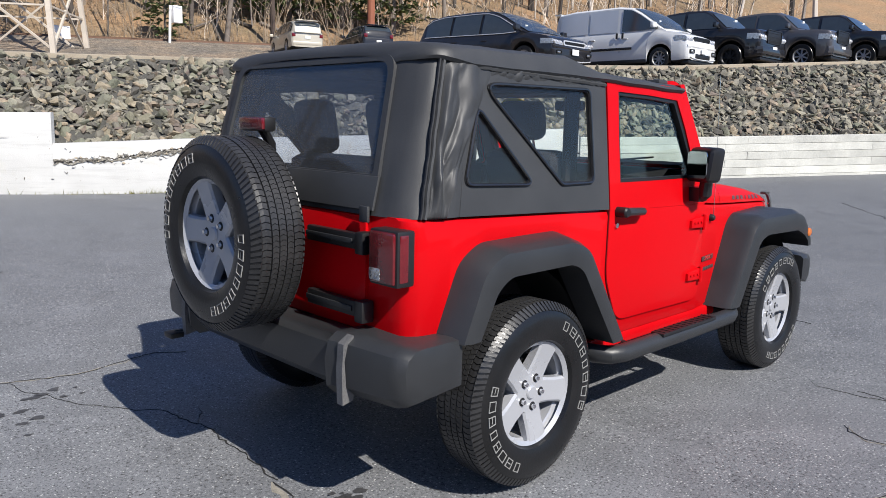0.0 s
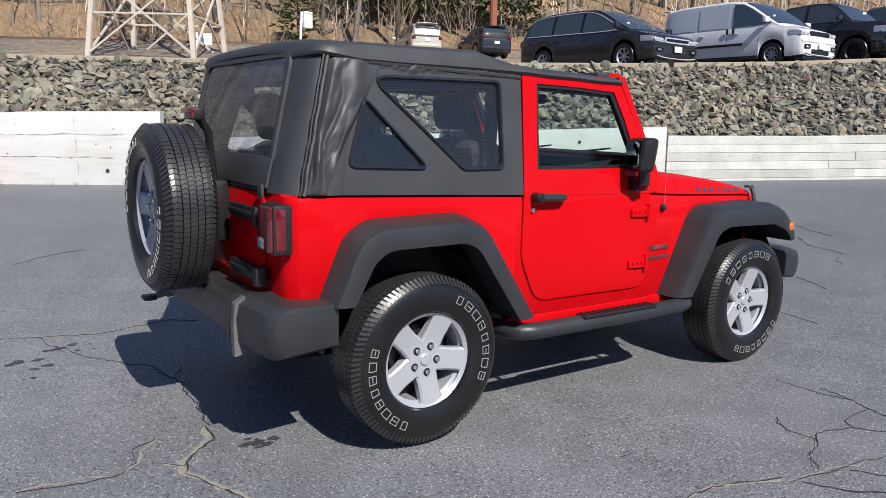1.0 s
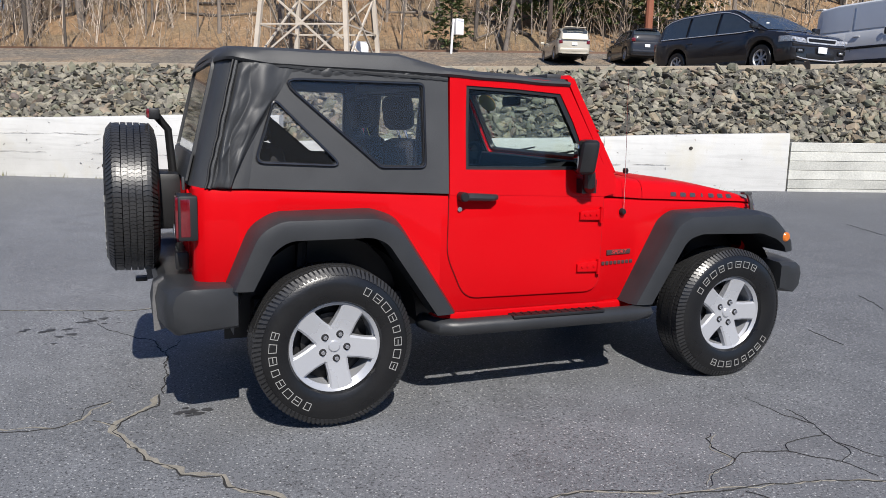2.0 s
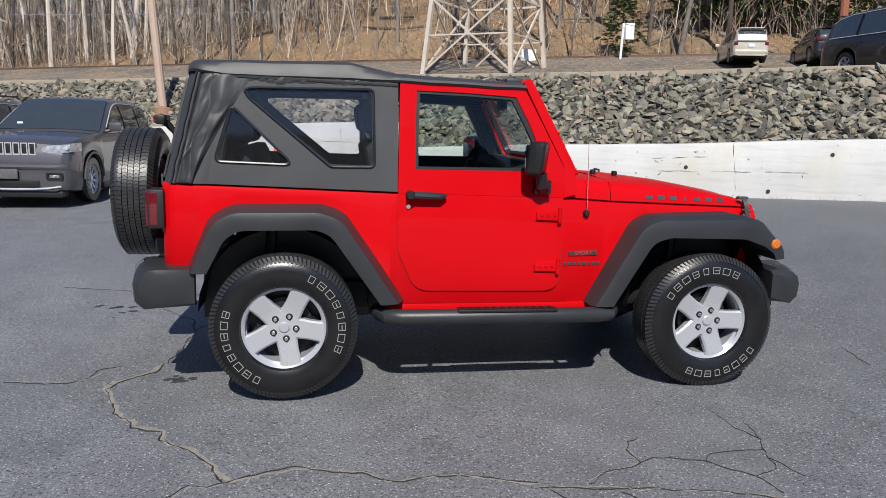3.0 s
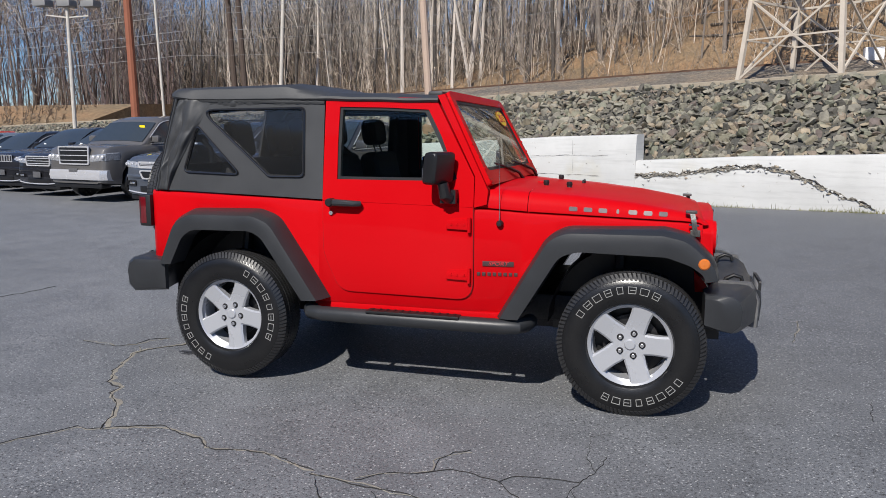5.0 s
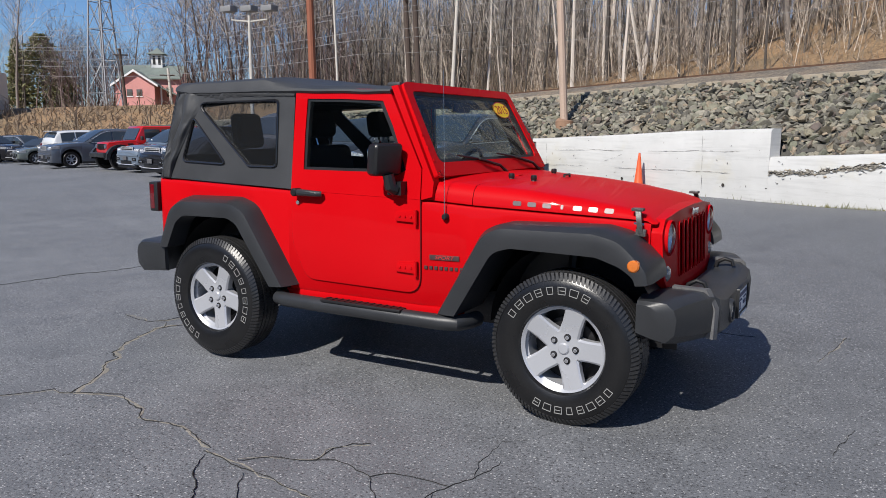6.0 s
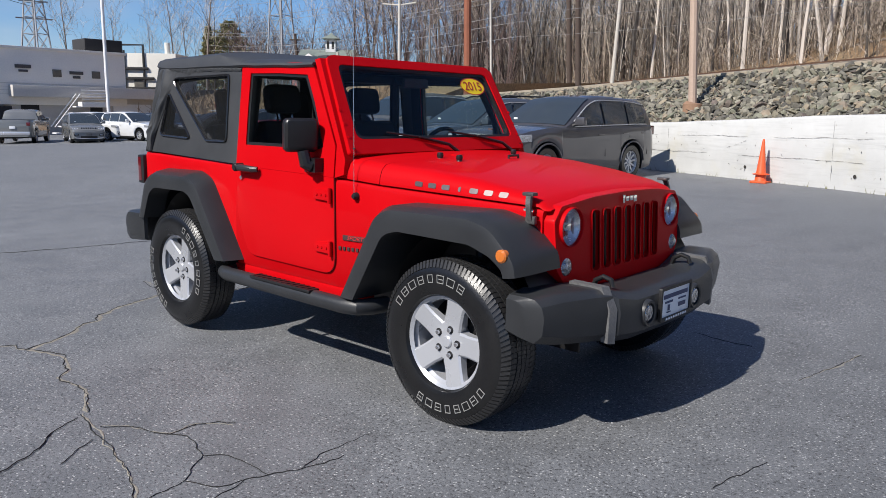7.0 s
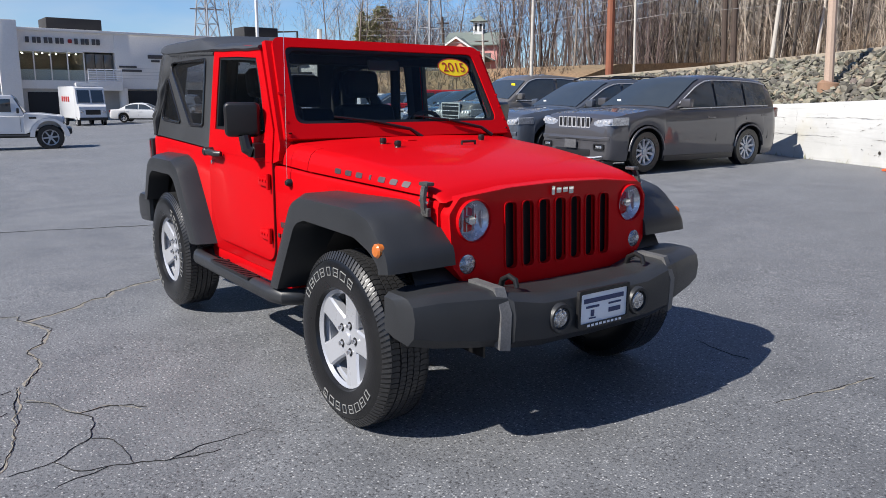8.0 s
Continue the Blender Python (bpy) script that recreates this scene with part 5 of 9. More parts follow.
for zc in (1.055, 0.795):
    h = part("tailgate_hinge", B((-1.872, -0.40, zc), (0.032, 0.36, 0.062), 0.008), TRIM_DARK, gate, "long black tailgate hinge")
    part("hinge_knuckle", B((-1.882, -0.585, zc), (0.06, 0.05, 0.085), 0.010), TRIM_DARK, h)
    part("hinge_groove", B((-1.890, -0.37, zc), (0.008, 0.30, 0.02), 0.003), BLACK_PLASTIC, h)
carrier = part("spare_carrier", B((-1.92, 0.02, 1.03), (0.16, 0.30, 0.30), 0.04), TRIM_DARK, gate, "black spare wheel carrier")
part("brake_light_stalk", tube([(-1.88, 0.02, 1.15), (-1.90, 0.02, 1.40), (-1.955, 0.0, 1.468)], [0.022, 0.02, 0.022], 10), TRIM_DARK, carrier)
bl = part("brake_light_housing", B((-1.97, 0.0, 1.480), (0.055, 0.185, 0.058), 0.012), TRIM_DARK, carrier)
part("brake_lens", B((-1.994, 0.0, 1.482), (0.03, 0.178, 0.048), 0.008), RED_LENS, bl, "red centre brake lamp")


# wheels
def wheel_tyre(W=0.245):
    h = W / 2
    prof = [(0.222, -h + 0.03), (0.232, -h + 0.008), (0.262, -h - 0.004), (0.315, -h - 0.006), (0.350, -h + 0.004), (0.376, -h + 0.02), (0.388, -h + 0.036)]
    top = []
    for k in range(5):
        a, b = -h + 0.036 + k * (W - 0.072) / 5, -h + 0.036 + (k + 1) * (W - 0.072) / 5
        top += [(0.386, a + 0.006), (0.386, b - 0.006), (0.378, b - 0.003), (0.378, b + 0.003)] if k < 4 else [(0.386, a + 0.006), (0.386, b)]
    prof += top + [(r, -y) for r, y in reversed(prof)]
    return lathe(prof, 64)


def tyre_tread(R=0.397, W=0.245):
    """The small lugs of the tread and shoulder."""
    h = W / 2
    bm = bmesh.new()
    verts, faces = [], []
    n = 104
    for row, (a, b, count) in enumerate(((-0.0900, -0.0500, 96), (-0.0450, -0.0185, 116), (-0.0140, 0.0140, 124), (0.0185, 0.0450, 116), (0.0500, 0.0900, 96))):
        kink = 0.013 if row in (0, 4) else 0.016
        for i in range(count):
            t0 = math.tau * (i + 0.31 * row) / count
            t1 = t0 + math.tau / count * (0.84 if row in (0, 4) else 0.88)
            m_ = (a + b) / 2
            base = len(verts)
            for r in (0.380, R - (0.0070 if row in (0, 4) else 0.0050)):
                for tt, y in ((t0, a), (t1, a), (t1 + kink, m_), (t1, b), (t0, b), (t0 + kink, m_)):
                    rr = r - (0.003 if row == 0 and y == a or row == 4 and y == b else 0.0)
                    verts.append((rr * math.cos(tt), y, rr * math.sin(tt)))
            q = base
            faces += [(q + 6, q + 7, q + 8, q + 11), (q + 11, q + 8, q + 9, q + 10)] + [(q + k, q + (k + 1) % 6, q + 6 + (k + 1) % 6, q + 6 + k) for k in range(6)]
    for sgn in (-1, 1):
        for i in range(n):
            t0 = math.tau * i / n
            t1 = t0 + math.tau / n * 0.62
            base = len(verts)
            for r, y in ((0.356, sgn * (h - 0.008)), (0.390, sgn * (h - 0.034))):
                for tt in (t0, t1):
                    for e in (0.0, 0.004):
                        tw_ = tt + (0.035 if r > 0.38 else 0.0)
                        verts.append(((r + e * 0.4) * math.cos(tw_), y + sgn * e, (r + e * 0.4) * math.sin(tw_)))
            q = base
            faces += [(q + 1, q + 3, q + 7, q + 5), (q, q + 1, q + 5, q + 4), (q + 2, q + 3, q + 7, q + 6), (q + 4, q + 5, q + 7, q + 6), (q, q + 1, q + 3, q + 2)]
    vs = [bm.verts.new(v) for v in verts]
    for f in faces:
        bm.faces.new([vs[i] for i in f])
    return bm


def arc_blocks(parent, r0, r1, mid, count, step, y):
    """Outlined letter blocks on the tyre's side."""
    for k in range(count):
        a = mid + (k - (count - 1) / 2) * step
        half = step * (0.30, 0.36, 0.33, 0.26)[k % 4]

        def ring(e, y_):
            return [((r0 + e if q in (0, 1) else r1 - e) * math.cos(a + (-1 if q in (0, 3) else 1) * (half - e / 0.3)), y_, (r0 + e if q in (0, 1) else r1 - e) * math.sin(a + (-1 if q in (0, 3) else 1) * (half - e / 0.3))) for q in range(4)]

        bm = bmesh.new()
        rows = [[bm.verts.new(p) for p in ring(e, yy)] for e, yy in ((0, y + 0.004), (0, y), (0.0030, y), (0.0030, y + 0.004))]
        for r in range(3):
            for i in range(4):
                bm.faces.new((rows[r][i], rows[r][(i + 1) % 4], rows[r + 1][(i + 1) % 4], rows[r + 1][i]))
        if k % 2 == 0:
            mid_r = (r0 + r1) / 2
            c = [bm.verts.new((rr * math.cos(a + da), y, rr * math.sin(a + da))) for rr, da in ((mid_r - 0.002, -half * 0.9), (mid_r + 0.002, -half * 0.9), (mid_r + 0.002, half * 0.5), (mid_r - 0.002, half * 0.5))]
            bm.faces.new(c)
        bmesh.ops.recalc_face_normals(bm, faces=bm.faces)
        part("raised_letter", bm, WHITE_LETTER, parent, "white outlined block on the tyre wall", False)


TREAD = []


def make_wheel(parent, m, letters=(28, 208), turn=0.0):
    """A wheel whose outer face looks to -y."""
    hub = part("wheel", lathe([(0.205, -0.085), (0.222, -0.098), (0.228, -0.092), (0.226, -0.07), (0.200, -0.055), (0.196, 0.05), (0.222, 0.09), (0.226, 0.098)], 48), ALLOY, parent, "five-spoke silver alloy wheel with an outline-lettered tyre")
    hub.matrix_local = m
    tyre = part("tyre", wheel_tyre(), RUBBER, hub, "black all-terrain tyre with outlined white lettering")
    if not TREAD:
        TREAD.append(part("tread", tyre_tread(), TREAD_RUBBER, tyre, "", False, "stuff"))
    else:
        tagged(new("tread", TREAD[0].data), kind="stuff").parent = tyre
    arc_blocks(tyre, 0.288, 0.326, radians(letters[0]), 8, radians(11.8), -0.1305)
    arc_blocks(tyre, 0.288, 0.326, radians(letters[1]), 8, radians(11.2), -0.1305)
    for k in range(5):
        a = turn + math.tau * k / 5 + radians(90)
        d, w = Vector((math.cos(a), 0, math.sin(a))), Vector((-math.sin(a), 0, math.cos(a)))
        rings = []
        for r, half, y, th in ((0.03, 0.050, -0.070, 0.05), (0.085, 0.056, -0.072, 0.05), (0.13, 0.053, -0.078, 0.045), (0.18, 0.055, -0.086, 0.04), (0.214, 0.062, -0.091, 0.04)):
            rings.append([tuple(d * r + w * s * half * q + Vector((0, y + yy, 0))) for s, q, yy in ((-1, 1, th), (-1, 1.0, 0.008), (-1, 0.82, 0), (1, 0.82, 0), (1, 1.0, 0.008), (1, 1, th))])
        part("spoke", loft(rings), ALLOY, hub)
        lug = lathe([(0.0, -0.088), (0.009, -0.088), (0.0105, -0.084), (0.0105, -0.06)], 8)
        la = a
        dish = lathe([(0.0, -0.0735), (0.015, -0.0735), (0.019, -0.0725)], 12)
        for b_ in (lug, dish):
            bmesh.ops.translate(b_, vec=(0.0635 * math.cos(la), 0, 0.0635 * math.sin(la)), verts=b_.verts)
        part("lug_nut", lug, CHROME, hub)
        part("lug_seat", dish, STEEL_DARK, hub)
    part("hub_face", lathe([(0.0, -0.0725), (0.03, -0.0725), (0.088, -0.0715), (0.095, -0.06), (0.095, 0.0)], 40), ALLOY, hub)
    part("centre_cap", lathe([(0.0, -0.082), (0.024, -0.081), (0.030, -0.076), (0.031, -0.06)], 24), ALLOY, hub)
    part("brake_disc", lathe([(0.0, -0.005), (0.15, -0.005), (0.15, 0.012), (0.0, 0.012)], 40), STEEL_DARK, hub)
    part("wheel_back", lathe([(0.0, 0.04), (0.198, 0.04)], 32), TRIM_DARK, hub)
    return hub


for xw in (-1.212, 1.212):
    make_wheel(jeep, pose(xw, -0.795, 0.397, 0, 26 if xw < 0 else 18, 0), (46, 229) if xw < 0 else (125, 305))
    make_wheel(jeep, pose(xw, 0.795, 0.397, 0, 40, 180))
make_wheel(carrier, pose(-2.09, 0.025, 1.04, 0, 55, -90), (200, 20))

# badges on the side, antenna, fuel door
for mk in (lambda b: b, flip):
    bd = B((0, 0, 0), (0.178, 0.006, 0.028), 0.002)
    bmesh.ops.rotate(bd, cent=(0, 0, 0), matrix=Matrix.Rotation(0.138, 3, "Z"), verts=bd.verts)
    bmesh.ops.translate(bd, vec=(0.465, -0.7765, 0.782), verts=bd.verts)
    part("trim_badge", mk(bd), LETTER_DARK, jeep, "narrow dark trim badge")
    for k in range(8):
        part("badge_letter", mk(B((0.355 + 0.030 * k, -0.7915 + 0.0045 * k, 0.722), (0.020, 0.006, 0.020), 0.002)), LETTER_DARK, jeep, "plain block in place of a raised letter")
words("trim_word", "SPORT", 0.030, Matrix.Translation((0.465, -0.7805, 0.782)) @ Matrix.Rotation(0.138, 4, "Z") @ Matrix.Rotation(radians(90), 4, "X"), mat("badge_red", (0.55, 0.03, 0.03), 0.35, vary=0.05, bump=0.0), jeep, "small red letters SPORT", 0.001, 0.25, 1.25)
ant = part("antenna", tube([(0.472, -0.79, 1.03), (0.470, -0.788, 1.2), (0.455, -0.775, 1.80)], [0.0024, 0.0016, 0.0010], 6), CHROME, jeep, "thin steel whip antenna")
ab = lathe([(0.0, -0.800), (0.012, -0.799), (0.019, -0.788), (0.021, -0.765)], 18)
bmesh.ops.translate(ab, vec=(0.472, 0, 1.012), verts=ab.verts)
part("antenna_base", ab, TRIM_DARK, ant)

# soft top
TOPX = [(-1.722, 1.750), (-1.715, 1.766), (-1.698, 1.781), (-1.66, 1.793), (-1.25, 1.80), (-0.86, 1.806), (-0.60, 1.752), (-0.2, 1.738), (0.10, 1.728)]


def roof_ring(x, z, drop):
    w = (0.80 - 0.107 * (z - 1.12) + 0.024) * curve_at([(-1.722, 0.70), (-1.715, 0.78), (-1.7055, 0.85), (-1.695, 0.917), (-1.67, 0.967), (-1.63, 0.998), (-1.58, 1.008), (-1.45, 1.0)], x)
    r = [(x, -w - 0.004, z - drop), (x, -w + 0.004, z - drop * 0.6), (x, -w + 0.020, z - 0.016), (x, -w + 0.06, z), (x, -w * 0.7, z + 0.014), (x, -w * 0.35, z + 0.02), (x, 0, z + 0.021)]
    r = r + [(a, -b, c) for a, b, c in reversed(r[:-1])]
    return r + [(a, b * 0.985, c - 0.012) for a, b, c in reversed(r)]


rxs = sorted(set([-1.65 + 0.05 * i for i in range(36)] + [-1.722, -1.715, -1.7055, -1.695, -1.67, -1.63, -0.86, -0.60]))
top_bm = loft([roof_ring(x, curve_at(TOPX, x) + 0.004 * noise.noise(Vector((x * 6, 0, 0))), curve_at([(-1.722, 0.022), (-1.70, 0.038), (-1.63, 0.054), (-1.48, 0.075), (-0.86, 0.085), (-0.60, 0.035), (0.1, 0.03)], x)) for x in rxs])
soft_top = part("soft_top", top_bm, CANVAS, jeep, "black fabric soft top with vinyl windows")

BIG = rounded([(-1.445, 1.655), (-0.742, 1.662), (-0.735, 1.258), (-0.965, 1.258)], [0.035, 0.03, 0.03, 0.05], 5)
TRI = rounded([(-1.475, 1.560), (-1.165, 1.262), (-1.562, 1.275)], [0.02, 0.02, 0.03], 5)
QUARTER = [(-1.60, 1.155), (-1.1, 1.140), (-0.606, 1.124), (-0.606, 1.42), (-0.606, 1.722), (-1.0, 1.745), (-1.42, 1.745), (-1.47, 1.66), (-1.56, 1.40)]


for mk in (lambda b: b, flip):
    q = part("quarter_panel", mk(lean(fill_holes(QUARTER, [BIG, TRI], -0.803, -0.790))), CANVAS, soft_top)
    for loop in (BIG, TRI):
        w = part("vinyl_window", mk(lean(prism(loop, -0.797, -0.794))), VINYL, soft_top, "smoky clear vinyl window")
        w.visible_shadow = False
        part("window_binding", mk(lean(frame_ring(grow(loop, 0.014), grow(loop, -0.008), -0.807, -0.790))), TRIM_DARK, w)
        ring_ = grow(loop, 0.004)
        part("window_piping", mk(lean(tube([(a_, -0.809, b_) for a_, b_ in ring_ + ring_[:1]], 0.0065, 6))), PIPING, w, "glossy black piping")
    part("roof_gap", mk(lean(prism([(-1.50, 1.722), (-0.606, 1.712), (-0.606, 1.735), (-1.50, 1.765)], -0.795, -0.785))), TRIM_DARK, soft_top)


def corner_plan():
    """Half plan of the back corner at the belt, a smooth curve from the side to the window."""
    pts = [Vector(p) for p in ((-1.54, -0.790), (-1.58, -0.795), (-1.64, -0.801), (-1.70, -0.799), (-1.752, -0.787), (-1.795, -0.762), (-1.823, -0.724), (-1.838, -0.675), (-1.846, -0.62), (-1.850, -0.575), (-1.853, -0.53))]
    out = []
    for a, b, c, d in zip(pts, pts[1:], pts[2:], pts[3:]):
        for k in range(10):
            u = k / 10
            out.append(0.5 * (2 * b + (c - a) * u + (2 * a - 5 * b + 4 * c - d) * u ** 2 + (3 * b - a - 3 * c + d) * u ** 3))
    return out + [pts[-2]]


def corner_at(x, u):
    """A point of that curve for a belt position, carried up by a share of the height."""
    plan = corner_plan()
    p = min(plan, key=lambda q: abs(q.x - x)) if x < -1.58 else Vector((x, -0.795))
    return Vector((x + 0.145 * u, p.y * (1 - 0.082 * u), 1.155 + 0.61 * u))


def rear_curtain():
    """Fabric that wraps round the back corners, with folds; leaves the window out."""
    right = corner_plan()
    back = [Vector((-1.852, -0.575 + 1.15 * k / 10)) for k in range(1, 10)]
    left = [Vector((p.x, -p.y)) for p in reversed(right)]
    cols = right + back + left
    zs = [1.155, 1.178, 1.20, 1.225, 1.25, 1.275, 1.30, 1.33, 1.36, 1.39, 1.42, 1.45, 1.48, 1.51, 1.54, 1.57, 1.60, 1.63, 1.66, 1.68, 1.70, 1.725, 1.745, 1.758, 1.772]
    arc = [0.0]
    for a, b in zip(right, right[1:]):
        arc.append(arc[-1] + (b - a).length)
    creases = [(0.30, 0.20, 0.012, 0.045), (0.37, 0.30, -0.009, 0.035)]
    nr, nb = len(right), len(back)
    bm = bmesh.new()
    grid = []
    for i, p in enumerate(cols):
        col = []
        for z in zs:
            u = (z - 1.155) / 0.61
            e = min(i, len(cols) - 1 - i)
            fold = 0.0
            if e < len(right):
                for lo_, hi_, amp, wd in creases:
                    c_ = lerp(lo_, hi_, u ** 1.4) + 0.006 * noise.noise(Vector((z * 4, lo_ * 40, 0.3 if p.y < 0 else 5.0)))
                    fold += 0.75 * amp * (0.55 + 0.45 * math.sin(7 * u + lo_ * 50)) * math.exp(-((arc[e] - c_) / wd) ** 2)
                fold *= min(1.0, max(0, e - 4) / 6) * min(1.0, 0.35 + u * 6, 0.2 + (1 - u) * 8) * (0.8 + 0.5 * noise.noise(Vector((z * 9, p.x * 9, 2.0))))
                fold += 0.005 * noise.noise(Vector((p.x * 12, z * 7.0, 7.0))) * min(1.0, max(0, e - 8) / 6)
            x = p.x + 0.145 * u
            y = p.y * (1 - 0.082 * u)
            tuck = max(0.0, z - 1.742)
            x, y = x + tuck * 1.3, y * (1 - 1.1 * tuck)
            d = Vector((min(0, p.x + 1.6) * 2, p.y)).normalized()
            col.append(bm.verts.new((x + d.x * fold, y + d.y * fold, z)))
        grid.append(col)
    for i in range(len(cols) - 1):
        for j in range(len(zs) - 1):
            if nr - 1 <= i < nr + nb and 6 <= j < 21:
                continue
            bm.faces.new((grid[i][j], grid[i + 1][j], grid[i + 1][j + 1], grid[i][j + 1]))
    bmesh.ops.recalc_face_normals(bm, faces=bm.faces)
    out = bmesh.ops.solidify(bm, geom=bm.faces[:], thickness=0.008)
    return bm


def fold_patch(rows, cols, place):
    bm = bmesh.new()
    grid = [[bm.verts.new(place(i / rows, j / cols)) for j in range(cols + 1)] for i in range(rows + 1)]
    for i in range(rows):
        for j in range(cols):
            bm.faces.new((grid[i][j], grid[i][j + 1], grid[i + 1][j + 1], grid[i + 1][j]))
    bmesh.ops.recalc_face_normals(bm, faces=bm.faces)
    if sum(f.normal.y for f in bm.faces) > 0:
        bmesh.ops.reverse_faces(bm, faces=bm.faces)
    bmesh.ops.solidify(bm, geom=bm.faces[:], thickness=0.004)
    return bm


def corner_folds():
    """Slack cloth that drapes from the roof corner down to the belt in long uneven folds."""
    def place(u, v):
        front = -1.675 + 0.185 * u ** 1.4
        x = lerp(front, -1.762, v)
        base = corner_at(x, u * 0.945)
        sway = 0.55 * noise.noise(Vector((u * 2.4, 1.7, 0))) + 0.45 * noise.noise(Vector((u * 3.5, v * 2.5, 3)))
        slant = 0.006 * max(0.0, math.sin(9.0 * u + 7.0 * v + 3.0 * noise.noise(Vector((u * 3, v * 3, 11))))) ** 3
        ridge = abs(math.sin(math.pi * (1.7 * v ** 1.2 + 0.9 * sway + 0.3 - 0.3 * u))) ** 0.9
        depth = (0.009 + 0.018 * abs(noise.noise(Vector((u * 3.2, v * 3.0, 8))))) * (0.35 + 1.1 * math.sin(math.pi * min(1, u * 0.9 + 0.1)) ** 0.5)
        edge = min(1.0, v / 0.12, (1 - v) / 0.10, 0.3 + u / 0.05, (1 - u) / 0.03 + 0.3)
        out = 0.003 + edge * (0.004 + ridge * depth + slant)
        return (base.x - 0.35 * out * v, base.y - out, base.z)
    return fold_patch(56, 44, place)


def gathered_edge():
    """Short slanting pleats where the side cloth is drawn up under the roof."""
    def place(u, v):
        x = lerp(-1.405, -0.615, v)
        low = 1.676 + 0.018 * noise.noise(Vector((v * 7, 0, 0)))
        z = lerp(low, 1.742, u)
        slant = v * 15 + (1 - u) * (1.4 - 1.2 * v) + 0.8 * noise.noise(Vector((v * 5, u, 2)))
        ridge = abs(math.sin(math.pi * slant)) ** 0.8
        amp = 0.011 * (0.35 + 0.9 * abs(noise.noise(Vector((v * 6, 4, 0))))) * (1.25 - 0.7 * v)
        edge = min(1.0, u / 0.35, v / 0.03, (1 - v) / 0.03)
        return (x, -0.800 - edge * (0.005 + ridge * amp), z)
    return fold_patch(8, 130, place)


part("rear_curtain", rear_curtain(), CANVAS, soft_top, "black fabric rear corners with soft folds", crease=1.5)
for mk in (lambda b: b, flip):
    zip_line = [corner_at(-1.768, u_) + Vector((0.006 * noise.noise(Vector((u_ * 9, 0, 0))) - 0.004, -0.010, 0)) for u_ in [0.945 * k / 20 for k in range(21)]]
    part("zip_flap", mk(tube(zip_line, [0.009 + 0.004 * noise.noise(Vector((k * 0.9, 1, 0))) for k in range(21)], 6)), CANVAS, soft_top, "black fabric flap over the corner zip")
    part("zip", mk(tube([(a_ - 0.016, b_ + 0.004, c_) for a_, b_, c_ in zip_line], 0.006, 6)), TRIM_DARK, soft_top)
    part("corner_folds", mk(corner_folds()), CANVAS, soft_top, "loose fabric folds beside the corner zip", crease=2.0)
    part("gathered_edge", mk(lean(gathered_edge())), CANVAS, soft_top, "fabric gathered in pleats below the roof edge", crease=2.0)
    hem = [(-1.50 + 0.0223 * k, -0.741 - 0.005 * noise.noise(Vector((k * 1.3, 0, 0))), 1.716 - 0.0006 * k + 0.003 * noise.noise(Vector((k * 1.1, 5, 0)))) for k in range(41)]
    part("gathered_hem", mk(tube(hem, [0.010 + 0.003 * noise.noise(Vector((k * 1.7, 9, 0))) for k in range(41)], 6)), CANVAS, soft_top, "gathered fabric hem below the roof edge")
rw = rounded([(-0.575, 1.295), (0.575, 1.295), (0.545, 1.740), (-0.545, 1.740)], [0.02, 0.02, 0.07, 0.07], 6)
rwo = [(a * 1.03, 1.52 + (b - 1.52) * 1.06) for a, b in rw]
rwi = [(a * 0.975, 1.52 + (b - 1.52) * 0.955) for a, b in rw]


def on_back(bm):
    for v in bm.verts:
        v.co.x += 0.145 * (v.co.z - 1.155) / 0.61
    return bm


w = part("rear_window", on_back(prism(rw, -1.853, -1.850, "x")), VINYL_DARK, soft_top, "dark tinted vinyl rear window")
w.visible_shadow = False
part("window_binding", on_back(frame_ring(rwo, rwi, -1.862, -1.846, "x")), CANVAS, w)
part("rear_flap", on_back(prism([(-0.60, 1.175), (0.60, 1.175), (0.60, 1.300), (-0.60, 1.300)], -1.866, -1.854, "x", 0.004)), CANVAS, soft_top)
part("rear_strap", B((-1.868, -0.565, 1.160), (0.012, 0.05, 0.06), 0.004), CANVAS, soft_top)
part("windshield_header", B((0.055, 0, 1.742), (0.09, 1.32, 0.03), 0.012), CANVAS, soft_top)

# interior
part("dashboard", loft([[(x, -0.66, z), (x, 0.66, z)] for x, z in ((0.40, 1.24), (0.30, 1.285), (0.16, 1.285), (0.10, 1.24), (0.08, 1.05), (0.10, 0.80))], False, False), INTERIOR, jeep)
for y in (-0.36, 0.36):
    seat = part("front_seat", B((-0.42, y, 0.98), (0.50, 0.50, 0.20), 0.07), SEAT, jeep, "black cloth front seat with a headrest")
    bk = B((-0.65, y, 1.12), (0.14, 0.46, 0.54), 0.065, Matrix.Rotation(radians(-12), 3, "Y"), 3)
    part("backrest", bk, SEAT, seat)
    part("headrest", B((-0.735, y, 1.525), (0.12, 0.255, 0.19), 0.06, Matrix.Rotation(radians(-8), 3, "Y"), 3), SEAT, seat)
    for dy in (-0.06, 0.06):
        part("headrest_post", tube([(-0.69, y + dy, 1.36), (-0.725, y + dy, 1.46)], 0.007, 6), CHROME, seat)
part("rear_seat", B((-1.40, 0, 1.13), (0.14, 1.0, 0.44), 0.06, Matrix.Rotation(radians(-14), 3, "Y")), SEAT, jeep)
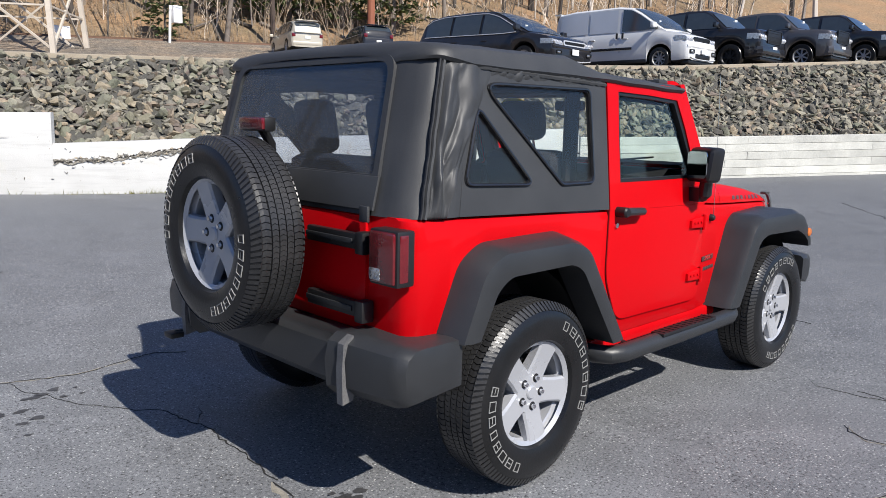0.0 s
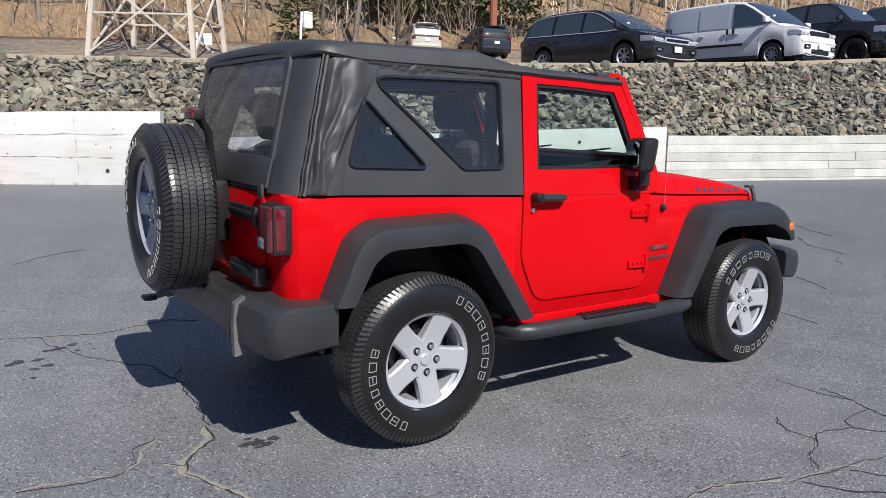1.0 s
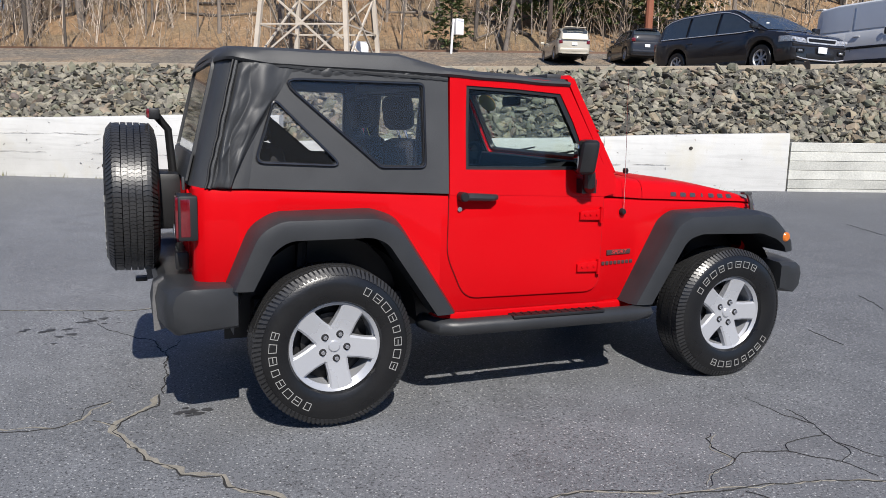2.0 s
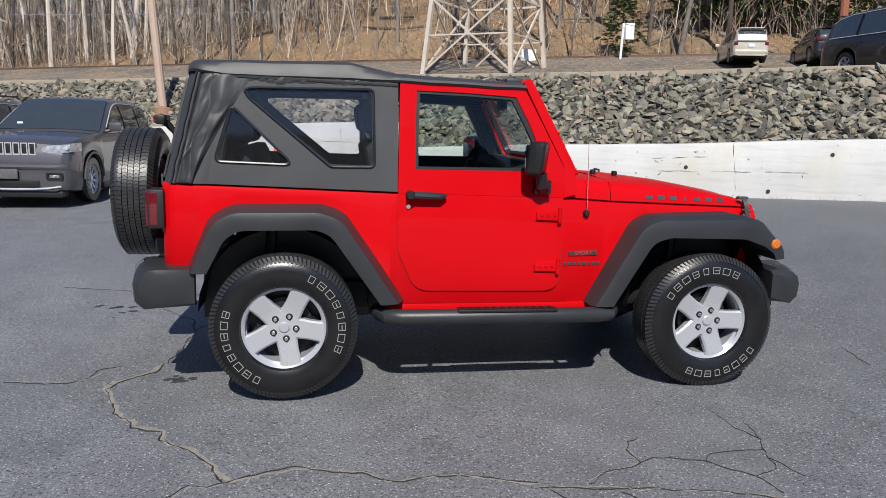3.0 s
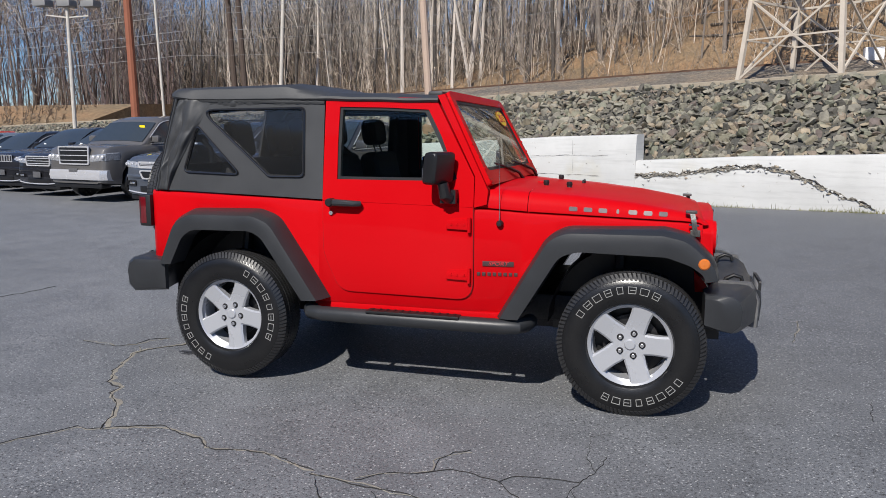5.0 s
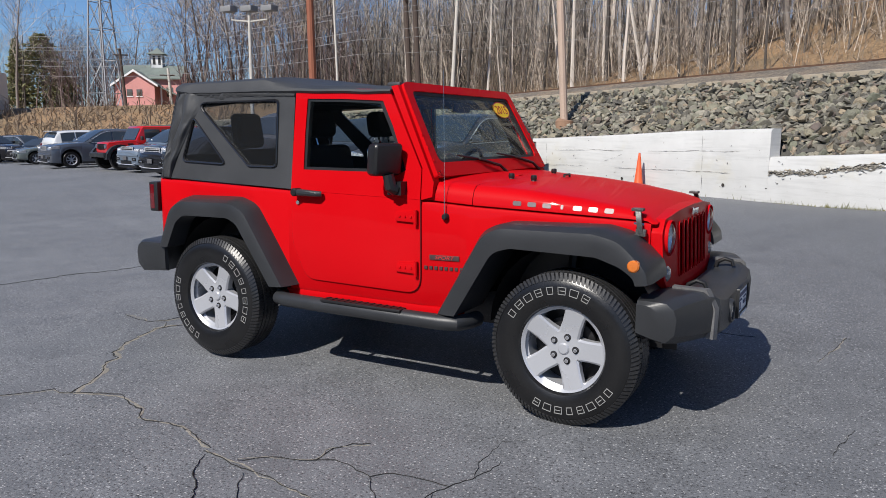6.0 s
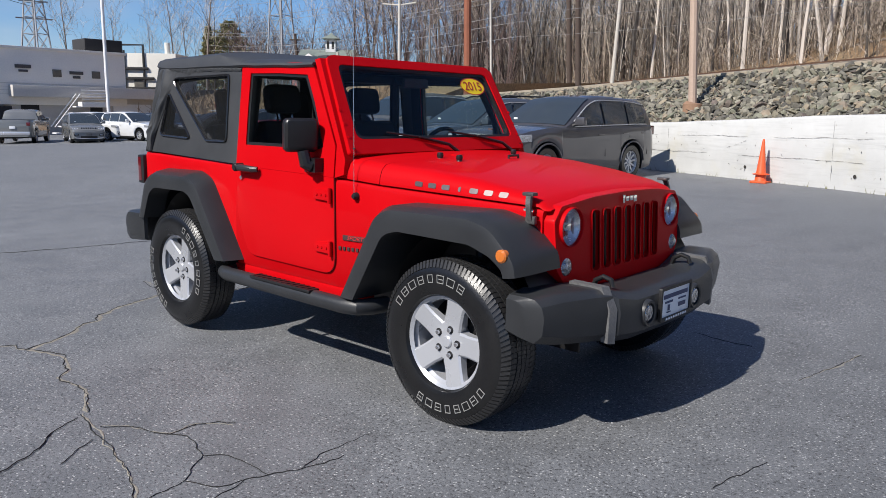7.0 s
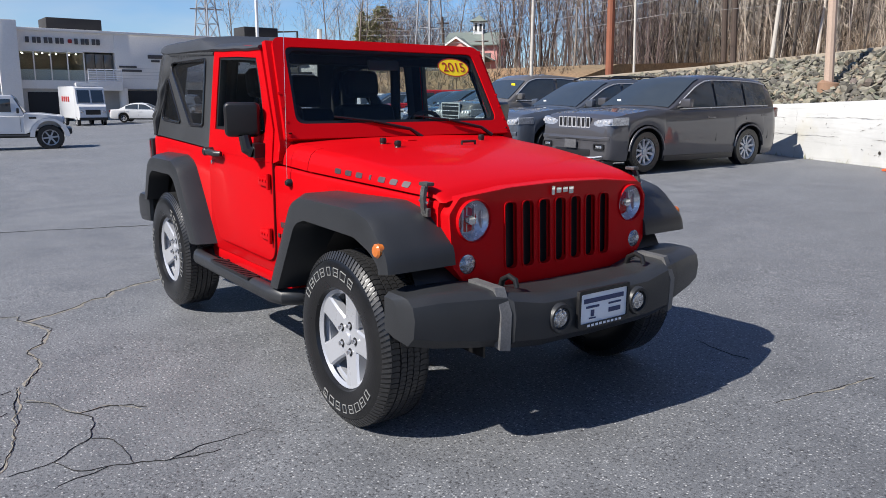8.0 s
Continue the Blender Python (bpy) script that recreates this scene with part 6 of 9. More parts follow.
for y in (-0.26, 0.29):
    part("rear_headrest", B((-1.48, y, 1.475), (0.10, 0.26, 0.25), 0.055, Matrix.Rotation(radians(-10), 3, "Y"), 3), SEAT, jeep)
sw = lathe([(0.165 + 0.014 * math.cos(a), 0.014 * math.sin(a)) for a in [math.tau * k / 8 for k in range(9)]], 28)
bmesh.ops.transform(sw, matrix=Matrix.Translation((0.0, 0.36, 1.20)) @ Matrix.Rotation(radians(-65), 4, "Y") @ Matrix.Rotation(radians(90), 4, "X"), verts=sw.verts)
wheel_s = part("steering_wheel", sw, INTERIOR, jeep)
part("steering_hub", B((0.01, 0.36, 1.20), (0.05, 0.13, 0.13), 0.03), INTERIOR, wheel_s)
part("steering_spoke", tube([(0.0, 0.20, 1.20), (0.0, 0.52, 1.20)], 0.014, 6), INTERIOR, wheel_s)
for y in (-0.60, 0.60):
    part("roll_bar", tube([(0.12, y * 1.02, 1.66), (-0.66, y, 1.685), (-1.25, y, 1.69), (-1.56, y * 1.05, 1.66), (-1.66, y * 1.1, 1.56), (-1.74, y * 1.16, 1.15)], 0.036, 10), INTERIOR, jeep, "padded black roll bar")
    part("roll_hoop_leg", tube([(-0.66, y, 1.685), (-0.72, y * 1.08, 1.10)], 0.036, 10), INTERIOR, jeep)
part("roll_hoop", tube([(-0.66, -0.6, 1.685), (-0.66, 0.6, 1.685)], 0.036, 10), INTERIOR, jeep)
part("sound_bar", B((-0.66, 0, 1.68), (0.16, 1.0, 0.06), 0.02), INTERIOR, jeep)
part("rear_view_mirror", B((0.14, 0.0, 1.625), (0.03, 0.21, 0.06), 0.015), INTERIOR, jeep)
for y in (-0.36, 0.36):
    part("sun_visor", B((0.08, y, 1.69), (0.10, 0.36, 0.02), 0.008), INTERIOR, jeep)
part("grab_handle", tube([(0.20, -0.25, 1.20), (0.17, -0.25, 1.255), (0.17, -0.50, 1.255), (0.20, -0.50, 1.20)], 0.013, 8), INTERIOR, jeep)


# ---------- stones, kerb, railway ----------
rng = random.Random(11)


def stone(seed, fine=2):
    """An angular broken stone about one metre across."""
    r = random.Random(seed)
    bm = bmesh.new()
    bmesh.ops.create_icosphere(bm, subdivisions=fine, radius=0.5)
    for v in bm.verts:
        v.co *= r.uniform(0.72, 1.15)
    for _ in range(7):
        d = Vector((r.uniform(-1, 1), r.uniform(-1, 1), r.uniform(-1, 1))).normalized()
        lim = r.uniform(0.18, 0.33)
        for v in bm.verts:
            over = v.co.dot(d) - lim
            if over > 0:
                v.co -= d * over
    me = bpy.data.meshes.new("stone")
    bm.to_mesh(me)
    bm.free()
    me.materials.append(ROCK)
    return me


STONES = [stone(k) for k in range(12)]
PLAIN = [stone(k + 30, 1) for k in range(8)]
bank_stones = thing("stone_bank", Matrix(), "bank of loose broken grey rip-rap stones above the wall", "stones")
spots = []
s = -46.0
while s < 34.0:
    for k in range(36):
        n = 0.42 + 2.40 * (k + rng.uniform(-0.5, 0.5)) / 36
        ss = s + rng.uniform(-0.12, 0.12)
        size = rng.choice((0.09, 0.10, 0.12, 0.13, 0.14, 0.16, 0.18, 0.21, 0.26)) * rng.uniform(0.85, 1.15)
        spots.append((ss, max(0.42, n), size))
    s += 0.135 if -12 < s < 27 else 0.27
for k in range(90):
    spots.append((rng.uniform(-0.5, 1.5), rng.uniform(0.40, 1.5), rng.uniform(0.14, 0.30)))
near, rest = [], []
for sp in spots:
    (near if -1.5 < sp[0] < 6.5 and sp[2] > 0.175 and len(near) < 290 else rest).append(sp)


def stone_pose(sp):
    ss, n, size = sp
    x, y = wall_xy(ss, n)
    z = upper_z(ss, n) + size * 0.16
    return Matrix.LocRotScale((x, y, z), Euler((rng.gauss(0, 0.65), rng.gauss(0, 0.65), rng.uniform(0, 6.28))), (size * rng.uniform(1.1, 1.7), size * rng.uniform(0.85, 1.2), size * rng.uniform(0.38, 0.75)))


vv, ff = [], []
base_data = [([tuple(v.co) for v in me.vertices], [tuple(p.vertices) for p in me.polygons]) for me in STONES + PLAIN]
for i, sp in enumerate(rest):
    m = stone_pose(sp)
    vs, fs = base_data[i % 12] if -6 < sp[0] < 13 and sp[2] > 0.14 else base_data[12 + i % 8]
    off = len(vv)
    vv += [tuple(m @ Vector(v)) for v in vs]
    ff += [tuple(q + off for q in f) for f in fs]
me = bpy.data.meshes.new("loose_stones")
me.from_pydata(vv, [], ff)
me.materials.append(ROCK)
tagged(new("loose_stones", me), "loose broken grey stones piled on the bank", "stones", kind="stuff")
for i, sp in enumerate(near):
    o = new("stone", STONES[i % 12])
    o.parent = bank_stones
    o.matrix_local = stone_pose(sp)

kerb = bmesh.new()
loft([[(*wall_xy(q, n), curb_z(q) + dz) for n, dz in ((2.78, -0.2), (2.78, 0.06), (2.81, 0.075), (3.02, 0.075), (3.05, 0.05), (3.05, -0.2))] for q in spaced([(-46, 40, 1.0)])], True, True, kerb)
tagged(part("kerb", kerb, CURB), "weathered tan concrete kerb along the top of the bank", "kerb", kind="structure")
railway = thing("railway", Matrix(), "rusty railway track on grey ballast", "railway", kind="structure")
for dn in (-0.74, 0.74):
    bm = loft([[(*wall_xy(q, rail_n(q) + dn + a), rail_z(q) + b) for a, b in ((-0.06, -0.20), (-0.06, -0.12), (-0.035, -0.04), (-0.035, 0.02), (0.035, 0.02), (0.035, -0.04), (0.06, -0.12), (0.06, -0.20))] for q in spaced([(-240, 140, 4)])])
    part("rail", bm, RAIL, railway)
vv, ff = [], []
for k in range(560):
    q = -180 + 0.6 * k
    off = len(vv)
    for a in (-0.12, 0.12):
        for n in (-1.3, 1.3):
            for z in (-0.32, -0.15):
                vv.append((*wall_xy(q + a, rail_n(q) + n), rail_z(q) + z))
    ff += [tuple(off + i for i in f) for f in ((0, 1, 3, 2), (4, 6, 7, 5), (0, 4, 5, 1), (2, 3, 7, 6), (1, 5, 7, 3))]
me = bpy.data.meshes.new("sleepers")
me.from_pydata(vv, [], ff)
me.materials.append(TIE)
tagged(new("sleepers", me), "dark timber sleepers", kind="stuff").parent = railway


# ---------- lattice tower, poles, wires ----------
def land_z(x, y):
    d = Vector((x, y)) - P0
    s_, n_ = d.dot(ES), d.dot(EN)
    return upper_z(s_, n_) if n_ > 0.3 else lot_z(x, y)


def bar(bm, a, b, w):
    tube([a, b], w, 4, bm)


def lattice_tower(name, m, half, height, shrink, material, label, w, levels):
    root = thing(name, m, label, "tower")
    def corner(k, z):
        h = half * (1 - shrink * z / height)
        return Vector(((-1 if k in (0, 3) else 1) * h, (-1 if k < 2 else 1) * h, z))
    for k in range(4):
        bm = bmesh.new()
        bar(bm, corner(k, -0.6), corner(k, height), w)
        part("leg", bm, material, root)
    zs = levels
    for i, (z0, z1) in enumerate(zip(zs, zs[1:])):
        for k in range(4):
            j = (k + 1) % 4
            bm = bmesh.new()
            bar(bm, corner(k, z0), corner(j, z1), w * 0.42)
            bar(bm, corner(j, z0), corner(k, z1), w * 0.42)
            part("cross_brace", bm, material, root)
            bm = bmesh.new()
            bar(bm, corner(k, z1), corner(j, z1), w * 0.5)
            part("girt", bm, material, root)
            if i == 0:
                bm = bmesh.new()
                mid = (z0 + z1) * 0.5
                bar(bm, corner(k, mid), corner(j, mid), w * 0.35)
                part("girt", bm, material, root)
    return root


lattice_tower("lattice_tower", Matrix.Translation((8.43, 40.3, 4.55)) @ Matrix.Rotation(radians(-36), 4, "Z"), 2.72, 27.0, 0.80, TOWER, "tall weathered beige steel lattice pylon standing on gravel", 0.165, [0.0, 4.1, 7.4, 10.4, 13.2, 16, 18.6, 21, 23.4])
lattice_tower("lattice_tower", Matrix.Translation((-101.5, 72.6, 1.0)) @ Matrix.Rotation(radians(12), 4, "Z"), 1.95, 40.0, 0.92, mat("grey_steel", (0.30, 0.31, 0.33), 0.6, metal=0.3, vary=0.2, bump=0.0), "distant grey steel lattice pylon", 0.14, [0, 6, 11, 15.5, 19.5, 23, 26, 29, 32, 34.5])
far_tower = lattice_tower("lattice_tower", Matrix.Translation((-146.6, 51.7, 2.0)) @ Matrix.Rotation(radians(30), 4, "Z"), 2.4, 26.0, 0.80, MATS["grey_steel"], "distant grey steel pylon with cross arms", 0.15, [0, 5, 9, 12.5, 15.5, 18, 20.2, 22])
for z, r in ((15.2, 3.0), (18.2, 2.4)):
    bm = bmesh.new()
    bar(bm, (-r * 0.7, -r * 0.7, z), (r * 0.7, r * 0.7, z), 0.16)
    part("cross_arm", bm, MATS["grey_steel"], far_tower)


def pole(name, x, y, top, r, material, label, lean_to=(0, 0), z0=None, sides=10):
    z0 = land_z(x, y) - 0.3 if z0 is None else z0
    root = thing(name, pose(x, y, z0), label, "pole")
    part("shaft", tube([(0, 0, 0), (lean_to[0], lean_to[1], top - z0)], [r, r * 0.8], sides), material, root)
    return root


p_ = pole("utility_pole", -4.9, 15.0, 16.0, 0.105, POLE_TAN, "tan steel pole with a brown footing set in the stones", (-1.25, 0.95))
fb = bmesh.new()
tube([(0, 0, -0.1), (0, 0, 0.42), (0.01, 0, 0.46)], [0.27, 0.25, 0.18], 14, fb)
part("footing", fb, mat("brown_footing", (0.27, 0.16, 0.10), 0.85, vary=0.2, bump=0.2), p_)
pole("catenary_pole", -38.7, 45.8, 24.0, 0.32, POLE_RUST, "rust-red steel railway mast", (-0.5, 0))
for k, (x, y) in enumerate(((-43.4, 70.0), (-45.8, 71.9))):
    mast = pole("catenary_pole", x, y, 27.0, 0.32, POLE_DARK, "dark brown railway mast with a signal arm", (-1.2, 0))
    for z in (12.0, 17.5):
        part("arm", tube([(-0.6, 0, z), (1.2, -2.8, z + 0.2)], 0.09, 6), POLE_DARK, mast)
pole("utility_pole", -40.1, 71.5, 16.5, 0.23, POLE_GREY, "weathered pale leaning wooden pole", (0.7, 0))
pole("utility_pole", -35.5, 45.0, 15.0, 0.10, POLE_GREY, "thin pale wooden pole", (-0.5, 0))
pole("catenary_pole", 31.2, 40.2, 26.0, 0.28, POLE_RUST, "rust-red steel railway mast")
pole("catenary_pole", 25.6, 43.9, 26.0, 0.17, POLE_DARK, "slim dark red railway mast")
for (x, y, h, r) in ((-88.0, 66.0, 12.5, 0.22), (-79.0, 66.0, 9.5, 0.20)):
    up_ = pole("utility_pole", x, y, h, r, POLE_DARK if r > 0.21 else POLE_GREY, "wooden utility pole with a cross arm", (-1.0 if r > 0.21 else -0.6, 0))
    part("cross_arm", tube([(-1.5, -0.6, h - land_z(x, y) - 0.6), (-0.2, 0.7, h - land_z(x, y) - 0.6)], 0.09, 6), POLE_DARK, up_)
FLOOD_Z = 7.6 - land_z(-26.8, 26.2) + 0.3
flood = pole("flood_light_pole", -26.8, 26.2, 7.6, 0.10, POLE_GREY, "grey lamp post with three box floodlights")
for dx, dy in ((-0.9, -0.35), (0, 0), (0.9, 0.35)):
    part("lamp_arm", tube([(0, 0, FLOOD_Z - 0.5), (dx, dy, FLOOD_Z - 0.4), (dx, dy, FLOOD_Z - 0.05)], 0.04, 6), POLE_GREY, flood)
    part("lamp_head", B((dx * 1.15, dy * 1.15, FLOOD_Z + 0.15), (0.75, 0.55, 0.30), 0.05), mat("floodlight_grey", (0.20, 0.20, 0.20), 0.6, vary=0.1, bump=0.0), flood)
pole("lamp_post", -51.0, 21.1, 17.0, 0.13, mat("white_paint", (0.78, 0.78, 0.78), 0.5, vary=0.05, bump=0.0), "tall white lamp post in the car lot")

# relay box on a post beside the track
rb = thing("signal_box", pose(17.65, 42.7, 5.65), "white steel signal cabinet on a white post beside the track", "signal box")
part("post", tube([(0, 0, 0), (0.12, 0, 2.55)], 0.08, 8), MATS["white_paint"], rb)
part("foot", tube([(0, 0, 0), (0, 0, 0.12)], [0.22, 0.10], 8), MATS["white_paint"], rb)
part("cabinet", B((0.46, -0.1, 2.05), (0.56, 0.38, 1.0), 0.03), MATS["white_paint"], rb)
rc = thing("relay_cabinet", pose(12.3, 45.4, 5.75), "white steel cabinet beside the track behind the pylon", "cabinet")
part("box", B((0, 0, 0.5), (1.0, 0.6, 0.75), 0.03), MATS["white_paint"], rc)

# overhead wires
wires = thing("overhead_wires", Matrix(), "overhead railway and power wires", "wires")


def wire(a, b, sag, r=0.018):
    a, b = Vector(a), Vector(b)
    part("wire", tube([a.lerp(b, k / 12) - Vector((0, 0, sag * 4 * (k / 12) * (1 - k / 12))) for k in range(13)], r, 4), WIRE if r < 0.04 else WIRE_DARK, wires)


for z in (8.9, 10.3, 11.1, 12.6, 13.1, 14.7, 15.5, 17.4):
    wire((-120, 70, z + 1.5), (-43, 58, z), 1.2, 0.03)
    wire((-43, 58, z), (23, 39, z + 1.5), 0.9 + 0.05 * z, 0.018)
wire((-146.5, 51.7, 20.5), (-60, -18, 27.0), 2.5, 0.05)
wire((-146.5, 51.7, 19.2), (-60, -18, 25.0), 2.5, 0.05)
wire((-101, 74, 30), (-60, -30, 34.0), 3.0, 0.05)

# traffic cone by the wall
cx, cy = wall_xy(-2.92, -0.22)
cone = thing("traffic_cone", pose(cx, cy, lot_z(cx, cy)) @ Matrix.Diagonal((0.86, 0.86, 1.0, 1.0)), "orange rubber traffic cone standing before the white wall", "cone")
cb = bmesh.new()
tube([(0, 0, 0.03), (0, 0, 0.04), (0, 0, 0.83), (0, 0, 0.86)], [0.135, 0.13, 0.028, 0.02], 24, cb)
part("cone_body", cb, CONE, cone)
part("cone_base", B((0, 0, 0.02), (0.37, 0.37, 0.04), 0.012), CONE, cone)
cb = bmesh.new()
tube([(0, 0, 0.16), (0, 0, 0.175), (0, 0, 0.19)], [0.175, 0.19, 0.135], 24, cb)
part("second_cone_rim", cb, CONE, cone)


# ---------- bare woods ----------
def bare_tree(seed, height, girth, spread=1.0, depth=3):
    """Segments of a leafless tree: (from, to, r0, r1, level)."""
    r = random.Random(seed)
    segs = []

    def grow_limb(p, d, length, rad, level):
        n = 6 if level == 0 else (3 if level < depth else 1)
        q = Vector(p)
        dirn = Vector(d)
        for i in range(n):
            nd = (dirn + Vector((r.uniform(-1, 1), r.uniform(-1, 1), r.uniform(-0.5, 0.8))) * (0.06 if level == 0 else 0.34)).normalized()
            e = q + nd * length / n
            r0, r1 = rad * (1 - 0.8 * i / n), rad * (1 - 0.8 * (i + 1) / n)
            segs.append((q, e, r0, r1, level))
            if level < depth and (level > 0 or i >= 2):
                for _ in range(r.choice((2, 3, 4)) if level == 0 else r.choice((1, 2, 2))):
                    ang = r.uniform(0, math.tau)
                    side = nd.orthogonal().normalized()
                    side.rotate(Matrix.Rotation(ang, 3, nd))
                    bd = (nd * r.uniform(0.5, 1.0) + side * r.uniform(0.45, 0.9) * spread + Vector((0, 0, 0.25))).normalized()
                    grow_limb(e, bd, length * (r.uniform(0.16, 0.38) if level == 0 else r.uniform(0.35, 0.6)), r1 * r.uniform(0.30, 0.5), level + 1)
            q, dirn = e, nd

    grow_limb((0, 0, -0.3), Vector((r.uniform(-0.05, 0.05), r.uniform(-0.05, 0.05), 1)).normalized(), height, girth, 0)
    return segs


def seg_mesh(name, segs, material, m=None, data=None):
    vv, ff = data or ([], [])
    ends = {}
    for a, b, r0, r1, lv in segs:
        k = 6 if lv == 0 else 3
        d = (b - a).normalized()
        u = d.orthogonal().normalized()
        w = d.cross(u)
        near = ends.get(id(a))
        rings = [near] if near is not None else []
        for p, rr in ((a, max(r0, 0.014 if lv else 0.03)), (b, max(r1, 0.011)))[len(rings):]:
            rings.append(len(vv))
            for i in range(k):
                t_ = math.tau * i / k
                c = p + (u * math.cos(t_) + w * math.sin(t_)) * rr
                vv.append(tuple(m @ c) if m else tuple(c))
        f0, f1 = rings
        ends[id(b)] = f1
        ff += [(f0 + i, f0 + (i + 1) % k, f1 + (i + 1) % k, f1 + i) for i in range(k)]
    if data:
        return
    me = bpy.data.meshes.new(name)
    me.from_pydata(vv, [], ff)
    me.materials.append(material)
    for p in me.polygons:
        p.use_smooth = True
    return me


KINDS = [bare_tree(100 + k, (15, 18, 13, 20, 11, 16, 9, 14)[k], (0.14, 0.19, 0.10, 0.24, 0.07, 0.15, 0.05, 0.08)[k], (0.8, 0.7, 0.9, 0.8, 0.7, 1.0, 0.8, 0.6)[k]) for k in range(8)]
FAR_KINDS = [[q for q in segs if q[4] < 3] for segs in KINDS]
protos = []
for k, segs in enumerate(KINDS):
    protos.append((seg_mesh("trunk", [q for q in segs if q[4] == 0], BARK), seg_mesh("crown", [q for q in segs if q[4] > 0], FINE_TWIG)))
trng = random.Random(5)
taken = []


def plant(k, s_, n_, scale, alone):
    x, y = wall_xy(s_, n_)
    m = Matrix.LocRotScale((x, y, upper_z(s_, n_)), Euler((trng.gauss(0, 0.04), trng.gauss(0, 0.04), trng.uniform(0, 6.28))), (scale,) * 3)
    if alone:
        t_ = thing("tree", m, "leafless grey-barked tree on the hillside above the track", "tree", "bare trees of the hillside")
        for nm, me in zip(("trunk", "crown"), protos[k]):
            o = new(nm, me)
            o.parent = t_
    return m


def tree_spot():
    while True:
        s_ = trng.uniform(-125, 60)
        n_ = 41 + 62 * trng.random() ** 1.1
        if all((s_ - a) ** 2 + (n_ - b) ** 2 > 1.6 for a, b in taken):
            taken.append((s_, n_))
            return s_, n_


wood = ([], [])
for i in range(1300):
    s_, n_ = tree_spot()
    if i >= 950:
        s_ = -45 - abs(s_) * 0.9
    if (s_ > -16 and n_ < 51 and trng.random() < 0.62) or (-34 < s_ <= -16 and n_ < 65 and trng.random() < 0.4):
        continue
    k = trng.choice((0, 1, 1, 2, 3, 3, 4, 5, 5, 6, 7))
    alone = -40 < s_ < 25 and n_ < 55
    m = plant(k, s_, n_, trng.uniform(0.8, 1.25), alone)
    if not alone:
        seg_mesh("woods", [q for q in KINDS[k] if q[4] < 2 or trng.random() < (0.20 if n_ < 60 else 0.04)], None, m, wood)
me = bpy.data.meshes.new("woods")
me.from_pydata(wood[0], [], wood[1])
me.materials.append(WOODS)
tagged(new("woods", me), "dense leafless woods behind the railway", "woods", kind="stuff")

# brush and saplings along the track and on the slope
vb = ([], [])
for i in range(5200):
    s_ = trng.uniform(-110, 55)
    n_ = 40.3 + 30 * trng.random() ** 2
    x, y = wall_xy(s_, n_)
    z = upper_z(s_, n_)
    h = trng.uniform(0.4, 1.3) if trng.random() < 0.8 else trng.uniform(1.5, 4.5)
    d = Vector((trng.uniform(-0.5, 0.5), trng.uniform(-0.5, 0.5), 1)).normalized()
    a = Vector((x, y, z - 0.05))
    b = a + d * h
    r_ = 0.012 + 0.006 * h
    segs = [(a, b, r_, 0.004, 1)]
    for _ in range(2):
        p = a.lerp(b, trng.uniform(0.3, 0.8))
        e = p + (d + Vector((trng.uniform(-1, 1), trng.uniform(-1, 1), 0.2))).normalized() * h * 0.4
        segs.append((p, e, r_ * 0.7, 0.004, 1))
    seg_mesh("brush", segs, None, None, vb)
me = bpy.data.meshes.new("brush")
me.from_pydata(vb[0], [], vb[1])
me.materials.append(mat("dry_stems", (0.29, 0.225, 0.16), 0.95, vary=0.3, scale=0.4, fine=9, bump=0.0))
tagged(new("brush", me), "dry brown brush and saplings on the slope", "brush", kind="stuff")

# thickets of fine stems and twigs between the trees
def thicket(p, h, r):
    """Segments of a many-twigged young tree."""
    segs = []
    d = Vector((r.gauss(0, 0.10), r.gauss(0, 0.10), 1)).normalized()
    q, rad = Vector(p), 0.012 + 0.006 * h
    for i in range(4):
        d = (d + Vector((r.gauss(0, 0.10), r.gauss(0, 0.10), 0))).normalized()
        e = q + d * h / 4
        segs.append((q, e, rad, rad * 0.72, 1))
        rad *= 0.72
        for _ in range(3 if i else 1):
            a = r.uniform(0, math.tau)
            u = (d * r.uniform(0.4, 1.1) + Vector((math.cos(a), math.sin(a), 0)) * r.uniform(0.5, 1.0)).normalized()
            b0 = q.lerp(e, r.random())
            ln = h * r.uniform(0.12, 0.26)
            b1 = b0 + u * ln
            segs.append((b0, b1, rad * 0.6, 0.010, 1))
            for _ in range(2):
                c0 = b0.lerp(b1, r.uniform(0.3, 1.0))
                v = (u + Vector((r.uniform(-1, 1), r.uniform(-1, 1), r.uniform(-0.2, 0.9)))).normalized()
                segs.append((c0, c0 + v * ln * r.uniform(0.4, 0.8), 0.011, 0.008, 1))
        q = e
    return segs


vs_ = ([], [])
for i in range(2750):
    s_ = trng.uniform(-130, 58)
    n_ = 41 + 44 * trng.random() ** 1.3
    if s_ > -24 and n_ < 56 and trng.random() < 0.68:
        continue
    if i >= 2500:
        s_, n_ = trng.uniform(-135, -42), 43 + 30 * trng.random()
    x, y = wall_xy(s_, n_)
    seg_mesh("thicket", thicket((x, y, upper_z(s_, n_) - 0.1), trng.uniform(3.0, 9.5) * (0.7 if n_ < 46 else 1.0) * (1.5 if i >= 2500 else 1.0), trng), None, None, vs_)
for i in range(900):
    s_, n_ = trng.uniform(-150, -72), 43 + 36 * trng.random()
    x, y = wall_xy(s_, n_)
    seg_mesh("thicket", thicket((x, y, upper_z(s_, n_) - 0.1), trng.uniform(9.0, 17.0), trng), None, None, vs_)
me = bpy.data.meshes.new("thicket")
me.from_pydata(vs_[0], [], vs_[1])
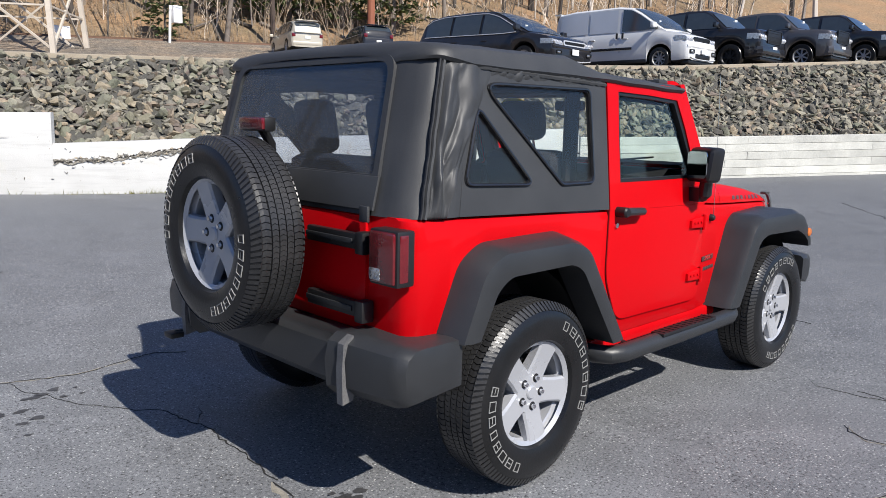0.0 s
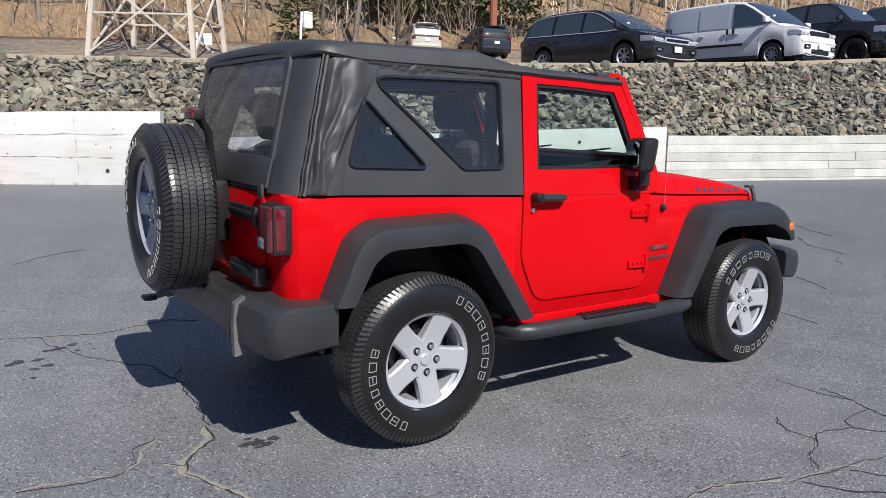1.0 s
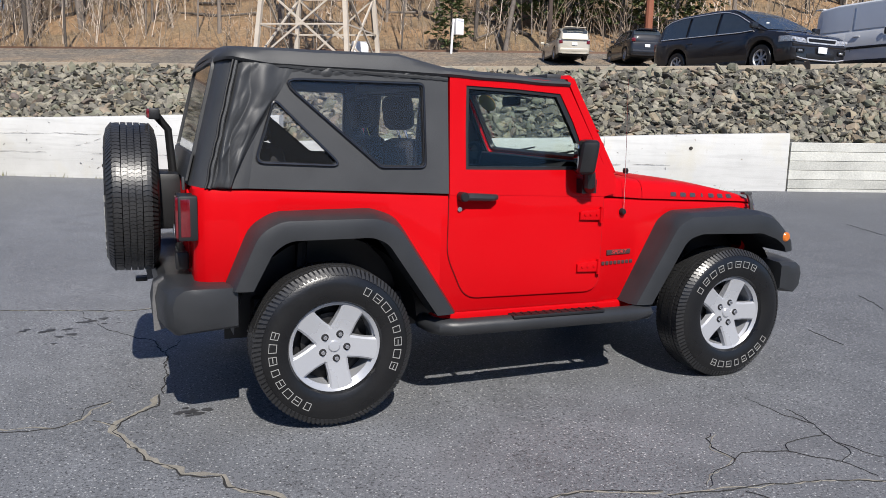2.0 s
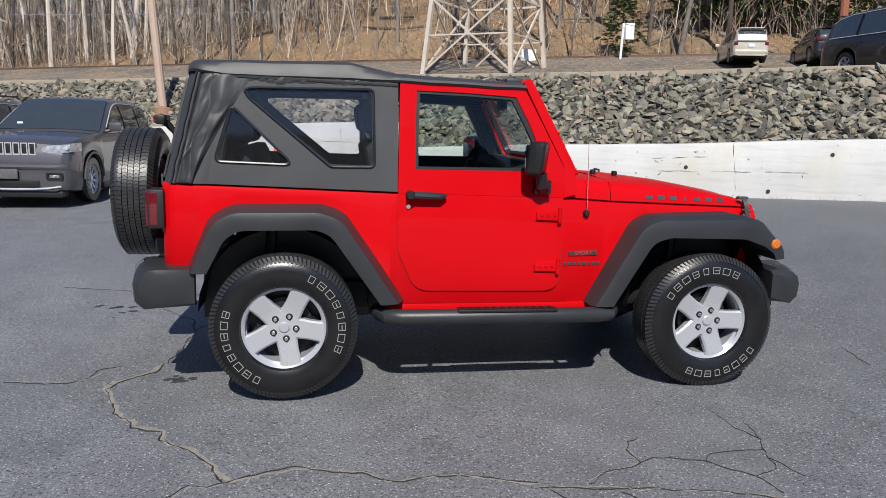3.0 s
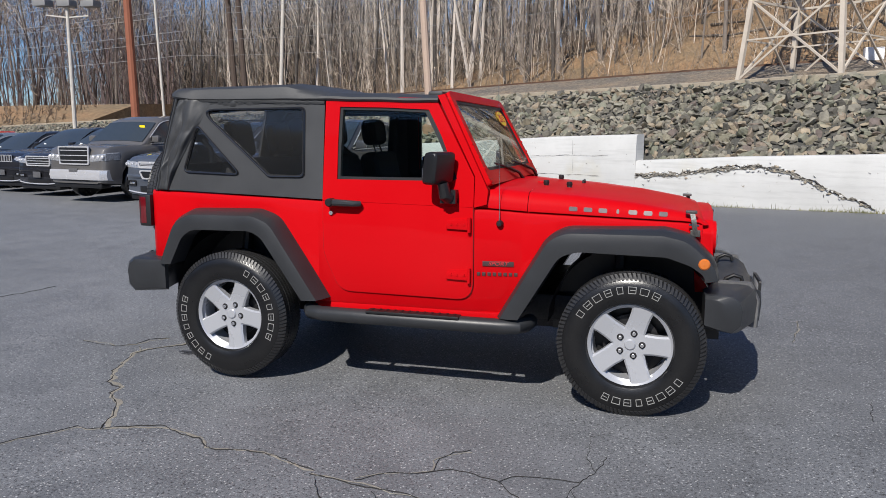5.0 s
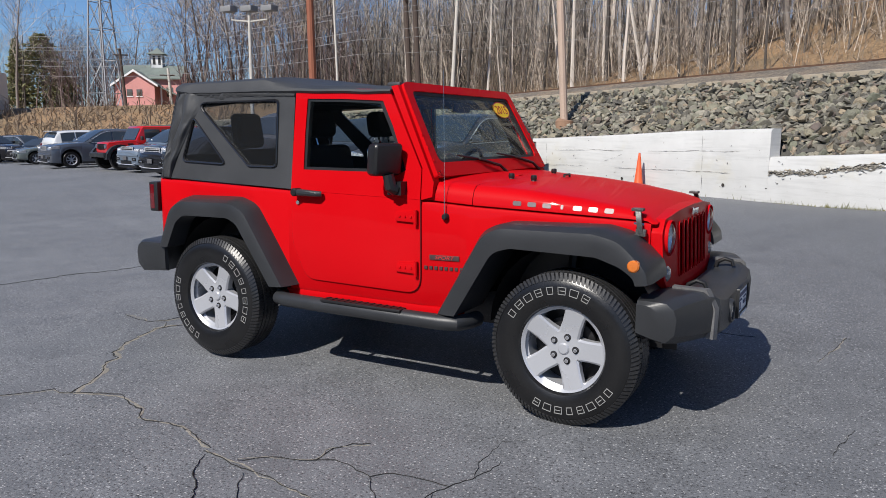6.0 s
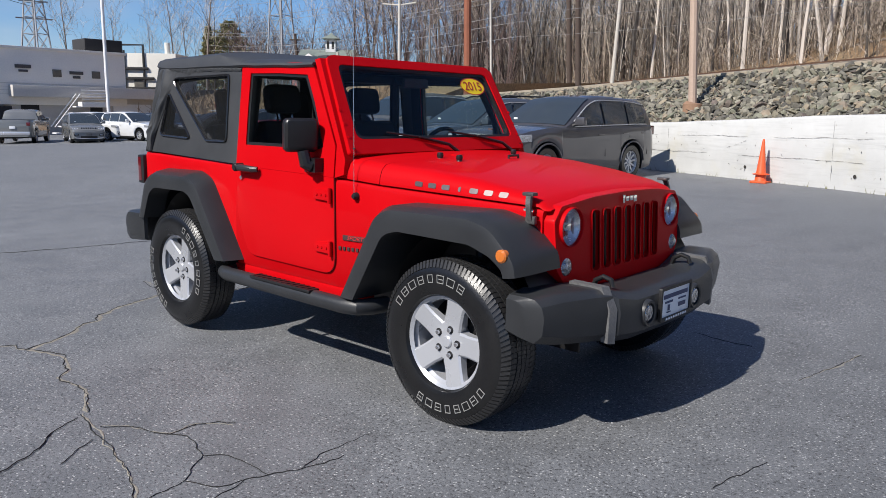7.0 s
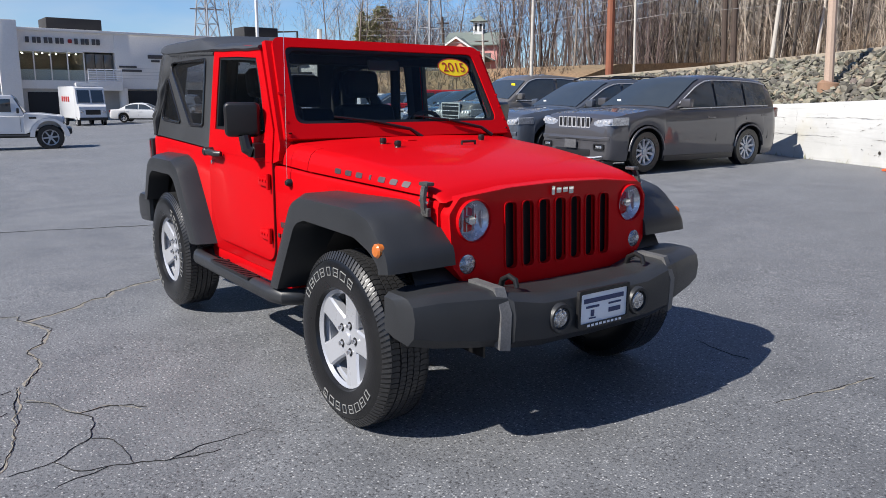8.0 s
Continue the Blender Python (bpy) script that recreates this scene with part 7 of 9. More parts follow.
me.materials.append(FINE_TWIG)
tagged(new("thicket", me), "tangled leafless saplings and twigs between the trees", "thicket", kind="stuff")

# fallen logs
for i in range(14):
    s_, n_ = trng.uniform(-45, 20), trng.uniform(43, 57)
    x, y = wall_xy(s_, n_)
    a = trng.uniform(0, 6.28)
    ln = trng.uniform(3, 7)
    e = Vector((x + math.cos(a) * ln, y + math.sin(a) * ln))
    d = e - P0
    lg = tube([(x, y, upper_z(s_, n_) + 0.15), (*e, upper_z(d.dot(ES), d.dot(EN)) + 0.3)], [0.14, 0.07], 7)
    tagged(part("fallen_log", lg, BARK), "fallen grey branch lying on leaf litter", "log", "fallen branches")


def evergreen(name, x, y, z, h, r0, seed, label, col, conic=True, count=900):
    """A trunk with many short needle sprays in an uneven crown."""
    r = random.Random(seed)
    t_ = thing(name, pose(x, y, z), label, "tree")
    part("trunk", tube([(0, 0, -0.3), (0, 0, h * 0.9)], [h * 0.025, 0.03], 7), BARK, t_)
    vv, ff = [], []
    for i in range(count):
        u = r.random() ** 0.8
        zz = h * (0.12 + 0.86 * u)
        rad = r0 * ((1 - u) ** 0.8 if conic else math.sin(math.pi * (0.15 + 0.8 * u))) * (0.35 + 0.65 * r.random()) * (1 + 0.3 * math.sin(5 * zz))
        a = r.uniform(0, math.tau)
        c = Vector((math.cos(a) * rad, math.sin(a) * rad, zz))
        for _ in range(3):
            d = Vector((math.cos(a) + r.uniform(-0.8, 0.8), math.sin(a) + r.uniform(-0.8, 0.8), r.uniform(-0.6, 0.5))).normalized() * r.uniform(0.2, 0.45) * (0.5 + h / 12)
            w = d.cross(Vector((r.uniform(-1, 1), r.uniform(-1, 1), 1))).normalized() * 0.10 * (0.5 + h / 12)
            off = len(vv)
            vv += [tuple(c - d * 0.4), tuple(c + w), tuple(c + d), tuple(c - w)]
            ff.append((off, off + 1, off + 2, off + 3))
    me = bpy.data.meshes.new("crown")
    me.from_pydata(vv, [], ff)
    me.materials.append(col)
    o = new("crown", me)
    o.parent = t_
    return t_


GREEN = mat("evergreen_needles", (0.065, 0.095, 0.035), 0.8, vary=0.45, scale=0.8, fine=6, bump=0.0, col2=(0.12, 0.14, 0.045))
GREEN_PALE = mat("olive_needles", (0.17, 0.19, 0.08), 0.85, vary=0.4, scale=0.5, fine=6, bump=0.0, col2=(0.36, 0.34, 0.19))
for k, (x, y, h, r0) in enumerate(((26.6, 50.5, 9.5, 3.5), (30.0, 48.6, 10.5, 3.8), (33.2, 46.2, 9.5, 3.6), (36.2, 43.6, 9.0, 3.4), (31.5, 52.0, 11.0, 3.8))):
    evergreen("evergreen", x, y, land_z(x, y) - 0.4, h, r0, 40 + k, "bushy green evergreen beside the track", GREEN, False, 1100)
evergreen("evergreen", 19.5, 47.2, land_z(19.5, 47.2), 4.6, 1.5, 51, "small green evergreen on the brown slope", GREEN, False, 420)
for k, (x, y, h, r0, c) in enumerate(((-136.5, 85.2, 16.5, 4.4, GREEN_PALE), (-139.5, 82.2, 15.5, 2.6, GREEN_PALE), (-132.5, 86.5, 9.5, 3.0, GREEN_PALE))):
    evergreen("conifer", x, y, 3.0, h, r0, 60 + k, "distant olive green conifer", c, k == 1, 2400)
# tall bare trees beside the pink house
hrng = random.Random(21)
for i in range(34):
    a_ = (0.2 + 10.5 * hrng.random() ** 1.2) if i < 29 else hrng.uniform(-8.0, -5.5)
    d_, k, sc = (hrng.uniform(98, 132), hrng.choice((0, 2, 2, 7, 7, 5)), hrng.uniform(1.15, 1.55)) if i < 29 else (160, hrng.choice((2, 7)), hrng.uniform(0.9, 1.1))
    w_ = radians(138.6 - a_)
    t_ = thing("tree", Matrix.LocRotScale((2.6 + d_ * math.cos(w_), -4.5 + d_ * math.sin(w_), 4.0), Euler((0, 0, 2.1 * i)), (sc * 1.1, sc * 1.1, sc)), "tall leafless tree with a dense twiggy crown", "tree", "far bare trees")
    for nm, me in zip(("trunk", "crown"), protos[k]):
        o = new(nm, me)
        o.parent = t_
far_wood = ([], [])
for i in range(70):
    w_, d_ = radians(hrng.uniform(138.0, 148.5)), hrng.uniform(158, 178)
    sc = hrng.uniform(0.6, 0.95)
    seg_mesh("far_woods", FAR_KINDS[hrng.choice((2, 6, 7, 4))], None, Matrix.LocRotScale((2.6 + d_ * math.cos(w_), -4.5 + d_ * math.sin(w_), 3.5), Euler((0, 0, hrng.uniform(0, 6))), (sc * 1.3, sc * 1.3, sc)), far_wood)
for i in range(330):
    near_house = i < 170
    w_ = radians(138.6 - hrng.uniform(0.3, 12.0)) if near_house else radians(hrng.uniform(139.5, 147.0))
    d_ = hrng.uniform(96, 135) if near_house else hrng.uniform(150, 176)
    seg_mesh("far_woods", thicket((2.6 + d_ * math.cos(w_), -4.5 + d_ * math.sin(w_), 3.6), hrng.uniform(8, 19) if near_house else hrng.uniform(9, 16), hrng), None, None, far_wood)
me = bpy.data.meshes.new("far_woods")
me.from_pydata(far_wood[0], [], far_wood[1])
me.materials.append(mat("purple_twigs", (0.075, 0.055, 0.05), 0.95, scale=0.4, fine=9, bump=0.0, col2=(0.34, 0.26, 0.235), alpha_spread=1.0, limbs=True))
tagged(new("far_woods", me), "low reddish brown leafless woods far off", "woods", kind="stuff")
# far bare trees along the lot's far edge
for k in range(46):
    x, y = trng.uniform(-190, -95), trng.uniform(20, 150)
    if y < 2.0 - 0.36 * (x - 4.1) or -125 < x < -88 and 66 < y < 100 and trng.random() < 0.7:
        continue
    kk = trng.choice((0, 1, 3, 5))
    sc = trng.uniform(0.7, 1.15)
    t_ = thing("tree", Matrix.LocRotScale((x, y, 1.0), Euler((0, 0, trng.uniform(0, 6))), (sc,) * 3), "distant leafless tree beyond the car lot", "tree", "far bare trees")
    for nm, me in zip(("trunk", "crown"), protos[kk]):
        o = new(nm, me)
        o.parent = t_


# ---------- parked vehicles ----------
def paint(name, col, metal=0.0):
    return mat(name, col, 0.42, metal=metal, vary=0.05, scale=2, fine=200, bump=0.0, coat=1.0, spec=0.15)


WHEEL_CACHE = {}
CAR_LAMP = mat("lamp_housing", (0.34, 0.35, 0.37), 0.06, metal=0.3, vary=0.5, scale=22, fine=40, bump=0.0, coat=1.0)
PLATE_GREY = mat("grey_dealer_plate", (0.10, 0.10, 0.105), 0.45, vary=0.3, scale=20, fine=60, bump=0.0)


def shared(name, key, make, material, parent, m=None):
    """A part whose mesh is shared by all parts of the same key."""
    if key not in WHEEL_CACHE:
        ob = part(name, make(), material, parent)
        WHEEL_CACHE[key] = ob.data
    else:
        ob = new(name, WHEEL_CACHE[key])
        ob.parent = parent
    if m is not None:
        ob.matrix_local = m
    return ob


def road_wheel(parent, m, r, rim, spokes=7):
    k = (round(r, 3), rim.name, spokes)
    h = 0.115
    tyre = shared("wheel", ("t",) + k, lambda: lathe([(r * 0.60, -h + 0.02), (r * 0.66, -h), (r * 0.92, -h), (r * 0.985, -h + 0.03), (r, -h + 0.06), (r, h - 0.06), (r * 0.92, h), (r * 0.60, h)], 28), RUBBER, parent, m)
    shared("rim", ("r",) + k, lambda: lathe([(r * 0.545, -h + 0.05), (r * 0.60, -h + 0.012), (r * 0.622, -h + 0.01), (r * 0.618, -h + 0.04), (r * 0.545, 0.02)], 28), rim, tyre)
    shared("rim_back", ("b",) + k, lambda: lathe([(0.0, 0.0), (r * 0.60, 0.0)], 20), TRIM_DARK, tyre)
    shared("hub_cap", ("h",) + k, lambda: lathe([(0, -h + 0.03), (r * 0.14, -h + 0.032), (r * 0.17, -h + 0.06)], 14), rim, tyre)
    for i in range(spokes):
        def spoke(i=i):
            a = math.tau * i / spokes + 0.3
            d, w = Vector((math.cos(a), 0, math.sin(a))), Vector((-math.sin(a), 0, math.cos(a)))
            return loft([[tuple(d * q + w * e * hw + Vector((0, y + yy, 0))) for e, yy in ((-1, 0.03), (-0.8, 0), (0.8, 0), (1, 0.03))] for q, hw, y in ((r * 0.1, r * 0.07, -h + 0.045), (r * 0.4, r * 0.065, -h + 0.045), (r * 0.59, r * 0.075, -h + 0.03))])
        shared("spoke", ("s", i) + k, spoke, rim, tyre)
    return tyre


def curve_x(table, z):
    """Where a roofline comes down to a height at its front."""
    for (x1, z1), (x0, z0) in zip(table[::-1], table[-2::-1]):
        if z1 <= z <= z0:
            return lerp(x1, x0, (z - z1) / (z0 - z1))
    return table[-1][0]


def vehicle(name, label, x, y, heading, z=None, group="parked cars", wb=2.9, fo=0.93, ro=0.98, W=1.9, belt=None, cabin=None, side=(), r=0.37, colour=None,
            tw=0.74, lower=0.24, face="suv", rim=ALLOY, spokes=7, category="car", bw=0.94, trim=None, rails=False, bed=None, lamp_z=0.78, chrome=True, arch=None, plate=True):
    """A road vehicle from its side outlines. x runs forwards from the middle of the wheelbase; heading: degrees from +x.
    belt: top line of the lower body; cabin: outline of the roof from back to front; side: windows as (from, to)."""
    z = land_z(x, y) if z is None else z
    car = thing(name, pose(x, y, z, 0, 0, heading), label, category, group)
    xf, xr, hw = wb / 2 + fo, -wb / 2 - ro, W / 2
    ra = r * 1.17
    xs = sorted(set([round(xr + (xf - xr) * i / 70, 3) for i in range(71)] + [xr + 0.03, xr + 0.08, xf - 0.03, xf - 0.08] + [a for a, _ in belt if xr <= a <= xf] + [round(c + ra * math.cos(math.pi * k / 18), 3) for c in (-wb / 2, wb / 2) for k in range(19)]))

    def low(q):
        for c in (-wb / 2, wb / 2):
            if abs(q - c) < ra:
                return max(lower, r + math.sqrt(ra * ra - (q - c) ** 2) * 0.98)
        return lower + (0.10 * max(0, (q - xf + 0.35)) if q > 0 else 0.14 * max(0, (xr + 0.4 - q)))

    def wid(q):
        e = min(q - xr, (xf - q) * 0.8)
        return hw * curve_at([(0.0, 0.80), (0.03, 0.88), (0.08, 0.93), (0.2, 0.965), (0.45, 0.99), (0.8, 1.0)], e)

    def nose_x(y, z):
        """Where the nose's skin lies at a side offset and a height."""
        g_ = y / hw
        ey = next((i * 0.01 for i in range(100) if wid(xf - i * 0.0125) >= y), 0.9) / 0.8
        qz = next((xf - i * 0.01 for i in range(90) if curve_at(belt, xf - i * 0.01) >= z), xf - 0.9)
        return min(xf - ey, qz)

    rings = []
    for q in xs:
        w, zb, zt = wid(q), low(q), curve_at(belt, q)
        zb = min(zb, zt - 0.10)
        half = [(q, -w * 0.88, zb), (q, -w * 0.955, zb + 0.025), (q, -w * 0.985, lerp(zb, zt, 0.16)), (q, -w * 0.992, lerp(zb, zt, 0.30)), (q, -w, lerp(zb, zt, 0.45)), (q, -w * 0.997, lerp(zb, zt, 0.60)), (q, -w * 0.990, lerp(zb, zt, 0.74)), (q, -w * 0.970, zt - 0.055), (q, -w * 0.955, zt - 0.02), (q, -w * bw, zt), (q, -w * 0.72, zt + 0.016), (q, -w * 0.4, zt + 0.034), (q, 0, zt + 0.036)]
        rings.append(half + [(a, -b, c) for a, b, c in reversed(half[:-1])])
    body_mats = [2] + [0] * 22 + [2, 2]
    bm = loft(rings, True, True, mats=body_mats)
    part("body", bm, [colour, colour, TRIM_DARK], car)
    part("sill_trim", B((0, 0, lower + 0.04), (wb - 2 * ra - 0.04, W * 0.985, 0.11), 0.02), trim or TRIM_DARK, car)
    part("chassis", B((0, 0, lower + 0.06), (xf - xr - 0.5, W * 0.7, 0.16), 0.02), TRIM_DARK, car)
    zmax = max(b for _, b in cabin)

    def yc(q, zz):
        zt = curve_at(belt, q)
        u = max(0.0, min(1.0, (zz - zt) / max(0.05, zmax - zt)))
        return wid(q) * lerp(bw, tw, u ** 1.2)

    ca, cz = cabin[0][0], cabin[-1][0]
    cx_ = sorted(set([round(ca + (cz - ca) * i / 30, 3) for i in range(31)] + [a for a, _ in cabin]))
    rings = []
    for q in cx_:
        zr, zt = curve_at(cabin, q), curve_at(belt, q) - 0.02
        zr = max(zr, zt + 0.012)
        w0, w1 = yc(q, zt), yc(q, zr)
        half = [(q, -w0, zt), (q, -lerp(w0, w1, 0.55), lerp(zt, zr, 0.55)), (q, -w1 + 0.0, zr - min(0.06, 0.4 * (zr - zt))), (q, -w1 + 0.06, zr - 0.01), (q, -w1 * 0.5, zr + 0.02), (q, 0, zr + 0.025)]
        rings.append(half + [(a, -b, c) for a, b, c in reversed(half[:-1])])
    part("cabin", loft(rings), colour, car)

    def slope_pane(nm, q0, q1):
        rows = []
        for i in range(7):
            q = lerp(q0, q1, i / 6)
            zr = curve_at(cabin, q)
            w1 = max(0.3, yc(q, zr) - 0.045)
            rows.append([(q, w1 * e, zr + 0.036 - 0.028 * abs(e) ** 2) for e in (-1, -0.5, 0, 0.5, 1)])
        return part(nm, loft(rows, False, False), CAR_GLASS, car)

    top = [q for q, zz in cabin if zz > zmax - 0.12]
    slope_pane("windshield", max(top) + 0.06, cz - 0.06)
    if bed is None:
        slope_pane("rear_window", ca + 0.10, min(top) - 0.08)
    for s_ in (-1, 1):
        for q0, q1, *kind in side:
            rows = []
            for i in range(9):
                q = lerp(q0, q1, i / 8)
                zb, zt = curve_at(belt, q) + 0.035, min(curve_at(cabin, q) - 0.085, zmax - 0.10)
                zt = max(zt, zb + 0.01)
                rows.append([(q, s_ * (yc(q, zz) + 0.010), zz) for zz in (zb, lerp(zb, zt, 0.5), zt)])
            gl = part("side_window", loft(rows, False, False), CAR_GLASS if not kind else kind[0], car)
        if chrome and side:
            a, b = min(q[0] for q in side) - 0.03, max(q[1] for q in side) + 0.05
            line = [(lerp(a, b, i / 16), s_ * (yc(lerp(a, b, i / 16), max(curve_at(belt, lerp(a, b, i / 16)) + 0.03, min(curve_at(cabin, lerp(a, b, i / 16)) - 0.075, zmax - 0.09))) + 0.012), max(curve_at(belt, lerp(a, b, i / 16)) + 0.03, min(curve_at(cabin, lerp(a, b, i / 16)) - 0.075, zmax - 0.09))) for i in range(17)]
            part("window_trim", tube(line, 0.012, 5), BRIGHT, car)
            part("belt_trim", tube([(lerp(a, b, i / 16), s_ * (yc(lerp(a, b, i / 16), curve_at(belt, lerp(a, b, i / 16))) + 0.010), curve_at(belt, lerp(a, b, i / 16)) + 0.022) for i in range(17)], 0.012, 5), BRIGHT, car)
        for q in {round(q0 - 0.035, 3) for q0, *_ in side}:
            zt = curve_at(belt, q)
            part("door_seam", tube([(q, s_ * (wid(q) * 1.0 + 0.001), lerp(low(q), zt, 0.35)), (q, s_ * (wid(q) * 0.985 + 0.001), lerp(low(q), zt, 0.72)), (q, s_ * (wid(q) * 0.955 + 0.001), zt - 0.03)], 0.006, 4), TRIM_DARK, car)
            part("door_handle", B((q + 0.16, s_ * (wid(q) * 0.985 + 0.012), zt - 0.16), (0.20, 0.03, 0.035), 0.01), colour, car)
        fm = cz - 0.32
        mir = part("side_mirror", B((fm, s_ * (yc(fm, curve_at(belt, fm)) + 0.15), curve_at(belt, fm) + 0.13), (0.12, 0.22, 0.16), 0.04), colour, car)
        part("mirror_stalk", tube([(fm + 0.03, s_ * (yc(fm, curve_at(belt, fm)) - 0.02), curve_at(belt, fm) + 0.05), (fm, s_ * (yc(fm, curve_at(belt, fm)) + 0.10), curve_at(belt, fm) + 0.08)], 0.03, 6), TRIM_DARK, mir)
        part("tail_lamp", B((xr + 0.07, s_ * hw * 0.80, lamp_z + 0.16), (0.16, 0.20, 0.20), 0.03), RED_LENS, car)
        lamp_h = 0.085 if face == "truck" else 0.068
        hl = loft([[(nose_x(g_ * hw, lamp_z + dz) + dx, s_ * g_ * hw, lamp_z + dz + rise_) for dz, dx in ((-lamp_h, -0.06), (-lamp_h, 0.012), (0.0, 0.022), (lamp_h * 0.8, 0.014), (lamp_h, -0.06))] for g_, rise_ in ((0.50, 0.0), (0.60, 0.004), (0.72, 0.01), (0.84, 0.018), (0.93, 0.026), (0.975, 0.034))])
        lamp = part("headlight", hl, CAR_LAMP, car)
        for g_ in (0.60, 0.76, 0.88):
            bulb = lathe([(0.0, 0.022), (lamp_h * 0.38, 0.018), (lamp_h * 0.56, 0.004), (lamp_h * 0.60, -0.02)], 14)
            for v in bulb.verts:
                v.co = Vector((nose_x(g_ * hw, lamp_z) + 0.016 + v.co.y, s_ * g_ * hw + v.co.x, lamp_z + 0.008 + 0.02 * (g_ - 0.5) + v.co.z))
            part("bulb", bulb, BRIGHT, lamp)
        fy, fz = s_ * hw * 0.70, lower + 0.27
        fx = nose_x(abs(fy), fz) + 0.012
        fog = part("fog_lamp", B((fx - 0.02, fy, fz), (0.05, 0.15, 0.055), 0.02), CLEAR_LENS, car)
        part("fog_surround", frame_ring(rounded([(fy - 0.125, fz - 0.055), (fy + 0.125, fz - 0.055), (fy + 0.125, fz + 0.055), (fy - 0.125, fz + 0.055)], 0.03, 3), rounded([(fy - 0.095, fz - 0.032), (fy + 0.095, fz - 0.032), (fy + 0.095, fz + 0.032), (fy - 0.095, fz + 0.032)], 0.02, 3), fx - 0.03, fx + 0.014, "x"), TRIM_DARK, fog)
        for c in (-wb / 2, wb / 2):
            part("wheel_well", loft([[(c + ra * 1.01 * math.cos(a), s_ * yy, r + ra * 1.0 * math.sin(a)) for a in [math.pi * k / 14 for k in range(15)]] for yy in (wid(c) * 0.93, hw * 0.45)], False, False), TRIM_DARK, car)
            part("wheel_well_back", prism([(c + ra * math.cos(a), r + ra * math.sin(a)) for a in [math.pi * k / 14 for k in range(15)]] + [(c - ra, lower + 0.02), (c + ra, lower + 0.02)], s_ * hw * 0.44, s_ * hw * 0.45), TRIM_DARK, car)
        for c in (-wb / 2, wb / 2):
            road_wheel(car, pose(c, s_ * (hw - 0.135), r, 0, 20 * c, 0 if s_ < 0 else 180), r, rim, spokes)
            if arch is not None:
                pts = [(c + ra * 1.0 * math.cos(a), s_ * (wid(c) + 0.005), r + ra * 0.98 * math.sin(a)) for a in [math.pi * (0.02 + 0.96 * i / 14) for i in range(15)]]
                part("wheel_arch_trim", tube(pts, 0.018, 8), arch, car)
        if rails:
            part("roof_rail", tube([(min(top) + 0.1, s_ * (yc(min(top), zmax) - 0.10), zmax + 0.02), (min(top) + 0.2, s_ * (yc(0, zmax) - 0.10), zmax + 0.06), (max(top) - 0.2, s_ * (yc(0, zmax) - 0.10), zmax + 0.06), (max(top), s_ * (yc(max(top), zmax) - 0.10), zmax + 0.0)], 0.018, 6), TRIM_DARK, car)
    # front and rear faces
    gz_ = lamp_z + (0.0 if face != "truck" else 0.05)
    gx_ = nose_x(0.0, gz_) + 0.02
    gh = {"suv": 0.11, "truck": 0.19, "van": 0.05, "seven": 0.085, "sedan": 0.06, "split": 0.05}[face]
    if face == "seven":
        for i in range(7):
            g = part("grille_slot", B((gx_ - 0.004, (i - 3) * 0.118, gz_), (0.06, 0.085, gh * 2), 0.015), TRIM_DARK, car)
            part("slot_rim", frame_ring([((i - 3) * 0.118 + a * 0.050, gz_ + b * (gh + 0.01)) for a, b in ((-1, -1), (1, -1), (1, 1), (-1, 1))], [((i - 3) * 0.118 + a * 0.036, gz_ + b * (gh - 0.006)) for a, b in ((-1, -1), (1, -1), (1, 1), (-1, 1))], gx_ + 0.014, gx_ + 0.032, "x"), BRIGHT, g)
    else:
        if face == "split":
            lz = gz_ - 0.19
            lx = nose_x(0.0, lz) + 0.02
            lg = part("lower_grille", B((lx - 0.015, 0, lz), (0.08, hw * 0.80, 0.15), 0.04), TRIM_DARK, car)
            part("grille_frame", frame_ring(rounded([(-hw * 0.36, lz - 0.10), (hw * 0.36, lz - 0.10), (hw * 0.47, lz + 0.085), (-hw * 0.47, lz + 0.085)], 0.05, 4), rounded([(-hw * 0.33, lz - 0.075), (hw * 0.33, lz - 0.075), (hw * 0.43, lz + 0.06), (-hw * 0.43, lz + 0.06)], 0.04, 4), lx + 0.012, lx + 0.036, "x"), BRIGHT, lg)
        g = part("grille", B((gx_ - 0.015, 0, gz_), (0.08, hw * 0.96, gh * 2), 0.03), TRIM_DARK, car)
        part("grille_frame", frame_ring(rounded([(-hw * 0.50, gz_ - gh - 0.02), (hw * 0.50, gz_ - gh - 0.02), (hw * 0.52, gz_ + gh + 0.02), (-hw * 0.52, gz_ + gh + 0.02)], 0.05, 4), rounded([(-hw * 0.46, gz_ - gh + 0.01), (hw * 0.46, gz_ - gh + 0.01), (hw * 0.48, gz_ + gh - 0.01), (-hw * 0.48, gz_ + gh - 0.01)], 0.04, 4), gx_ + 0.012, gx_ + 0.036, "x"), BRIGHT if chrome else TRIM_DARK, g)
        for i in range(3):
            part("grille_bar", B((gx_ + 0.022, 0, gz_ + (i - 1) * gh * 0.6), (0.02, hw * 0.92, 0.018), 0.004), BRIGHT if (chrome and face != "van") else TRIM_DARK, g)
    part("front_valance", B((xf - 0.16, 0, lower - 0.015), (0.26, W * 0.80, 0.11), 0.03), TRIM_DARK, car)
    intake = part("lower_intake", B((xf - 0.03, 0, lower + 0.15), (0.09, hw * 0.95, 0.14), 0.03), TRIM_DARK, car)
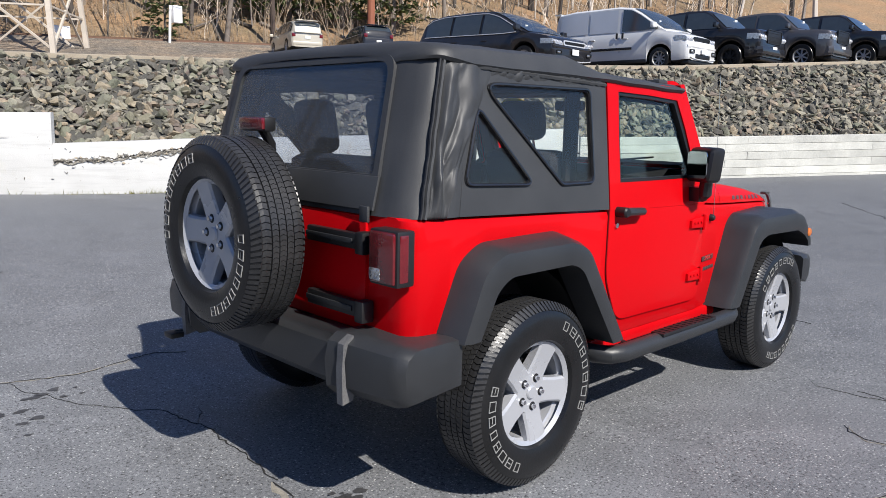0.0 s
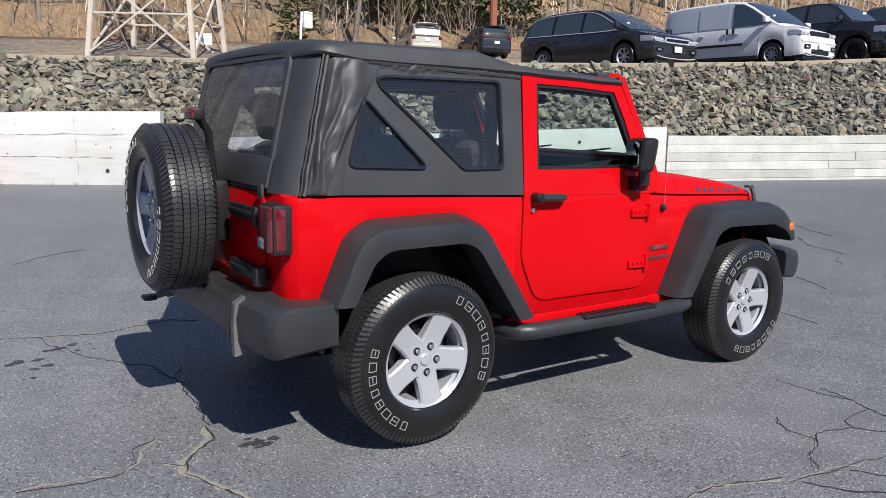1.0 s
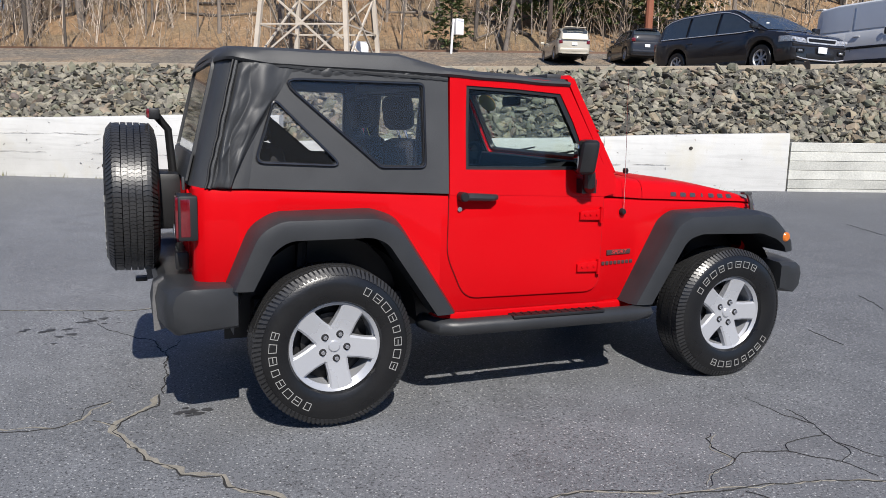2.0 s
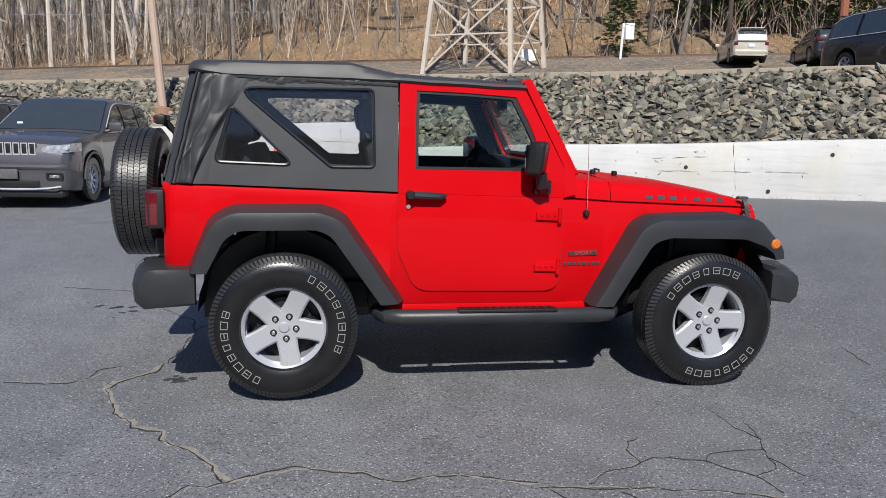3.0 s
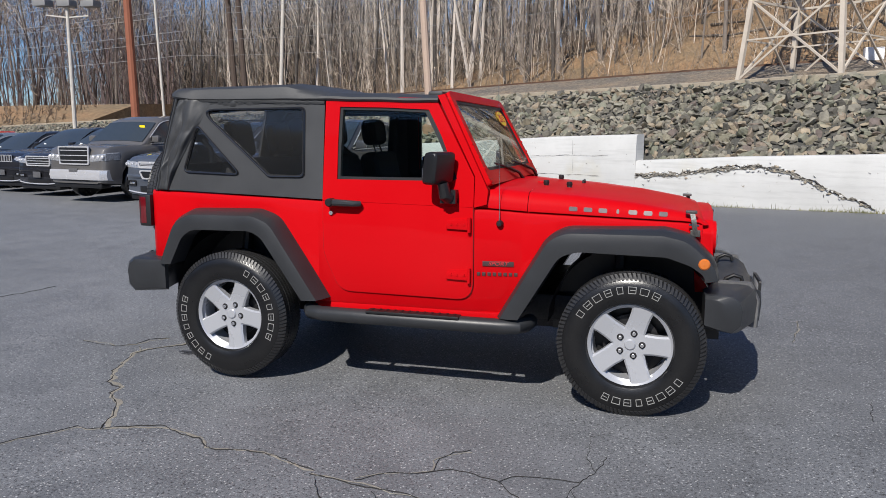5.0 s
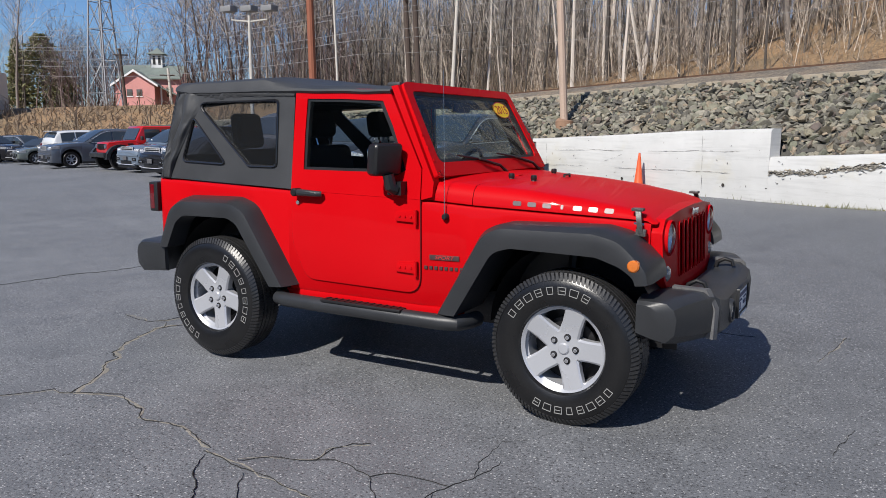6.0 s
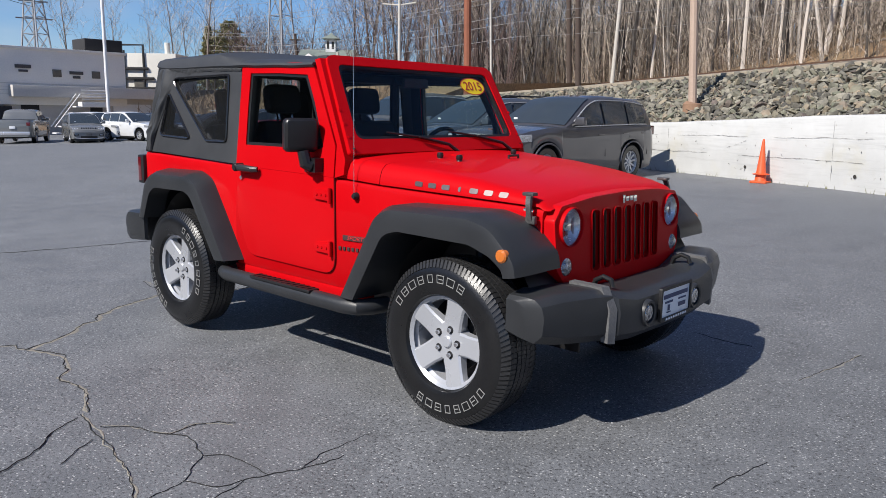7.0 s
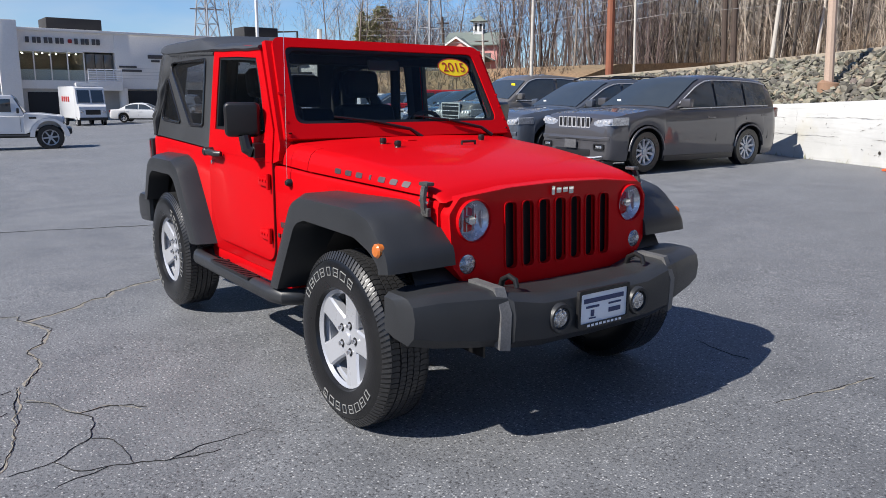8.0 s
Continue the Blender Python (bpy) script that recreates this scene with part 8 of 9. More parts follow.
    if face == "truck":
        part("front_bumper", loft([[(nose_x(abs(e) * hw, 0.72) + dx, e * hw, lower + dz) for dx, dz in ((-0.10, 0.10), (0.05, 0.12), (0.075, 0.22), (0.05, 0.34), (-0.10, 0.36))] for e in (-0.94, -0.84, -0.6, -0.3, 0, 0.3, 0.6, 0.84, 0.94)]), BRIGHT if chrome else colour, car)
    else:
        line = [(e * hw * 0.80, lower + 0.06 + 0.05 * abs(e) ** 3) for e in (-1, -0.75, -0.5, 0, 0.5, 0.75, 1)]
        part("intake_trim", tube([(nose_x(abs(y_), 0.5) + 0.012, y_, z_) for y_, z_ in line], 0.016, 6), BRIGHT if chrome else colour, intake)
        part("front_bumper", loft([[(nose_x(abs(e) * hw, lower + 0.40) + dx, e * hw, lower + dz) for dx, dz in ((-0.05, 0.36), (0.010, 0.37), (0.026, 0.405), (0.018, 0.44), (-0.05, 0.47))] for e in (-0.90, -0.82, -0.65, -0.35, 0, 0.35, 0.65, 0.82, 0.90)]), colour, car)
    if plate:
        part("front_plate", B((xf + 0.05, 0, lower + 0.30), (0.02, 0.30, 0.15), 0.004), PLATE_GREY if plate is True else plate, car)
    if bed is None:
        part("tail_spoiler", B((min(top) - 0.14, 0, zmax - 0.045), (0.26, W * tw * 0.86, 0.035), 0.012), colour, car)
        part("window_sticker", prism([(-0.56, zmax - 0.52), (-0.46, zmax - 0.52), (-0.46, zmax - 0.46), (-0.56, zmax - 0.46)], curve_x(cabin, zmax - 0.49) + 0.030, curve_x(cabin, zmax - 0.49) + 0.040, "x"), WHITE_PLATE, car)
    part("rear_bumper", B((xr + 0.05, 0, lower + 0.26), (0.14, W * 0.86, 0.20), 0.05), colour if face != "truck" else BRIGHT, car)
    part("rear_plate", B((xr - 0.03, 0, lower + 0.58), (0.02, 0.30, 0.15), 0.004), WHITE_PLATE, car)
    if bed is not None:
        part("window_sticker", prism([(0.42, zmax - 0.30), (0.60, zmax - 0.30), (0.60, zmax - 0.22), (0.42, zmax - 0.22)], curve_x(cabin, zmax - 0.26) + 0.034, curve_x(cabin, zmax - 0.26) + 0.044, "x"), YELLOW if chrome else WHITE_PLATE, car)
        part("bed_liner", B(((bed[0] + bed[1]) / 2, 0, curve_at(belt, bed[0]) + 0.028), (bed[1] - bed[0], W * 0.80, 0.03), 0.006), TRIM_DARK, car)
        part("tailgate", B((xr + 0.04, 0, curve_at(belt, xr + 0.3) - 0.24), (0.06, W * 0.80, 0.46), 0.02), colour, car)
    return car


SUV = dict(wb=2.915, fo=0.90, ro=1.0, W=1.94, belt=[(-2.46, 0.66), (-2.44, 0.90), (-2.40, 1.05), (-2.30, 1.17), (-1.6, 1.17), (0.6, 1.12), (1.0, 1.13), (1.4, 1.12), (1.9, 1.06), (2.15, 1.01), (2.27, 0.95), (2.33, 0.82), (2.36, 0.60)],
           cabin=[(-2.42, 1.16), (-2.33, 1.36), (-2.20, 1.58), (-2.08, 1.68), (-1.7, 1.73), (-0.9, 1.765), (-0.5, 1.76), (-0.18, 1.72), (0.06, 1.63), (0.42, 1.42), (0.90, 1.13)], side=((-2.02, -1.36), (-1.29, -0.48), (-0.40, 0.54)), r=0.385, lower=0.215)
CROSS = dict(SUV, wb=2.75, fo=0.88, ro=0.92, W=1.86, belt=[(-2.30, 0.78), (-2.26, 0.96), (-2.15, 1.05), (0.6, 1.05), (1.0, 1.04), (1.75, 0.97), (2.1, 0.88), (2.26, 0.70)],
             cabin=[(-2.20, 1.06), (-2.05, 1.38), (-1.85, 1.58), (-1.4, 1.65), (-0.5, 1.68), (0.05, 1.64), (0.35, 1.52), (1.10, 1.05)], side=((-1.90, -1.26), (-1.18, -0.25), (-0.17, 0.80)), r=0.355)
SEDAN = dict(wb=2.78, fo=0.90, ro=1.05, W=1.84, belt=[(-2.44, 0.72), (-2.38, 0.94), (-1.6, 1.0), (0.6, 0.96), (1.0, 0.94), (1.8, 0.84), (2.1, 0.76), (2.28, 0.60)],
             cabin=[(-1.75, 1.0), (-1.2, 1.32), (-0.7, 1.44), (-0.2, 1.46), (0.2, 1.40), (1.05, 0.95)], side=((-1.25, -0.35), (-0.27, 0.75)), r=0.335, face="sedan", lamp_z=0.68, tw=0.68)
TRUCK = dict(wb=3.68, fo=0.95, ro=1.20, W=2.04, belt=[(-3.04, 1.05), (-3.0, 1.34), (-0.75, 1.34), (-0.7, 1.30), (1.3, 1.28), (1.55, 1.27), (2.3, 1.245), (2.60, 1.215), (2.70, 1.17), (2.755, 1.08), (2.79, 0.80)],
             cabin=[(-0.86, 1.32), (-0.74, 1.76), (-0.5, 1.90), (0.3, 1.95), (0.85, 1.92), (1.05, 1.84), (1.70, 1.28)], side=((-0.62, 0.18), (0.28, 1.38)), r=0.41, face="truck", lamp_z=0.98, lower=0.36, bed=(-2.92, -0.92), tw=0.78, category="pickup truck")
MINIVAN = dict(wb=3.09, fo=0.98, ro=1.10, W=2.02, belt=[(-2.64, 0.80), (-2.60, 1.0), (-2.5, 1.09), (0.8, 1.04), (1.3, 1.06), (1.9, 1.00), (2.25, 0.93), (2.42, 0.85), (2.50, 0.74), (2.53, 0.58)],
               cabin=[(-2.52, 1.10), (-2.38, 1.48), (-2.18, 1.66), (-1.6, 1.75), (-0.4, 1.77), (0.2, 1.73), (0.6, 1.60), (1.70, 1.04)], side=((-2.25, -1.25), (-1.15, -0.10), (0.0, 1.18)), r=0.36, face="van", lamp_z=0.76, category="minivan")
PALE_PANEL = paint("pale_panel", (0.50, 0.53, 0.58))
CARGO = dict(wb=3.10, fo=0.90, ro=0.75, W=1.83, belt=[(-2.31, 0.9), (-2.28, 1.12), (0.9, 1.12), (1.45, 1.15), (1.95, 1.06), (2.22, 0.97), (2.36, 0.86), (2.42, 0.74), (2.45, 0.60)],
             cabin=[(-2.29, 1.13), (-2.24, 1.62), (-2.14, 1.84), (-1.5, 1.90), (0.1, 1.91), (0.55, 1.85), (0.85, 1.70), (1.72, 1.13)], side=((-2.02, -0.98, PALE_PANEL), (-0.90, 0.10, PALE_PANEL), (0.26, 1.40)), r=0.335, face="van", lamp_z=0.86, tw=0.90, bw=0.95, chrome=False, category="van", spokes=9)

DARK_GREY = paint("graphite_paint", (0.085, 0.083, 0.090), 0.4)
NAVY_GREY = paint("slate_blue_paint", (0.092, 0.104, 0.128), 0.4)
BLACKP = paint("black_paint", (0.012, 0.012, 0.015))
WHITEP = paint("white_car_paint", (0.62, 0.63, 0.64))
SILVER = paint("silver_paint", (0.48, 0.48, 0.47), 0.4)
STONE_GREY = paint("stone_grey_paint", (0.15, 0.143, 0.138), 0.4)
MID_GREY = paint("mid_grey_paint", (0.20, 0.205, 0.205), 0.3)
CHAMP = paint("champagne_paint", (0.50, 0.46, 0.38), 0.3)
GREENP = paint("grey_green_paint", (0.14, 0.16, 0.15), 0.3)
BLUEP = paint("blue_grey_paint", (0.16, 0.20, 0.25), 0.3)
ROW = "cars parked along the white wall"
vehicle("sport_utility_car", "graphite grey sport utility car parked tail to the white wall", -5.68, 10.15, -93.5, group=ROW, colour=DARK_GREY, face="seven", lamp_z=0.90, arch=DARK_GREY, spokes=10, **SUV)
vehicle("sport_utility_car", "slate blue crossover with a chrome-edged grille", -8.25, 10.6, -100, group=ROW, colour=NAVY_GREY, face="split", lamp_z=0.86, rails=True, **SUV)
vehicle("pickup_truck", "dark grey crew-cab pickup with a chrome grille", -11.2, 12.2, -101, group=ROW, colour=STONE_GREY, **TRUCK)
vehicle("sport_utility_car", "dark crossover in the row of parked cars", -13.7, 13.2, -102, group=ROW, colour=BLACKP, face="suv", lamp_z=0.86, **SUV)
vehicle("sport_utility_car", "black sport utility car in the row", -16.0, 14.3, -102, group=ROW, colour=BLACKP, face="seven", lamp_z=0.9, **SUV)
vehicle("crossover_car", "black compact crossover with bright headlights", -18.4, 15.2, -100, group=ROW, colour=BLACKP, face="suv", lamp_z=0.84, **CROSS)
vehicle("crossover_car", "blue grey compact crossover in the row", -22.2, 17.2, -102, group=ROW, colour=BLUEP, face="suv", lamp_z=0.82, **CROSS)
vehicle("sport_utility_car", "navy sport utility car with a chrome grille", -29.8, 18.9, -106, group=ROW, colour=NAVY_GREY, face="seven", lamp_z=0.9, **SUV)
vehicle("sport_utility_car", "white sport utility car among dark ones", -33.3, 21.4, 76, group=ROW, colour=WHITEP, face="suv", lamp_z=0.86, **SUV)
vehicle("sedan", "grey green sedan in the row", -37.6, 22.2, -112, group=ROW, colour=GREENP, **SEDAN)
vehicle("sedan", "dark sedan at the end of the row", -43.5, 25.0, -80, group=ROW, colour=BLACKP, **SEDAN)
vehicle("sedan", "silver sedan at the end of the row", -47.0, 28.0, -70, group=ROW, colour=SILVER, **SEDAN)
FAR = "cars before the showroom"
vehicle("pickup_truck", "grey pickup truck seen from its tail", -46.6, 13.9, 150, group=FAR, colour=MID_GREY, **TRUCK)
vehicle("crossover_car", "grey compact sport utility car near the showroom", -43.0, 15.9, -15, group=FAR, colour=MID_GREY, face="seven", lamp_z=0.82, **CROSS)
vehicle("sport_utility_car", "white sport utility car near the showroom", -46.1, 18.5, 14, group=FAR, colour=WHITEP, face="seven", lamp_z=0.9, **SUV)
vehicle("sport_utility_car", "white sport utility car near the showroom", -43.5, 19.4, 12, group=FAR, colour=WHITEP, face="seven", lamp_z=0.9, **SUV)
vehicle("sport_utility_car", "black sport utility car near the showroom", -46.0, 23.2, 8, group=FAR, colour=BLACKP, face="suv", lamp_z=0.9, **SUV)
vehicle("crossover_car", "dark blue compact crossover near the showroom", -46.7, 25.9, 5, group=FAR, colour=NAVY_GREY, face="suv", lamp_z=0.82, **CROSS)
vehicle("sedan", "white sedan under the showroom overhang", -57.5, 14.5, 60, group=FAR, colour=WHITEP, **SEDAN)
UP = "vehicles on the upper lot"
vehicle("minivan", "black minivan with chrome window trim on the upper lot", 13.7, 12.5, -88, group=UP, colour=BLACKP, plate=WHITE_PLATE, **MINIVAN)
cv = vehicle("cargo_van", "white cargo van with a black side strip on the upper lot", 17.5, 10.6, -90, group=UP, colour=WHITEP, plate=WHITE_PLATE, rim=mat("steel_wheel", (0.33, 0.33, 0.33), 0.5, metal=0.5, vary=0.1, bump=0.0), **CARGO)
for s_ in (-1, 1):
    part("rub_strip", B((-0.35, s_ * 0.920, 0.66), (2.0, 0.03, 0.07), 0.01), TRIM_DARK, cv)
    for xh in (0.12, 0.32):
        part("door_pull", B((xh, s_ * 0.925, 1.04), (0.07, 0.03, 0.17), 0.02), TRIM_DARK, cv)
BLK_RIM = mat("black_alloy", (0.03, 0.03, 0.032), 0.35, metal=0.5, vary=0.1, bump=0.0)
for (x, y, c, lb, rm) in ((20.8, 10.3, BLACKP, "black pickup truck with black wheels on the upper lot", BLK_RIM), (24.1, 9.4, DARK_GREY, "charcoal pickup truck with bright wheels on the upper lot", ALLOY), (27.4, 8.5, BLACKP, "black heavy pickup truck on the upper lot", ALLOY)):
    vehicle("pickup_truck", lb, x, y, -90, group=UP, colour=c, rim=rm, chrome=False, plate=WHITE_PLATE, **TRUCK)
vehicle("minivan", "champagne minivan seen from behind on the upper lot", 21.9, 35.6, 72, group=UP, colour=CHAMP, **dict(MINIVAN, wb=2.87, fo=0.9, ro=1.0, W=1.92))
vehicle("sport_utility_car", "black sport utility car seen from behind on the upper lot", 25.3, 33.6, 72, group=UP, colour=BLACKP, face="suv", lamp_z=0.95, **SUV)
vehicle("sedan", "pale sedan beyond the minivan on the upper lot", 30.0, 30.6, 72, group=UP, colour=SILVER, **SEDAN)


def boxy_offroader(label, x, y, heading, colour, hard):
    """A second off-roader in the lot: upright cabin, flat fenders, big wheels."""
    car = thing("off_road_car", pose(x, y, land_z(x, y), 0, 0, heading), label, "car", "cars parked along the white wall" if colour is not WHITEP else "cars before the showroom")
    part("body", loft([[(q, -w, zb), (q, -w, zt - 0.03), (q, -w + 0.04, zt), (q, w - 0.04, zt), (q, w, zt - 0.03), (q, w, zb)] for q, w, zb, zt in ((-2.05, 0.72, 0.66, 1.14), (-2.0, 0.80, 0.62, 1.16), (-0.9, 0.80, 0.55, 1.15), (0.75, 0.80, 0.55, 1.12), (0.80, 0.76, 0.55, 1.22), (1.3, 0.70, 0.75, 1.20), (1.85, 0.62, 0.75, 1.13), (1.92, 0.58, 0.70, 1.04))]), colour, car)
    part("cabin", loft([[(q, -w, 1.12), (q, -w + 0.05, zt - 0.04), (q, -w + 0.10, zt), (q, w - 0.10, zt), (q, w - 0.05, zt - 0.04), (q, w, 1.12)] for q, w, zt in ((-2.03, 0.79, 1.70), (-1.98, 0.79, 1.80), (0.42, 0.78, 1.80), (0.50, 0.78, 1.74), (0.80, 0.78, 1.16))]), hard, car)
    part("windshield", loft([[(0.54 + 0.265 * u, -0.64, 1.71 - 0.50 * u), (0.54 + 0.265 * u, 0.64, 1.71 - 0.50 * u)] for u in (0.0, 0.5, 0.95)], False, False), CAR_GLASS, car)
    for s_ in (-1, 1):
        for q0, q1 in ((-1.9, -1.2), (-1.12, -0.32), (-0.24, 0.42)):
            part("side_window", B(((q0 + q1) / 2, s_ * 0.765, 1.46), (q1 - q0, 0.02, 0.42), 0.008), CAR_GLASS, car)
        for c in (-1.5, 1.5):
            road_wheel(car, pose(c, s_ * 0.80, 0.42, 0, 10, 0 if s_ < 0 else 180), 0.42, ALLOY if colour is WHITEP else BLK_RIM, 6)
            part("fender_flare", loft([[(c + rr * 0.60 * math.cos(a) * (1.0 if rr > 0.9 else 0.87), s_ * yy, 0.45 + 0.60 * math.sin(a) * (1.0 if rr > 0.9 else 0.87)) for rr, yy in ((1, 0.74), (1, 0.94), (0.87, 0.94), (0.87, 0.74))] for a in [math.pi * k / 10 for k in range(11)]]), BLACK_PLASTIC if colour is not WHITEP else WHITEP, car)
            part("wheel_well", loft([[(c + 0.525 * math.cos(a), s_ * yy, 0.45 + 0.525 * math.sin(a)) for a in [math.pi * k / 10 for k in range(11)]] for yy in (0.93, 0.5)], False, False), TRIM_DARK, car)
        part("headlight", B((1.93, s_ * 0.47, 0.98), (0.05, 0.18, 0.18), 0.06), LAMP_LENS, car)
        part("side_mirror", B((0.62, s_ * 0.98, 1.30), (0.08, 0.20, 0.17), 0.03), BLACK_PLASTIC, car)
        for q_ in (-1.16, -0.28, 0.66):
            part("door_seam", tube([(q_, s_ * 0.802, 0.62), (q_, s_ * 0.802, 1.12)], 0.006, 4), TRIM_DARK, car)
        part("vent", B((1.02, s_ * 0.745, 1.06), (0.22, 0.02, 0.06), 0.008), TRIM_DARK, car)
        part("side_step", tube([(-0.9, s_ * 0.85, 0.48), (0.9, s_ * 0.85, 0.48)], 0.045, 8), BLACK_PLASTIC, car)
    for i in range(7):
        part("grille_slot", B((1.93, (i - 3) * 0.095, 0.95), (0.05, 0.06, 0.24), 0.02), TRIM_DARK, car)
    part("front_bumper", B((2.05, 0, 0.62), (0.24, 1.62, 0.20), 0.06), BLACK_PLASTIC, car)
    part("underbody", B((0, 0, 0.50), (3.4, 1.1, 0.2), 0.05), TRIM_DARK, car)
    return car


boxy_offroader("white four-door off-road car with pale fender flares", -25.35, 0.90, 80, WHITEP, WHITEP)
boxy_offroader("red four-door off-road car with black fenders", -25.0, 17.9, -106, paint("deep_red_paint", (0.45, 0.01, 0.012)), MATS["deep_red_paint"])


# ---------- showroom, delivery van, far houses ----------
GREY_WALL = mat("pale_grey_cladding", (0.78, 0.745, 0.69), 0.7, vary=0.06, scale=0.5, fine=8, bump=0.05)
GREY_DARKER = mat("mid_grey_render", (0.52, 0.495, 0.46), 0.8, vary=0.08, scale=0.5, fine=8, bump=0.05)
GLASS_FAR = mat("showroom_glass", (0.11, 0.105, 0.095), 0.05, vary=0.2, scale=0.8, fine=3, bump=0.0, spec=0.7)
NEAR_BLACK = mat("flat_near_black", (0.02, 0.02, 0.022), 0.8, vary=0.2, bump=0.0)
show = thing("showroom_building", pose(-74, 0, -1.5), "pale grey two-storey showroom with glazed front and shaded bay", "building")
part("upper_wall", B((-9, 1.6, 5.75), (18, 13.2, 5.1), 0.02), GREY_WALL, show)
part("upper_wall", B((-9, 25.0, 5.75), (18, 16.8, 5.1), 0.02), GREY_WALL, show)
part("window_apron", B((-9, 12.4, 3.575), (17.9, 8.4, 0.75)), GREY_WALL, show)
part("window_header", B((-9, 12.4, 7.425), (17.9, 8.4, 1.75)), GREY_WALL, show)
room = part("showroom_back_wall", B((-6.1, 12.4, 5.25), (0.2, 8.4, 2.6)), mat("warm_room_wall", (0.30, 0.27, 0.23), 0.8, vary=0.15, scale=0.7, fine=6, bump=0.0), show)
part("partition", B((-3.2, 13.95, 5.25), (5.6, 0.12, 2.6)), MATS["warm_room_wall"], room)
part("counter", B((-4.6, 10.6, 4.4), (1.0, 2.4, 0.9), 0.05), NEAR_BLACK, room)
GLOW = mat("lamp_glow", (1.0, 0.93, 0.80), 0.5, vary=0.0, bump=0.0, emit=5.0)
for k in range(12):
    part("ceiling_lamp", tube([(-1.0 - 1.5 * (k % 3), 8.9 + 1.4 * (k // 3) + 0.3 * (k % 2), 6.32), (-1.0 - 1.5 * (k % 3), 8.9 + 1.4 * (k // 3) + 0.3 * (k % 2), 6.40)], 0.06, 8), GLOW, room, "small glowing ceiling lamp")
part("lower_wall", B((-9.2, 16.3, 2.4), (17.6, 41.0, 5.0), 0.05), GREY_DARKER, show)
part("terrace_wall", B((0.5, 29.6, 4.45), (1.4, 14.6, 1.05), 0.03), GREY_DARKER, show)
part("parapet", B((-9, 14.2, 8.38), (18.3, 38.7, 0.25), 0.05), GREY_WALL, show)
part("corner_pier", B((0.4, 7.6, 4.3), (1.6, 1.6, 9.4), 0.04), GREY_WALL, show)
part("roof_unit", B((-7, 14.3, 9.2), (4, 5.0, 1.4), 0.1), NEAR_BLACK, show, "dark rooftop air unit")
part("roof_unit", B((-2.2, 31.7, 9.1), (3, 3.8, 1.3), 0.1), NEAR_BLACK, show)
pane = part("showroom_window", B((-0.15, 11.1, 5.25), (0.03, 5.7, 2.6)), GLASS, show, "tall clear showroom glazing")
pane.visible_shadow = False
for k in range(5):
    part("mullion", B((-0.05, 8.3 + 1.39 * k, 5.25), (0.10, 0.10, 2.6), 0.01), GREY_WALL, pane)
part("transom", B((-0.05, 11.1, 6.50), (0.10, 5.7, 0.10), 0.01), GREY_WALL, pane)
part("left_window", B((0.02, 4.0, 5.25), (0.10, 5.2, 2.8), 0.01), GLASS_FAR, show)
for k in range(3):
    part("balcony_door", B((-0.6, 14.5 + 0.8 * k, 5.2), (0.06, 0.74, 2.4), 0.01), GLASS_FAR, show, "dark glazed balcony door")
bal = part("balcony", B((0.9, 15.2, 3.45), (1.9, 2.9, 0.8), 0.03), GREY_WALL, show)
for k in range(6):
    part("balcony_rail", tube([(1.8, 13.75, 3.95 + 0.2 * k), (1.8, 16.65, 3.95 + 0.2 * k)], 0.035, 6), MATS["white_paint"], bal)
for k in range(5):
    part("baluster", tube([(1.8, 13.75 + 0.725 * k, 3.8), (1.8, 13.75 + 0.725 * k, 5.0)], 0.035, 6), MATS["white_paint"], bal)
part("column", tube([(0.9, 16.9, 0.0), (0.9, 16.9, 3.3)], 0.40, 16), GREY_WALL, show)
# Solid near-black block: the bay's shade is put into its colour.
part("parking_bay", B((-0.8, 19.9, 1.55), (2.2, 5.0, 3.0), 0.02), NEAR_BLACK, show, "solid near-black block painted as the shade of the bay under the upper storey")
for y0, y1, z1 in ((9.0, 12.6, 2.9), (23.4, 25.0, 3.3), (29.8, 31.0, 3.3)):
    part("garage_door", B((-0.42, (y0 + y1) / 2, z1 / 2), (0.2, y1 - y0, z1), 0.02), NEAR_BLACK, show)
part("roller_door", B((-0.42, 34.1, 1.75), (0.2, 4.0, 3.3), 0.02), MATS["white_paint"], show)
for y, z, w, h in ((23.7, 6.7, 1.4, 0.32), (23.7, 6.3, 0.8, 0.2), (28.5, 6.3, 1.3, 0.3), (28.5, 5.9, 0.7, 0.25), (20.3, 6.3, 1.4, 0.35), (20.3, 5.9, 0.8, 0.2), (17.7, 5.3, 1.6, 0.16), (18.0, 4.95, 1.9, 0.2)):
    part("wall_sign", B((0.05, y, z), (0.08, w, h), 0.01), mat("dark_sign", (0.07, 0.065, 0.065), 0.6, bump=0.0), show, "dark sign bars on the wall")
for y in (26.7, 30.4):
    part("small_window", B((0.03, y, 6.2), (0.10, 0.8, 0.7), 0.01), GLASS_FAR, show)
# fascia sign in plain bars
for y0, n_ in ((9.3, 7), (13.3, 5)):
    for k in range(n_):
        part("fascia_bar", B((0.06, y0 + 0.47 * k + 0.08 * (k % 2), 7.45), (0.08, 0.30, 0.52), 0.02), MATS["dark_sign"], show, "plain bar in place of a sign letter")
part("fascia_dot", B((0.06, 12.78, 7.45), (0.08, 0.34, 0.34), 0.1), RED_INK, show)
for k in range(4):
    part("cladding_seam", B((0.02, 25.0, 4.2 + 0.32 * k), (0.03, 16.6, 0.03)), GREY_DARKER, show)
